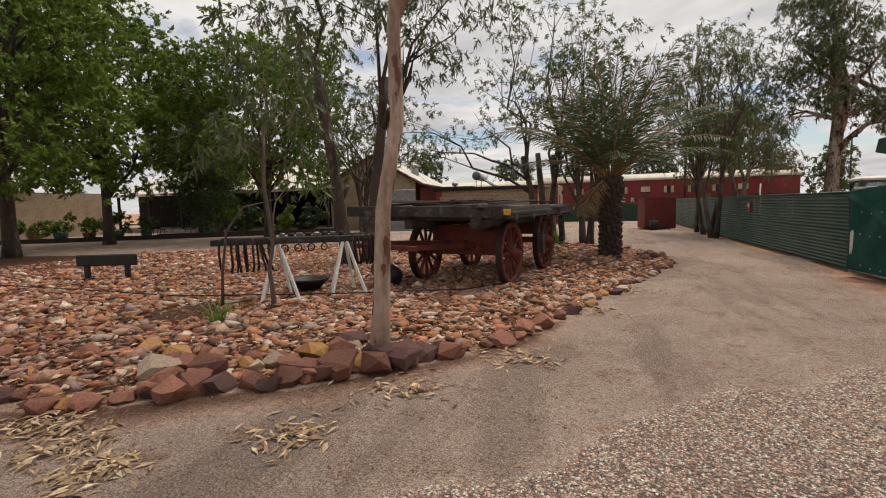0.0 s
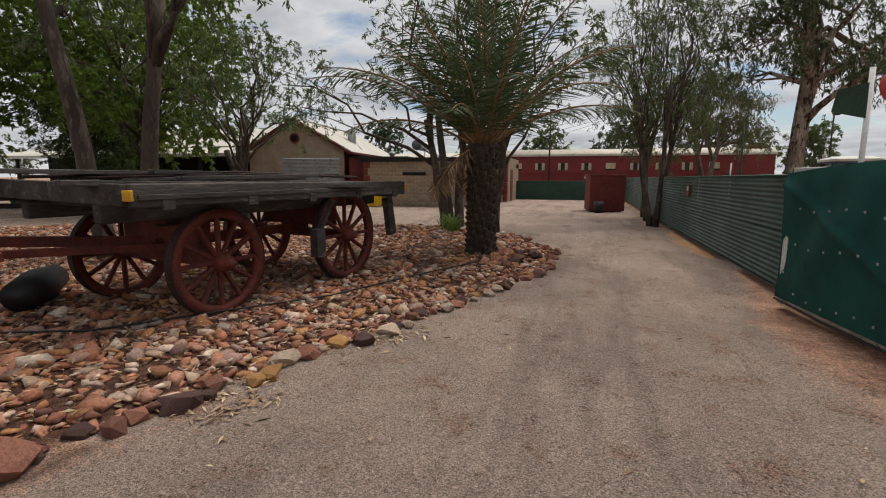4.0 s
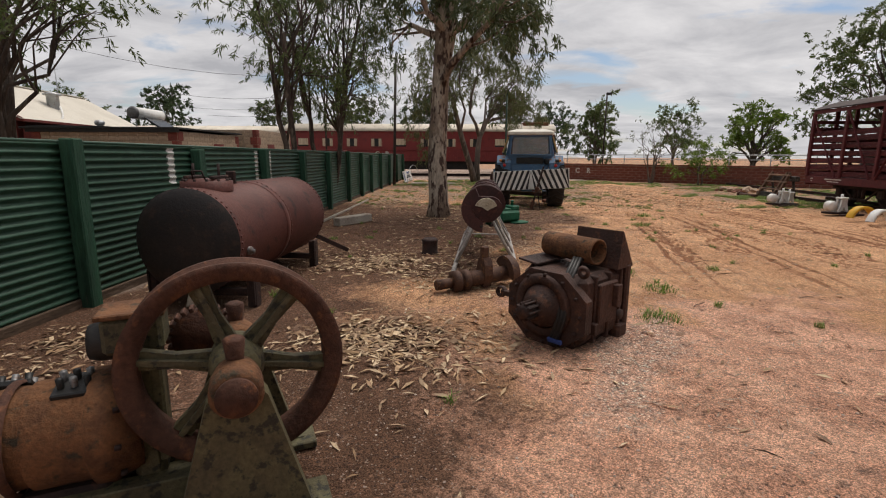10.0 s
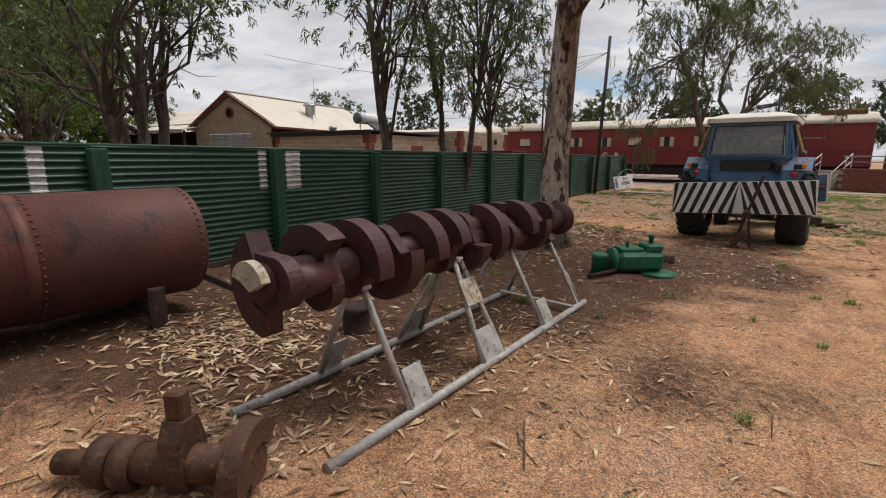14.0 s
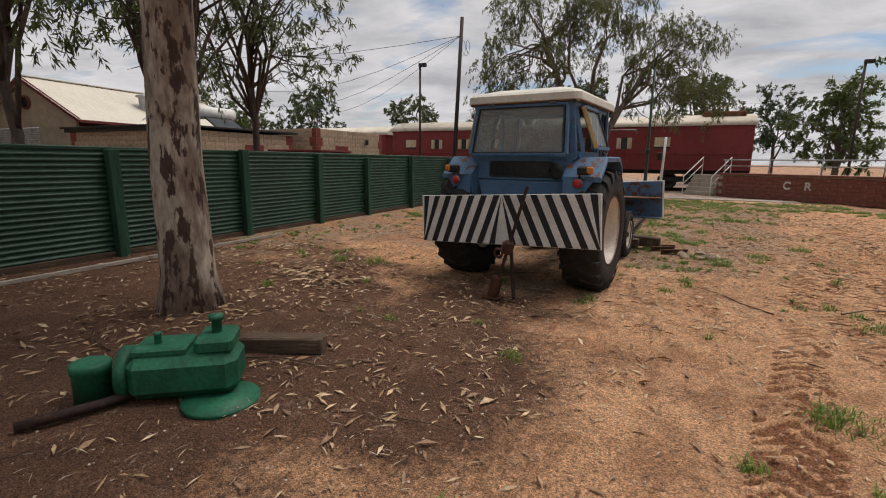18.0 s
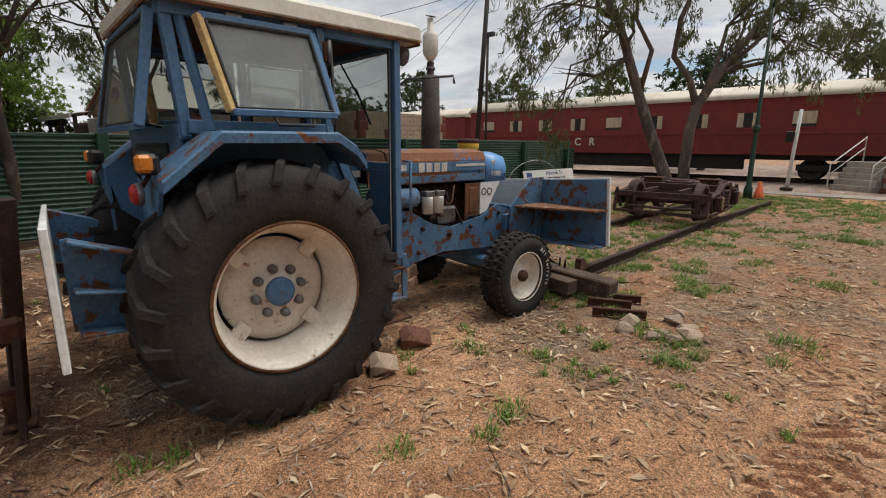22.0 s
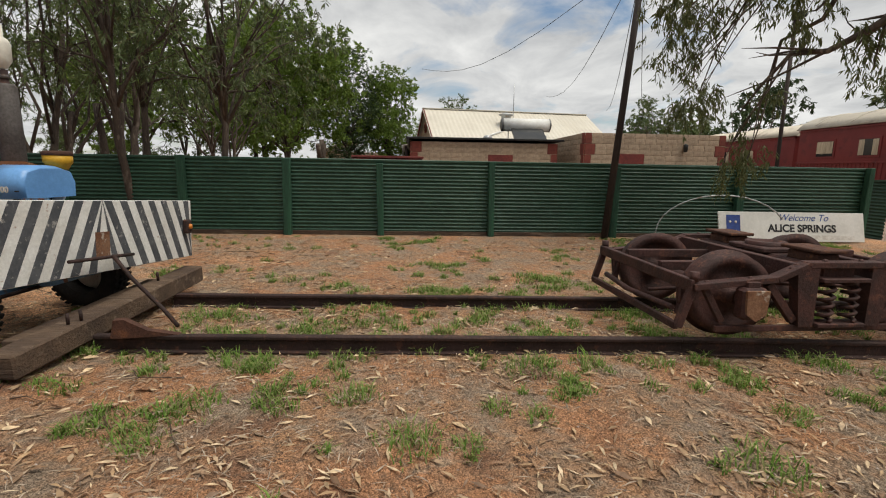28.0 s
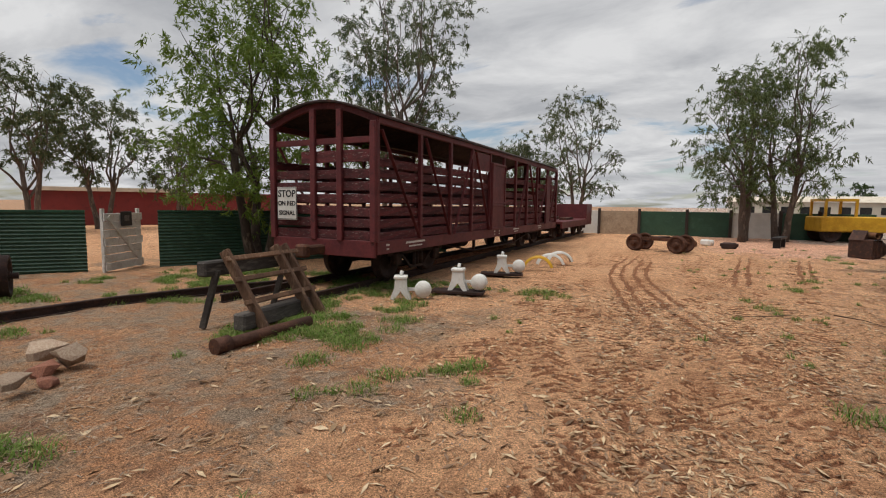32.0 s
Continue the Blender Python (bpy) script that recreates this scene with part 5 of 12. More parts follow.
        part("amber_lens", Geo().box(s * 0.93, -0.885, 1.475, 0.07, 0.07, 0.082, bev=0.015), "amber_plastic", lamp)
        part("red_lens", Geo().lathe([(0.05, 0), (0.05, 0.02), (0.034, 0.034), (0, 0.037)], n=18, m=pose(s * 0.80, -0.90, 1.325, 90, 0, 0)), "red_plastic", lamp)
        part("lens_ring", Geo().lathe([(0.05, -0.012), (0.057, 0), (0.057, 0.014), (0.05, 0.016)], n=18, m=pose(s * 0.80, -0.892, 1.325, 90, 0, 0)), "grey_metal", lamp)
        part("lamp_stalk", Geo().tube([(s * 0.80, -0.84, 1.42), (s * 0.80, -0.88, 1.36)], 0.012, n=6), "rust_dark", lamp)
    # cab
    cab = part("cab_frame", Geo().box(0, -0.58, 1.12, 1.08, 0.04, 0.62, bev=0.02), "tractor_blue", t, "blue cab frame with chipped and rusty paint")
    for s in (-1, 1):
        for nm, p, q, w_, h_ in (("rear_post", (0.66, -0.62, 1.60), (0.61, -0.66, 2.27), 0.055, 0.07), ("rear_stay", (0.74, -0.52, 1.63), (0.63, -0.60, 2.25), 0.03, 0.05), ("door_post", (0.70, 0.20, 1.60), (0.655, 0.18, 2.26), 0.05, 0.07), ("front_post", (0.70, 0.72, 0.74), (0.66, 0.76, 2.26), 0.05, 0.075),
                                 ("waist_rail", (0.70, -0.62, 1.655), (0.70, 0.22, 1.655), 0.05, 0.07), ("door_edge", (0.70, 0.21, 1.62), (0.70, 0.56, 0.80), 0.045, 0.06), ("door_sill", (0.70, 0.54, 0.78), (0.70, 0.76, 0.75), 0.05, 0.05), ("roof_rail", (0.64, -0.68, 2.245), (0.655, 0.78, 2.245), 0.05, 0.07)):
            part(nm, Geo().beam((s * p[0], p[1], p[2]), (s * q[0], q[1], q[2]), w_, h_), "tractor_blue", cab)
        part("door_rubber", Geo().tube([(s * 0.685, 0.25, 2.2), (s * 0.70, 0.25, 1.62), (s * 0.70, 0.585, 0.82), (s * 0.70, 0.68, 0.80), (s * 0.675, 0.70, 2.2), (s * 0.685, 0.25, 2.2)], 0.012, n=5), "black_paint", cab)
        part("front_quarter", Geo().box(s * 0.50, 0.76, 1.05, 0.36, 0.03, 0.66), "tractor_blue", cab)
        part("quarter_glass", Geo().box(s * 0.51, 0.779, 1.12, 0.22, 0.012, 0.46), "dark_glass", cab)
    for nm, p, q, w_, h_ in (("rear_header", (-0.63, -0.67, 2.245), (0.63, -0.67, 2.245), 0.06, 0.07), ("front_header", (-0.65, 0.77, 2.245), (0.65, 0.77, 2.245), 0.06, 0.07), ("rear_waist_rail", (-0.68, -0.63, 1.63), (0.68, -0.63, 1.63), 0.06, 0.08), ("scuttle", (-0.66, 0.77, 1.40), (0.66, 0.77, 1.40), 0.04, 0.07)):
        part(nm, Geo().beam(p, q, w_, h_), "tractor_blue", cab)
    part("rear_lower_panel", Geo().box(0, -0.645, 1.47, 1.30, 0.025, 0.26, bev=0.012), "tractor_blue", cab)
    lw = part("lower_window", Geo().prism([(-0.42, 1.42), (-0.38, 1.38), (0.38, 1.38), (0.42, 1.42), (0.42, 1.52), (0.38, 1.56), (-0.38, 1.56), (-0.42, 1.52)], -0.668, -0.660, "y"), "dark_glass", cab)
    part("window_seal", frame_bars([(-0.42, -0.664, 1.38), (0.42, -0.664, 1.38), (0.42, -0.664, 1.56), (-0.42, -0.664, 1.56)], 0.018, 0.022), "black_paint", lw)
    part("rear_tub", Geo().prism([(-0.60, 1.33), (0.60, 1.33), (0.46, 0.86), (-0.46, 0.86)], -0.66, -0.62, "y"), "tractor_blue", cab)
    # windows hinged at the top and propped open
    R = [(-0.63, -0.83, 1.655), (0.63, -0.83, 1.655), (0.585, -0.715, 2.235), (-0.585, -0.715, 2.235)]
    rw = part("rear_window", pane(inset(R, 0.05), (0, -1, 0)), DUST_SKY, cab, "rear window with dust and painted sky sheen, propped open at its foot")
    part("window_frame", frame_bars(R, 0.035, 0.05, up=(0, 1, 0.2)), "tractor_blue", rw)
    part("window_seal", frame_bars([(x, y - 0.012, z) for x, y, z in inset(R, 0.065)], 0.018, 0.02), "black_paint", rw)
    part("stay_rod", Geo().tube([(0.50, -0.82, 1.68), (0.30, -0.66, 1.66)], 0.008, n=6).tube([(-0.50, -0.82, 1.68), (-0.30, -0.66, 1.66)], 0.008, n=6), "black_paint", rw)
    part("window_hinge", Geo().box(-0.4, -0.735, 2.255, 0.09, 0.04, 0.03).box(0.4, -0.735, 2.255, 0.09, 0.04, 0.03), "grey_metal", rw)
    for s in (-1, 1):
        S = [(s * 0.86, -0.44, 1.73), (s * 0.86, 0.17, 1.735), (s * 0.70, 0.11, 2.215), (s * 0.70, -0.52, 2.215)]
        sw = part("side_window", pane(inset(S, 0.05), (s, 0, 0)), DUST_SKY, cab, "side window swung out at its foot in a blue frame")
        part("window_frame", Geo().beam(S[0], S[1], 0.05, 0.035).beam(S[1], S[2], 0.05, 0.035).beam(S[2], S[3], 0.045, 0.035), "tractor_blue", sw)
        part("faded_edge", Geo().beam(S[3], S[0], 0.05, 0.045), "faded_yellow", sw, "window frame edge faded to pale yellow")
        part("window_seal", frame_bars([(x + 0.014 * s, y, z) for x, y, z in inset(S, 0.085)], 0.016, 0.02), "black_paint", sw)
        part("window_handle", Geo().tube([(s * 0.875, -0.22, 1.71), (s * 0.90, -0.21, 1.67), (s * 0.90, 0.0, 1.67), (s * 0.875, 0.01, 1.71)], 0.009, n=6), "black_paint", sw)
        part("window_hinge", Geo().box(s * 0.70, -0.34, 2.235, 0.035, 0.09, 0.03).box(s * 0.70, -0.02, 2.235, 0.035, 0.09, 0.03), "grey_metal", sw)
    part("windscreen", Geo().prism([(-0.61, 1.44), (0.61, 1.44), (0.62, 2.21), (-0.62, 2.21)], 0.765, 0.771, "y"), GLASS, cab)
    part("wiper", Geo().tube([(-0.1, 0.785, 2.2), (0.22, 0.79, 1.85)], 0.008, n=5).beam((0.10, 0.79, 2.0), (0.30, 0.79, 1.72), 0.01, 0.02), "black_paint", cab)
    words("screen_number", "22", 0.10, "letter_white", cab, pose(-0.42, 0.776, 1.70, 90, 0, 180))
    part("left_door_glass", Geo().prism([(0.24, 1.60), (0.56, 0.86), (0.70, 0.84), (0.74, 2.20), (0.20, 2.20)], -0.685, -0.680, "x"), GLASS, cab)
    roof = Geo()
    for zz, gx, gy in ((2.275, 0.715, 0.855), (2.285, 0.735, 0.875), (2.365, 0.730, 0.87), (2.395, 0.695, 0.83), (2.455, 0.50, 0.62), (2.465, 0.46, 0.58)):
        for u, v in ((-1, -0.93), (-0.95, -0.98), (-0.90, -1), (0.90, -1), (0.95, -0.98), (1, -0.93), (1, 0.93), (0.95, 0.98), (0.90, 1), (-0.90, 1), (-0.95, 0.98), (-1, 0.93)):
            roof.v.append((u * gx, 0.12 + v * gy, zz))
    for k in range(5):
        for i in range(12):
            j = (i + 1) % 12
            roof.f.append((k * 12 + i, k * 12 + j, k * 12 + 12 + j, k * 12 + 12 + i))
            roof.s.append(False)
    roof.f += [tuple(range(60, 72)), tuple(range(12))[::-1]]
    roof.s += [False, False]
    rf = part("cab_roof", roof, "cream_plastic", cab, "cream fibreglass cab roof with a rusty lower lip")
    part("roof_lip", Geo().box(0, -0.735, 2.27, 1.36, 0.012, 0.02).box(0.715, 0.12, 2.27, 0.012, 1.62, 0.02).box(-0.715, 0.12, 2.27, 0.012, 1.62, 0.02).box(0, 0.975, 2.27, 1.36, 0.012, 0.02), "rust_orange", rf)
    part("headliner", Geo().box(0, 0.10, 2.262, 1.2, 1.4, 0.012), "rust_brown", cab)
    for s in (-1, 1):
        part("cab_lamp", Geo().lathe([(0, -0.05), (0.05, -0.04), (0.068, 0.0), (0.07, 0.02), (0, 0.025)], n=16, m=pose(s * 0.56, 0.90, 2.20, -95, 0, 0)), "grey_metal", cab)
    # inside
    seat = part("seat", Geo().box(0, -0.12, 1.10, 0.46, 0.46, 0.14, bev=0.05).box(0, -0.36, 1.38, 0.46, 0.12, 0.5, (-8, 0, 0), bev=0.05), "black_paint", t)
    part("seat_base", Geo().box(0, -0.12, 0.98, 0.3, 0.3, 0.2), "rust_dark", seat)
    part("cab_floor", Geo().box(0, 0.2, 0.84, 1.30, 1.05, 0.03).box(0.48, 0.40, 0.96, 0.26, 0.4, 0.22, bev=0.04), "tractor_blue", t)
    dash = part("dash", Geo().box(0, 0.62, 1.20, 0.46, 0.24, 0.52, bev=0.06).box(0, 0.60, 1.47, 0.40, 0.20, 0.10, (14, 0, 0), bev=0.03), "tractor_blue", t)
    part("dash_stripe", Geo().box(0.235, 0.64, 1.34, 0.006, 0.16, 0.05, bev=0.001), "letter_white", dash)
    part("control_box", Geo().box(0.30, 0.52, 1.06, 0.12, 0.14, 0.20, bev=0.02), "tractor_blue", dash)
    for k, x in enumerate((0.14, 0.22, -0.2)):
        part("lever", Geo().tube([(x, 0.42, 1.0), (x + 0.03, 0.34, 1.32)], 0.010, n=6).tube([(x + 0.03, 0.34, 1.32), (x + 0.035, 0.33, 1.38)], 0.022, n=8), "black_paint", dash)
    sw = part("steering_wheel", Geo().lathe([(0.205, -0.012), (0.217, 0), (0.205, 0.012), (0.193, 0), (0.205, -0.012)], n=28), "black_paint", t, "", pose(0, 0.34, 1.58, -28, 0, 0))
    part("wheel_spoke", Geo().tube([(-0.2, 0, 0), (0.2, 0, 0)], 0.01, n=6).tube([(0, 0, 0), (0, 0.2, 0)], 0.01, n=6).tube([(0, 0, -0.35), (0, 0, 0.02)], 0.02, n=8), "black_paint", sw)
    part("mirror_arm", Geo().tube([(0.66, 0.80, 1.98), (0.70, 0.84, 2.02), (1.05, 0.96, 2.02), (1.06, 0.96, 1.97)], 0.009, n=6), "grey_metal", t)
    part("grab_rail", Geo().tube([(0.70, 0.79, 1.45), (0.74, 0.83, 1.45), (0.74, 0.83, 1.05), (0.70, 0.79, 1.02)], 0.011, n=6), "tractor_worn", t)
    for z in (2.12, 1.76):
        ht = part("door_hinge", Geo().box(0.70, 0.215, z, 0.035, 0.05, 0.12, bev=0.006), "rust_orange", t)
        part("hinge_pin", Geo().tube([(0.722, 0.22, z - 0.07), (0.722, 0.22, z + 0.07)], 0.013, n=8), "grey_metal", ht)
    step = part("step", Geo().box(0.62, 0.62, 0.42, 0.20, 0.34, 0.02).box(0.70, 0.46, 0.58, 0.02, 0.05, 0.34).box(0.70, 0.79, 0.58, 0.02, 0.05, 0.36), "tractor_worn", t)
    part("step_plate", Geo().box(0.66, 0.62, 0.66, 0.16, 0.32, 0.02), "rust_brown", step)
    part("lower_tread", Geo().box(0.66, 0.66, 0.27, 0.22, 0.30, 0.02, (0, 0, 0)).beam((0.66, 0.52, 0.27), (0.66, 0.48, 0.45), 0.02, 0.04), "rust_brown", step)
    part("tank_board", Geo().beam((0.45, 0.70, 0.40), (0.40, 1.15, 0.52), 0.03, 0.10).beam((0.50, 0.66, 0.33), (0.44, 1.12, 0.44), 0.03, 0.07), "brown_timber", t)
    # rear striped board
    rb = part("rear_board", Geo().box(0, 0, 0, 2.31, 0.03, 0.59, bev=0.004), "white_paint", t, "white board with black chevron stripes", pose(0.04, -1.24, 0.89, 0, -3.2, -2.5))
    chevrons(rb, 2.31, 0.59, -0.0155, 8, -1)
    for p, q in (((-0.3, -1.22, 0.8), (-0.25, -0.3, 0.6)), ((0.3, -1.22, 0.8), (0.25, -0.3, 0.6))):
        part("board_arm", Geo().beam(p, q, 0.05, 0.07), "rust_dark", t)
    for s in (-1, 1):
        ar = part("side_arm", Geo().prism([(-1.22, 0.66), (-0.45, 0.62), (-0.45, 0.86), (-1.18, 1.12), (-1.22, 1.12)], s * 0.66 - 0.012, s * 0.66 + 0.012, "x"), "tractor_patchy", t)
        part("arm_flange", Geo().beam((s * 0.72, -1.20, 1.12), (s * 0.72, -0.45, 0.86), 0.14, 0.016).beam((s * 0.72, -1.20, 0.66), (s * 0.72, -0.45, 0.62), 0.14, 0.016).beam((s * 0.72, -1.20, 0.88), (s * 0.72, -0.45, 0.75), 0.14, 0.014), "tractor_patchy", ar)
    wl = part("work_lamp", Geo().lathe([(0, -0.07), (0.06, -0.06), (0.095, 0.0), (0.10, 0.03), (0, 0.04)], n=20), "black_paint", t, "", pose(0.52, -0.80, 1.46, 100, 0, -20))
    part("lamp_glass", Geo().lathe([(0.085, 0.04), (0.06, 0.052), (0, 0.055)], n=20), "dark_glass", wl)
    part("lamp_bracket", Geo().tube([(0.52, -0.76, 1.44), (0.50, -0.66, 1.40)], 0.015, n=6), "black_paint", t)
    # front box with striped board
    fb = part("front_board", Geo().box(0, 0, 0, 2.57, 0.03, 0.65, bev=0.004), "white_paint", t, "white board with worn dark chevron stripes", pose(-0.02, 2.86, 0.87, 0, -3.6, -3))
    chevrons(fb, 2.57, 0.65, 0.0155, 8, 1)
    part("rust_stain_plate", Geo().box(0.02, 0.018, -0.08, 0.16, 0.004, 0.24, bev=0.002), "rust_stain", fb)
    for s in (-1, 1):
        ml = part("marker_lamp", Geo().box(s * 1.16, 0.05, 0.03, 0.09, 0.07, 0.16, bev=0.025), "rust_dark", fb)
        part("lamp_lens", Geo().lathe([(0.03, 0), (0.03, 0.012), (0, 0.018)], n=14, m=pose(s * 1.16, 0.086, 0.03, -90, 0, 0)), "amber_plastic", ml)
        part("board_back", Geo().box(s * 0.86, -0.022, 0.0, 0.80, 0.012, 0.62, bev=0.003), "tractor_patchy", fb, "blue painted back of the board")
        part("box_gusset", Geo().prism([(2.30, 0.66), (2.82, 0.56 if s < 0 else 0.62), (2.82, 1.14 if s < 0 else 1.24), (2.62, 1.14 if s < 0 else 1.24), (2.30, 0.97)], s * 0.46 - 0.01, s * 0.46 + 0.01, "x"), "tractor_patchy", t)
        dz = 0.0 if s > 0 else -0.12
        for nm, zz, y0 in (("middle_shelf", 0.97 + dz, 2.34), ("bottom_shelf", 0.625 + dz, 2.50)):
            part(nm, Geo().prism([(s * 0.46, y0), (s * 1.22, 2.60), (s * 1.25, 2.82), (s * 0.46, 2.83)], zz - 0.008, zz + 0.008, "z"), "rust_stain" if nm == "middle_shelf" else "tractor_patchy", t)
        part("box_arm", Geo().box(s * 0.40, 2.55, 0.74, 0.06, 0.55, 0.3), "tractor_patchy", t)
    part("box_back", Geo().box(0, 2.74, 0.72, 1.0, 0.1, 0.4), "tractor_worn", t)
    part("drawbar_link", Geo().tube([(-0.28, 2.95, 0.66), (0.45, 2.92, 0.72)], 0.016, n=8).tube([(-0.05, 2.95, 0.68), (0.05, 3.0, 0.70), (0.12, 3.2, 0.52), (0.08, 3.45, 0.22), (0.16, 3.62, 0.10)], 0.018, n=8), "rust_dark", t)
    return t


def build_stand(m):
    """The steel post-and-strut stand behind the tractor."""
    t = thing("jack_stand", m, "rusty steel jack stand leaning against the striped board", "jack stand")
    part("post", Geo().beam((-0.10, -0.02, 0.0), (0.20, 0.10, 1.20), 0.075, 0.03), "rust_dark", t, "", )
    for k in range(9):
        u = 0.12 + 0.09 * k
        part("ratchet_notch", Geo().box(-0.10 + 0.30 * u, -0.037 + 0.12 * u, 1.20 * u, 0.02, 0.012, 0.03), "black_paint", t)
    part("foot_plate", Geo().box(-0.10, -0.02, 0.012, 0.2, 0.14, 0.024), "rust_brown", t)
    part("base_socket", Geo().box(-0.07, -0.03, 0.13, 0.10, 0.09, 0.24, (0, 12, 0), bev=0.01), "rust_brown", t)
    part("strut", Geo().beam((0.14, 0.0, 0.02), (0.07, 0.04, 0.56), 0.035, 0.03), "rust_dark", t)
    part("clamp", Geo().box(0.04, 0.02, 0.56, 0.11, 0.1, 0.14, (0, 12, 0), bev=0.02), "rust_brown", t)
    part("hook", Geo().lathe([(0.045, -0.02), (0.06, 0), (0.045, 0.02), (0.03, 0)], n=14, m=pose(-0.04, -0.03, 0.50, 90, 0, 0)), "rust_brown", t)
    return t


tractor = build_tractor(pose(9.07, 21.67, 0, 0, 0, -6.2) @ Matrix.Scale(0.92, 4))
build_stand(pose(9.08, 20.30, 0, 0, 0, -10))

# ---- corrugated fence and gate ----
FX = 3.35
POSTS = [8.85, 11.05, 13.24, 15.5, 17.68, 19.84, 22.18, 24.28, 26.2, 28.55, 31.25, 34.05, 37.0]


def corrugated(length, height, pitch=0.076, amp=0.0175, wob=0.0, seed=0):
    """A sheet with its waves running along y, standing in the yz plane."""
    g = Geo()
    n = int(height / pitch * 6)
    rng = np.random.default_rng(seed)
    lift = rng.normal(size=4) * wob
    ends = (0.0, length / 2, length)
    for j, yy in enumerate(ends):
        for i in range(n + 1):
            z = height * i / n
            g.v.append((amp * math.sin(2 * math.pi * z / pitch) + lift[j], yy, z))
    for j in range(2):
        for i in range(n):
            a = j * (n + 1) + i
            g.f.append((a, a + n + 1, a + n + 2, a + 1))
            g.s.append(True)
    return g


def build_fence():
    fence = thing("corrugated_fence", pose(FX, 6.75, 0), "dark green corrugated iron fence with green timber posts", "fence", kind="structure")
    ys = [6.75] + POSTS
    for k, (a, b) in enumerate(zip(ys, ys[1:])):
        part("upper_sheet", corrugated(b - a + 0.05, 0.80, seed=k, wob=0.004), "fence_green", fence, "", pose(-0.085, a - 6.78, 0.775))
        part("lower_sheet", corrugated(b - a + 0.05, 0.80, seed=k + 50, wob=0.004), "fence_green", fence, "", pose(-0.089, a - 6.78, 0.01))
    part("top_capping", Geo().tube([(-0.085, -0.05, 1.575), (-0.085, 30.3, 1.575)], 0.018, n=8), "fence_green", fence)
    rng = np.random.default_rng(4)
    for k, y in enumerate([6.80] + POSTS):
        h = 1.56 + rng.uniform(-0.07, 0.06)
        w = rng.uniform(0.13, 0.17)
        g = Geo().box(0, 0, h / 2 - 0.15, 0.13, w, h + 0.3, (rng.uniform(-0.8, 0.8), rng.uniform(-0.6, 0.6), rng.uniform(-4, 4)), bev=0.012)
        part("fence_post", g, "post_green", fence, "", pose(0.0, y - 6.75, 0))
    part("base_plank", Geo().box(-0.06, 15.0, 0.03, 0.04, 30, 0.11), "old_timber", fence)
    # whitewashed marks brushed on the iron
    for y, w, z0, z1 in ((12.72, 0.14, 1.10, 1.55), (15.32, 0.13, 1.0, 1.55), (15.86, 0.27, 0.98, 1.55), (6.9, 0.03, 0.8, 0.83)):
        g = Geo()
        n = int((z1 - z0) / 0.076 * 6)
        for i in range(n + 1):
            z = z0 + (z1 - z0) * i / n
            base = z - 0.775
            x = 0.011 * math.sin(2 * math.pi * base / 0.076) if base > 0 else 0.011 * math.sin(2 * math.pi * (z - 0.01) / 0.076)
            jit = 0.012 * math.sin(i * 2.1 + y)
            g.v += [(-0.085 + x + 0.0035, y - w / 2 + jit - 6.75, z), (-0.085 + x + 0.0035, y + w / 2 + jit * 0.6 - 6.75, z)]
        for i in range(n):
            g.f.append((2 * i, 2 * i + 1, 2 * i + 3, 2 * i + 2))
            g.s.append(True)
        part("whitewash", g, "white_wood", fence)
    # pipe post at the gate end
    pp = part("pipe_post", Geo().tube([(0, 0, -0.1), (0, 0, 1.72)], 0.085, n=20).tube([(0, 0, 1.72), (0, 0, 1.74)], 0.09, n=20), "pipe_green", fence, "fat green steel pipe post", pose(0.07, -0.27, 0))
    part("hinge", Geo().box(-0.09, -0.03, 1.55, 0.12, 0.05, 0.05).box(-0.09, -0.03, 0.78, 0.12, 0.05, 0.05).box(-0.02, -0.08, 0.78, 0.05, 0.03, 0.10), "rust_orange", pp)


build_fence()


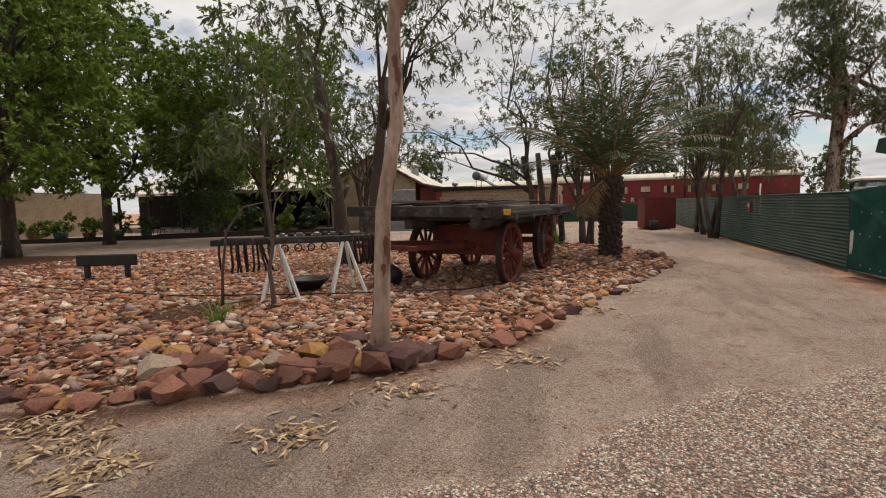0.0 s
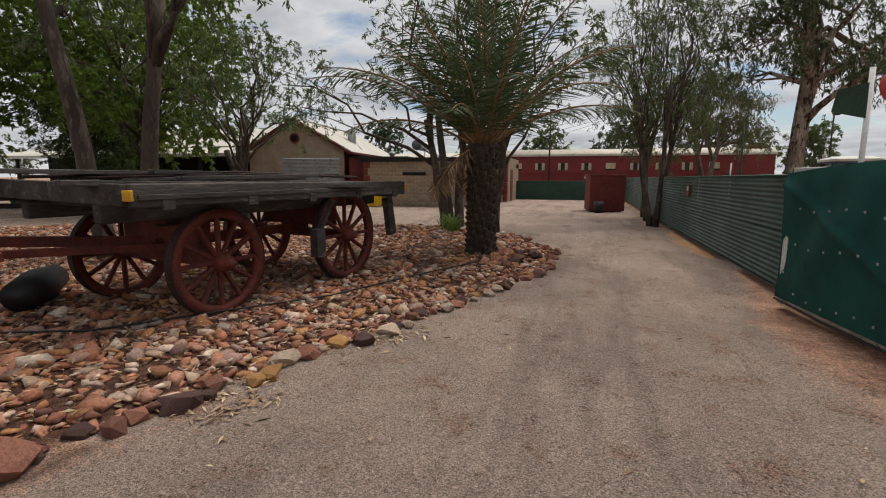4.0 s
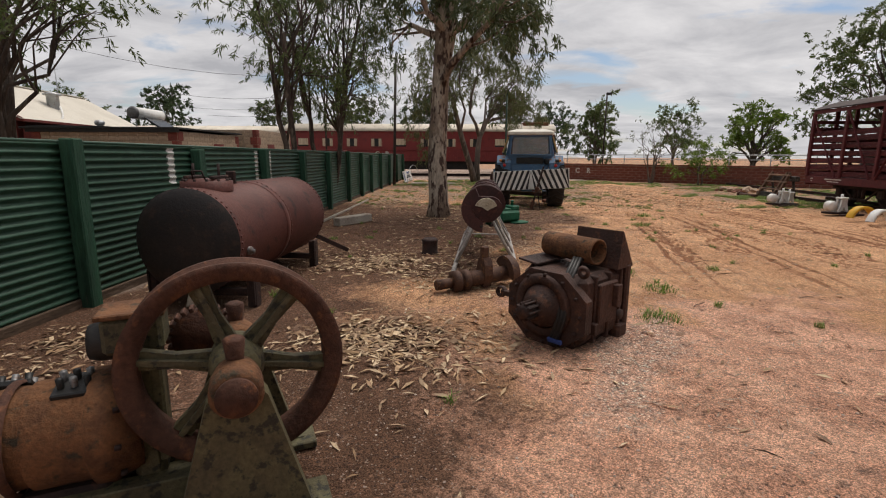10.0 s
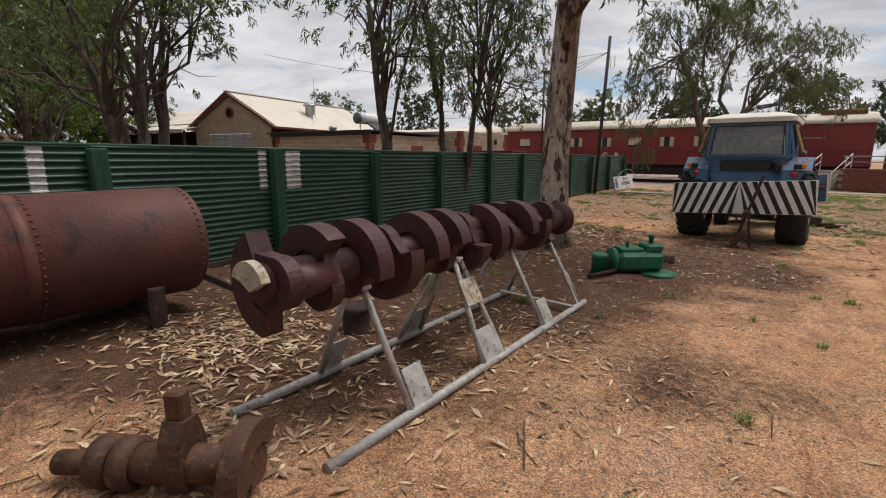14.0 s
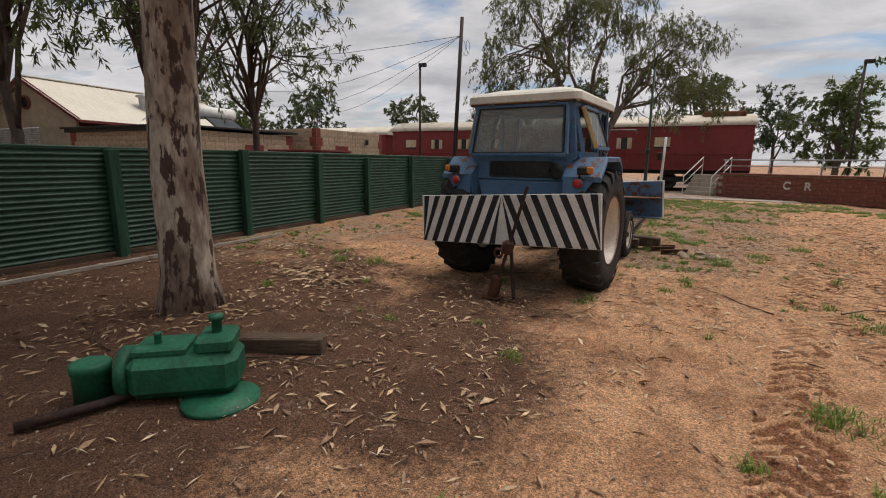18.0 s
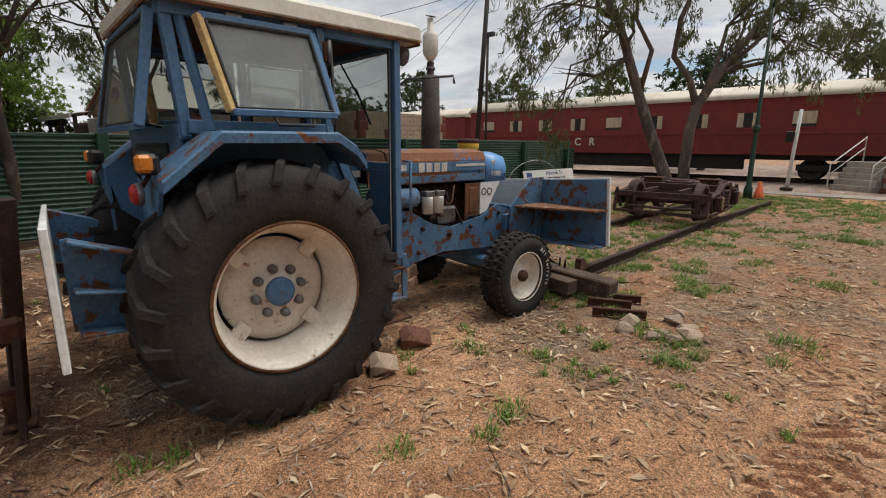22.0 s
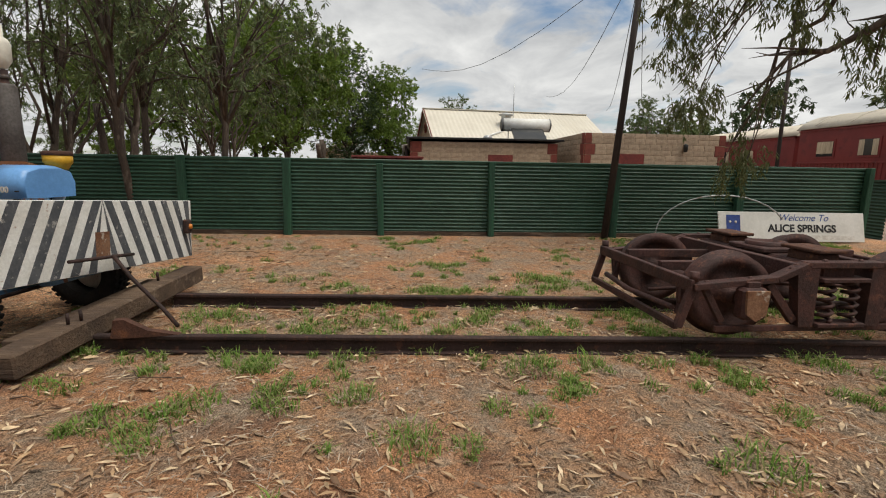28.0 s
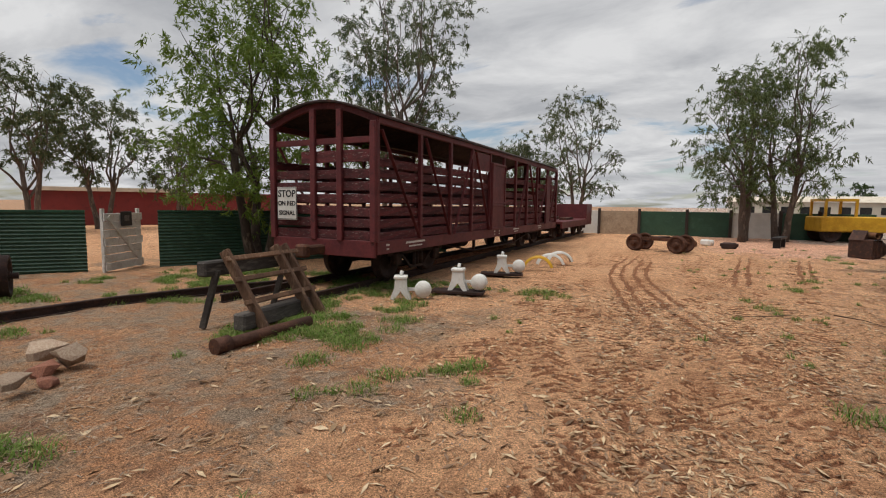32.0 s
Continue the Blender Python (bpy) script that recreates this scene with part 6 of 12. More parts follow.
def build_gate():
    """A gate of white timber, faced with green shade cloth, folded open along the drive side of the fence."""
    a, b = Vector((3.25, 6.27, 0)), Vector((2.89, 8.75, 0))
    d = b - a
    yaw = math.degrees(math.atan2(-d.x, d.y))
    L = d.length
    gate = thing("gate", pose(a.x, a.y, 0.0, 0, 0, yaw), "open white timber gate faced with dark green shade cloth", "gate")
    end = part("end_stile", Geo().box(0.0, 0.0, 0.93, 0.05, 0.09, 1.66, (2, 0, 0)), "white_wood", gate, "white painted end stile")
    part("far_stile", Geo().box(0.0, L - 0.05, 0.80, 0.05, 0.09, 1.45), "white_wood", gate)
    for z in (1.60, 1.20, 0.80, 0.42, 0.13):
        part("rail", Geo().box(0.06, L / 2 - 0.02, z, 0.06, L + 0.12, 0.11), "white_wood", gate)
    part("brace", Geo().beam((0.03, 0.1, 0.2), (0.03, L - 0.1, 1.45), 0.03, 0.10), "white_wood", gate)
    g = Geo()
    rng = np.random.default_rng(3)
    nu, nv = 60, 44
    for i in range(nu + 1):
        for j in range(nv + 1):
            u, v = i / nu, j / nv
            top = 1.70 - 0.13 * u + 0.04 * math.sin(u * math.pi)
            z = 0.13 + 0.02 * u + (top - 0.13) * v
            ridge = math.exp(-((v - 0.06 - 0.86 * u) / 0.045) ** 2)
            x = -0.035 - 0.034 * ridge - 0.014 * math.sin(v * 21 + 3 * u) * max(0.0, v - 0.45) - 0.014 * math.sin(u * 17 + v * 6) * math.sin(v * math.pi) - 0.022 * math.sin(u * 9 + v * 5) * math.sin(v * math.pi) - 0.03 * math.sin(u * math.pi) * math.sin(v * math.pi) + rng.normal() * 0.002
            g.v.append((x, 0.03 + (L - 0.0) * u, z))
    for i in range(nu):
        for j in range(nv):
            q = i * (nv + 1) + j
            g.f.append((q, q + 1, q + nv + 2, q + nv + 1))
            g.s.append(True)
    part("shade_cloth", g, "shade_cloth", gate, "sagging green shade cloth")
    part("hem_bar", Geo().tube([(-0.05, 0.0, 0.12), (-0.06, L / 2, 0.09), (-0.05, L, 0.13)], 0.014, n=8), "black_paint", gate, "dark bar in the hem of the cloth")
    stp = Geo().box(0, 0, 0, 0.008, 0.024, 0.024).mesh("staple", mat("zinc"))
    for k in range(9):
        part("staple", stp, None, gate, "", pose(-0.045, 0.06, 0.25 + k * 0.165))
        for z, x in ((0.25, -0.062), (0.82, -0.095), (1.22, -0.085)):
            part("staple", stp, None, gate, "", pose(x, 0.2 + k * 0.24, z + 0.03 * math.sin(5 * k + z)))


build_gate()

# ---- cattle wagon, flat wagon, track ----
def rail_bar(g, p, q):
    """Flat-bottomed rail between two points: foot, web and head."""
    p, q = Vector(p), Vector(q)
    g.beam(p + Vector((0, 0, 0.008)), q + Vector((0, 0, 0.008)), 0.11, 0.016)
    g.beam(p + Vector((0, 0, 0.055)), q + Vector((0, 0, 0.055)), 0.016, 0.09)
    g.beam(p + Vector((0, 0, 0.115)), q + Vector((0, 0, 0.115)), 0.062, 0.035, bev=0.01)


def rail_wheel(r=0.38):
    return [(0.0, 0.05), (0.08, 0.055), (0.085, 0.02), (r * 0.72, 0.0), (r * 0.78, 0.045), (r, 0.05), (r, -0.055), (r + 0.028, -0.06), (r + 0.028, -0.085), (r * 0.8, -0.085), (r * 0.74, -0.02), (0.085, -0.02), (0.08, -0.06), (0, -0.06)]


def wheelset(parent, y, z, gauge, r, m="bogie_brown", spokes=False):
    ax = part("wheelset", Geo().tube([(-gauge / 2 - 0.2, y, z), (gauge / 2 + 0.2, y, z)], 0.06, n=14), m, parent)
    for s in (-1, 1):
        part("wheel", Geo().lathe(rail_wheel(r), n=36, m=pose(s * (gauge / 2 + 0.06), y, z, 0, 90 * s, 0)), m, ax)
    return ax


def small_bogie(parent, y):
    b = part("bogie", Geo().box(0, y, 0.5, 1.6, 0.25, 0.16, bev=0.02), "rust_dark", parent)
    for dy in (-0.78, 0.78):
        for s in (-1, 1):
            part("wheel", Geo().lathe(rail_wheel(0.37), n=32, m=pose(s * 0.59, y + dy, 0.48, 0, 90 * s, 0)).tube([(0, y + dy, 0.48), (s * 0.8, y + dy, 0.48)], 0.055, n=10), "rust_dark", b)
            part("axle_box", Geo().box(s * 0.80, y + dy, 0.50, 0.14, 0.24, 0.26, bev=0.03), "rust_dark", b)
    for s in (-1, 1):
        g = Geo().beam((s * 0.80, y - 1.1, 0.62), (s * 0.80, y + 1.1, 0.62), 0.05, 0.09)
        g.beam((s * 0.80, y - 0.65, 0.62), (s * 0.80, y - 0.25, 0.30), 0.04, 0.05).beam((s * 0.80, y + 0.65, 0.62), (s * 0.80, y + 0.25, 0.30), 0.04, 0.05).beam((s * 0.80, y - 0.28, 0.30), (s * 0.80, y + 0.28, 0.30), 0.05, 0.05)
        part("side_frame", g, "rust_dark", b)
        sp = Geo()
        for dy in (-0.14, 0.0, 0.14):
            sp.tube([(s * 0.80, y + dy, 0.33), (s * 0.80, y + dy, 0.58)], 0.05, n=10)
        part("springs", sp, "rust_dark", b)
    return b


def build_cattle_wagon(m, L=12.2, W=2.30):
    """A bogie stock wagon: slatted plank sides, arched ends and roof, doors, and a steel underframe. The near end is y = 0, the rest lies in -y."""
    t = thing("cattle_wagon", m, "dark red slatted railway cattle wagon with peeling paint", "wagon")
    F, T = 0.90, 2.88
    h = W / 2
    under = part("underframe", Geo().box(-h + 0.04, -L / 2, F - 0.10, 0.08, L, 0.22).box(h - 0.04, -L / 2, F - 0.10, 0.08, L, 0.22).box(0, -0.05, F - 0.1, W - 0.1, 0.1, 0.24).box(0, -L + 0.05, F - 0.1, W - 0.1, 0.1, 0.24).box(0, -L / 2, F - 0.02, W - 0.1, L - 0.1, 0.05), "wagon_red", t)
    for s in (-1, 1):
        x = s * (h - 0.2)
        part("truss_rod", Geo().tube([(x, -2.5, F - 0.2), (x, -4.5, 0.40), (x, -7.7, 0.40), (x, -9.7, F - 0.2)], 0.018, n=6), "rust_dark", under)
        for y in (-4.5, -7.7):
            part("queen_post", Geo().box(x, y, 0.56, 0.06, 0.08, 0.34), "rust_dark", under)
        g = Geo()
        for y0, w in ((-0.25, 0.10), (-0.9, 0.7), (-5.4, 0.08), (-5.75, 0.08), (-7.0, 0.5), (-9.6, 0.45)):
            g.box(s * (h + 0.004), y0 - w / 2, F - 0.06, 0.004, w, 0.035, bev=0.001).box(s * (h + 0.004), y0 - w / 2, F - 0.13, 0.004, w * 0.7, 0.025, bev=0.001)
        part("painted_marks", g, "letter_white", under)
    part("air_tank", Geo().tube([(0, -4.8, 0.55), (0, -5.9, 0.55)], 0.2, n=14), "rust_dark", under)
    part("brake_cylinder", Geo().tube([(0.3, -6.4, 0.55), (0.3, -6.9, 0.55)], 0.14, n=12), "rust_dark", under)
    part("foot_step", Geo().box(-h + 0.02, -11.4, 0.42, 0.06, 0.4, 0.03).beam((-h + 0.02, -11.25, 0.43), (-h + 0.02, -11.25, F - 0.2), 0.03, 0.03).beam((-h + 0.02, -11.55, 0.43), (-h + 0.02, -11.55, F - 0.2), 0.03, 0.03), "rust_dark", under)
    part("coupler", Geo().box(0, 0.22, F - 0.16, 0.16, 0.45, 0.16, bev=0.03).box(0.02, 0.48, F - 0.16, 0.24, 0.16, 0.22, bev=0.05), "rust_brown", under)
    part("buffer_beam", Geo().box(0, 0.02, F - 0.12, W - 0.05, 0.06, 0.28), "wagon_red", under)
    small_bogie(t, -1.9)
    small_bogie(t, -L + 1.9)
    # posts along the sides
    bays = [0.03, -1.45, -2.75, -3.9, -5.05, -6.1, -7.15, -8.3, -9.45, -10.8, -L + 0.03]
    rng = np.random.default_rng(8)
    pf = Geo().box(0, 0, (T - F) / 2, 0.07, 0.09, T - F, bev=0.008)
    pm = pf.mesh("side_post", mat("wagon_red"))
    for s in (-1, 1):
        for y in bays:
            part("side_post", pm, None, t, "", pose(s * (h - 0.02), y - 0.04 if y > -1 else y, F))
        for k, (a, b) in enumerate(zip(bays, bays[1:])):
            if k in (1, 8) or k in (0, 9, 2, 7, 3, 6):
                up = k % 2 == 0
                z0, z1 = (F, T - 0.1) if up else (T - 0.1, F)
                if k in (0, 9):
                    z0, z1 = (T - 0.15, F) if k == 0 else (F, T - 0.15)
                part("brace", Geo().beam((s * (h + 0.035), a - 0.1, z0), (s * (h + 0.035), b + 0.1, z1), 0.02, 0.06, up=(1, 0, 0)), "wagon_red", t)
        part("top_rail", Geo().beam((s * (h - 0.02), 0, T), (s * (h - 0.02), -L, T), 0.08, 0.10), "wagon_red", t)
    pl = {}
    for s in (-1, 1):
        for k, (a, b) in enumerate(zip(bays, bays[1:])):
            door = k in (4,)
            n = 8
            for j in range(n):
                if (k in (5, 6, 7) and j in (5,)) or (j == 7):
                    continue
                z = F + 0.10 + j * 0.205 + (0.012 * rng.normal())
                w = abs(b - a) - 0.02
                key = round(w, 2)
                if key not in pl:
                    pl[key] = Geo().box(0, 0, 0, 0.03, key, 0.15, bev=0.006).mesh("plank", mat("wagon_board"))
                part("plank", pl[key], None, t, "", pose(s * (h - 0.07), (a + b) / 2, z, 0, 0, 0.4 * rng.normal()) @ pose(0, 0, 0, 0.55 * rng.normal(), 0, 0))
    for s in (-1, 1):
        for y in (-5.55, -10.75):
            d = part("door", Geo().box(s * (h + 0.03), y, F + 0.86, 0.04, 1.02 if y > -9 else 0.7, 1.72, bev=0.01), "wagon_red", t, "solid red sliding door")
            fr = Geo()
            w = 1.0 if y > -9 else 0.68
            for z in (F + 0.03, F + 0.62, F + 0.70, F + 1.68):
                fr.box(s * (h + 0.06), y, z, 0.03, w, 0.05)
            for yy in (y - w / 2 + 0.03, y + w / 2 - 0.03):
                fr.box(s * (h + 0.06), yy, F + 0.86, 0.03, 0.05, 1.7)
            part("door_frame", fr, "wagon_red", d)
        part("upper_panel", Geo().box(s * (h - 0.02), -4.45, T - 0.30, 0.03, 1.1, 0.42), "wagon_red", t)
    # ends
    for y, o in ((0.0, 1), (-L, -1)):
        arch = [(-h, T)] + [(-h + W * i / 14, T + 0.30 * math.sin(math.pi * i / 14)) for i in range(1, 14)] + [(h, T)]
        g = Geo()
        for (x0, z0), (x1, z1) in zip(arch, arch[1:]):
            g.beam((x0, y, z0), (x1, y, z1), 0.06, 0.10)
        g.beam((-h, y, T - 0.30), (h, y, T - 0.30), 0.06, 0.10)
        part("arched_end_rail", g, "wagon_red", t)
        for x in (-h + 0.05, -0.42, 0.42 * 0.25 + 0.05, h - 0.05):
            zt = T + 0.30 * math.sin(math.pi * (x + h) / W) - 0.04
            part("end_post", Geo().box(x, y + 0.05 * o, (F + zt) / 2, 0.11, 0.07, zt - F, bev=0.01), "wagon_red", t)
        em = Geo().box(0, 0, 0, W - 0.06, 0.03, 0.15, bev=0.006).mesh("plank", mat("wagon_board"))
        for j in range(6):
            part("plank", em, None, t, "", pose(0, y, F + 0.10 + j * 0.205, 0, 0.5 * rng.normal(), 0))
        part("board_panel", Geo().box(-0.30 * o, y + 0.01, F + 1.42, 1.5, 0.03, 0.2), "wagon_board", t)
    # roof
    g = Geo()
    n = 18
    for th in (0.0, 0.03):
        for y in (0.12, -L - 0.12):
            for i in range(n + 1):
                g.v.append((-h - 0.06 + (W + 0.12) * i / n, y, T + 0.05 + 0.30 * math.sin(math.pi * i / n) + th))
    N = n + 1
    for i in range(n):
        g.f += [(i, i + 1, N + i + 1, N + i), (2 * N + i, 3 * N + i, 3 * N + i + 1, 2 * N + i + 1), (i, 2 * N + i, 2 * N + i + 1, i + 1), (N + i, N + i + 1, 3 * N + i + 1, 3 * N + i)]
        g.s += [True, True, False, False]
    g.f += [(0, N, 3 * N, 2 * N), (n, 2 * N + n, 3 * N + n, N + n)]
    g.s += [False, False]
    part("roof", g, "rust_dark", t)
    # notice on the end
    sg = part("notice_board", Geo().box(0.72, 0.105, F + 0.62, 0.46, 0.014, 0.58), "sign_white", t, "white notice with black lettering")
    part("notice_border", Geo().box(0.72, 0.1125, F + 0.895, 0.44, 0.003, 0.012, bev=0.001).box(0.72, 0.1125, F + 0.345, 0.44, 0.003, 0.012, bev=0.001).box(0.495, 0.1125, F + 0.62, 0.012, 0.003, 0.56, bev=0.001).box(0.945, 0.1125, F + 0.62, 0.012, 0.003, 0.56, bev=0.001), "ink_black", sg)
    for k, (tx, sz) in enumerate((("STOP", 0.17), ("ON RED", 0.11), ("SIGNAL", 0.11))):
        words("notice_text", tx, sz, "ink_black", sg, pose(0.72, 0.1135, F + 0.79 - 0.17 * k, 90, 0, 180), bold=0.004)
    return t


WAG = pose(19.33, 22.70, 0, 0, 0, 177.0) @ pose(0, 0, 0, 0, 0, 180)
build_cattle_wagon(WAG)


def build_flat_wagon(m):
    t = thing("flat_wagon", m, "red flat railway wagon with a raised end board", "wagon")
    part("deck", Geo().box(0, -3.5, 0.82, 2.2, 7.0, 0.10).box(-1.05, -3.5, 0.7, 0.08, 7, 0.24).box(1.05, -3.5, 0.7, 0.08, 7, 0.24), "wagon_red", t)
    part("end_board", Geo().box(0, -6.9, 1.25, 2.2, 0.06, 0.8).box(-1.06, -6.2, 1.25, 0.05, 1.4, 0.8).box(1.06, -6.2, 1.25, 0.05, 1.4, 0.8), "wagon_red", t)
    part("load", Geo().box(0.2, -2.5, 0.95, 0.5, 2.6, 0.16).box(-0.5, -3.5, 0.92, 0.3, 1.8, 0.12), "rust_brown", t)
    small_bogie(t, -1.4)
    small_bogie(t, -5.6)
    return t


build_flat_wagon(WAG @ pose(0, -13.6, 0))

# ---- train, platform, station buildings ----
def sheet_roof(parent, name, pts, material, pitch=0.25, amp=0.02):
    """A ribbed roof plane over four corners: eave a, eave b, ridge b, ridge a."""
    a, b, c, d = [Vector(p) for p in pts]
    n = max(4, int((b - a).length / pitch) * 2)
    nor = (b - a).cross(d - a).normalized()
    g = Geo()
    for i in range(n + 1):
        u = i / n
        o = nor * (amp if i % 2 else 0)
        for s, e in ((a, b), (d, c)):
            p = s.lerp(e, u) + o
            g.v += [tuple(p), tuple(p - nor * 0.03)]
    for i in range(n):
        q = 4 * i
        g.f += [(q, q + 4, q + 6, q + 2), (q + 1, q + 3, q + 7, q + 5), (q, q + 1, q + 5, q + 4), (q + 2, q + 6, q + 7, q + 3)]
        g.s += [False] * 4
    return part(name, g, material, parent)


def build_carriage(m, L, label):
    """A passenger carriage: arched cream roof, plank sides with a waist rail, curtained windows, dark underframe. It runs along x, its near side at y = 0."""
    t = thing("railway_carriage", m, label, "carriage")
    W, F, T = 2.8, 1.15, 3.35
    body = part("body", Geo().box(L / 2, W / 2, (F + T) / 2, L, W, T - F, bev=0.03), "carriage_red", t)
    g = Geo()
    n = 10
    for x in (-0.1, L + 0.1):
        for i in range(n + 1):
            g.v.append((x, -0.08 + (W + 0.16) * i / n, T - 0.05 + 0.62 * math.sin(math.pi * i / n) ** 0.7))
    N = n + 1
    for i in range(n):
        g.f.append((i, i + 1, N + i + 1, N + i))
        g.s.append(True)
    g.f += [tuple(range(N)), tuple(range(N, 2 * N))[::-1], (0, N, N + n, n)]
    g.s += [False] * 3
    rf = part("roof", g, "cream_roof", t, "arched cream roof")
    ribs = Geo()
    for k in range(int(L / 1.6)):
        x = 0.8 + 1.6 * k
        ribs.tube([(x, -0.05 + (W + 0.1) * i / 8, T - 0.03 + 0.62 * math.sin(math.pi * max(0.02, min(0.98, i / 8))) ** 0.7) for i in range(9)], 0.012, n=5)
    part("roof_ribs", ribs, "cream_roof", rf)
    part("waist_rail", Geo().box(L / 2, -0.02, F + 0.78, L, 0.05, 0.06).box(L / 2, -0.02, T - 0.12, L, 0.05, 0.06).box(L / 2, -0.02, F + 0.02, L, 0.06, 0.12), "carriage_red", body)
    pk = Geo().box(0, 0, 0, 0.05, 0.02, 0.68, bev=0.006).mesh("batten", mat("carriage_red"))
    for k in range(min(120, int(L / 0.17))):
        part("batten", pk, None, body, "", pose(0.1 + 0.17 * k, -0.012, F + 0.42))
    wf = Geo().box(0, 0, 0, 0.92, 0.03, 0.74, bev=0.006).mesh("window_frame", mat("carriage_red"))
    wp = Geo().box(0, -0.02, 0, 0.76, 0.01, 0.58, bev=0.002).mesh("pane", DARK_GLASS)
    wc = Geo().box(0, -0.028, 0, 0.22, 0.008, 0.56, bev=0.002).mesh("curtain", mat("curtain"))
    wb = Geo().box(0.0, -0.028, 0.05, 0.74, 0.008, 0.46, bev=0.002).mesh("blind", mat("curtain"))
    rng = np.random.default_rng(int(L * 10))
    for k in range(int((L - 2) / 1.85)):
        x = 1.4 + 1.85 * k
        w = part("window", wf, None, body, "", pose(x, -0.012, F + 1.32))
        part("pane", wp, None, w)
        if rng.random() < 0.35:
            part("blind", wb, None, w)
        else:
            for dx in (-0.27, 0.27):
                part("curtain", wc, None, w, "", pose(dx, 0, 0))
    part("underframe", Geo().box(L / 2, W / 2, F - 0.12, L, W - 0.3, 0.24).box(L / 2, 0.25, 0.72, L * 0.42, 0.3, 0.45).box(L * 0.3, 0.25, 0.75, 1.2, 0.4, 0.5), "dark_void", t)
    for x in (2.6, L - 2.6):
        b = part("bogie", Geo().box(x, 0.55, 0.62, 3.0, 0.12, 0.26, bev=0.03).box(x, W - 0.55, 0.62, 3.0, 0.12, 0.26, bev=0.03).box(x, W / 2, 0.7, 0.5, 2.0, 0.3), "black_paint", t)
        for dx in (-1.0, 1.0):
            part("wheel", Geo().lathe(rail_wheel(0.42), n=28, m=pose(x + dx, 0.62, 0.53, 90, 0, 0)), "black_paint", b)
            part("wheel", Geo().lathe(rail_wheel(0.42), n=28, m=pose(x + dx, W - 0.62, 0.53, -90, 0, 0)), "black_paint", b)
    return t


CY = 43.2
car = build_carriage(pose(-6.3, CY, 0), 20.2, "long dark red carriage with cream arched roof and curtained windows")
for tx, x in (("C", 7.0), ("R", 7.75)):
    words("letter", tx, 0.5, "letter_white", car, pose(x, -0.035, 1.62, 90, 0, 0), bold=0.012)
part("roof_box", Geo().box(18.9, 1.4, 3.86, 1.9, 1.6, 0.34, bev=0.05), "rust_orange", car)
build_carriage(pose(-28.2, CY + 0.6, -0.15), 21.0, "dark red passenger carriage with a cream roof behind trees")
build_carriage(pose(-50.5, CY + 0.6, -0.15), 21.5, "dark red passenger carriage far along the platform")


def build_track(y, x0, x1):
    t = thing("main_track", pose(0, y, 0), "rusty rails on timber sleepers under the carriages", "track", kind="structure")
    for yy in (0.45, 1.8):
        g = Geo()
        rail_bar(g, (x0, yy, 0.0), (x1, yy, 0.0))
        part("rail", g, "rust_dark", t)
    sm = Geo().box(0, 1.1, -0.02, 0.22, 2.3, 0.1).mesh("sleeper", mat("old_timber"))
    for k in range(60):
        part("sleeper", sm, None, t, "", pose(x0 + 20 + 0.75 * k, 0, 0))


build_track(CY + 0.25, -60, 26)


def build_platform():
    a, b = Vector((12.4, 40.6)), Vector((30.0, 27.0))
    d = b - a
    L = d.length
    t = thing("platform", pose(a.x, a.y, 0, 0, 0, math.degrees(math.atan2(d.y, d.x))), "low red brick platform wall with white letters", "platform", kind="structure")
    part("platform_body", Geo().box(L / 2, 2.0, 0.5, L, 4.0, 1.0, bev=0.02), "concrete", t)
    bw, bh = 0.46, 0.155
    bm = Geo().box(0, 0, 0, bw - 0.012, 0.03, bh - 0.012, bev=0.006).mesh("brick", mat("platform_brick"))
    for j in range(6):
        for i in range(40):
            part("brick", bm, None, t, "", pose(bw / 2 + i * bw + (bw / 2 if j % 2 else 0), -0.012, 0.085 + j * bh))
    part("coping", Geo().box(L / 2, 0.1, 1.02, L, 0.4, 0.07), "platform_brick", t)
    for tx, x in (("C", 2.9), ("R", 3.65)):
        words("letter", tx, 0.42, "letter_white", t, pose(x, -0.032, 0.60, 90, 0, 0), bold=0.012)
    rl = part("handrail", Geo().tube([(0, 0.25, 1.62), (L, 0.25, 1.62)], 0.025, n=8).tube([(0, 0.25, 1.36), (L, 0.25, 1.36)], 0.018, n=8), "zinc", t)
    pm = Geo().tube([(0, 0.25, 1.03), (0, 0.25, 1.62)], 0.025, n=8).mesh("rail_post", mat("zinc"))
    for k in range(9):
        part("rail_post", pm, None, rl, "", pose(0.1 + 1.9 * k, 0, 0))
    for k in range(5):
        part("step", Geo().box(-0.75, 0.5 + 0.0 * k, 0.09 + 0.19 * k, 1.4 - 0.0 * k, 1.6 - 0.28 * k, 0.19), "concrete", t)
    for s in (-1.45, -0.05):
        part("stair_rail", Geo().tube([(s, -0.4, 0.0), (s, -0.4, 0.85), (s, 0.9, 1.75), (s, 0.9, 0.95)], 0.022, n=8).tube([(s, -0.4, 0.5), (s, 0.9, 1.4)], 0.016, n=8), "white_paint", t)
    return t


build_platform()


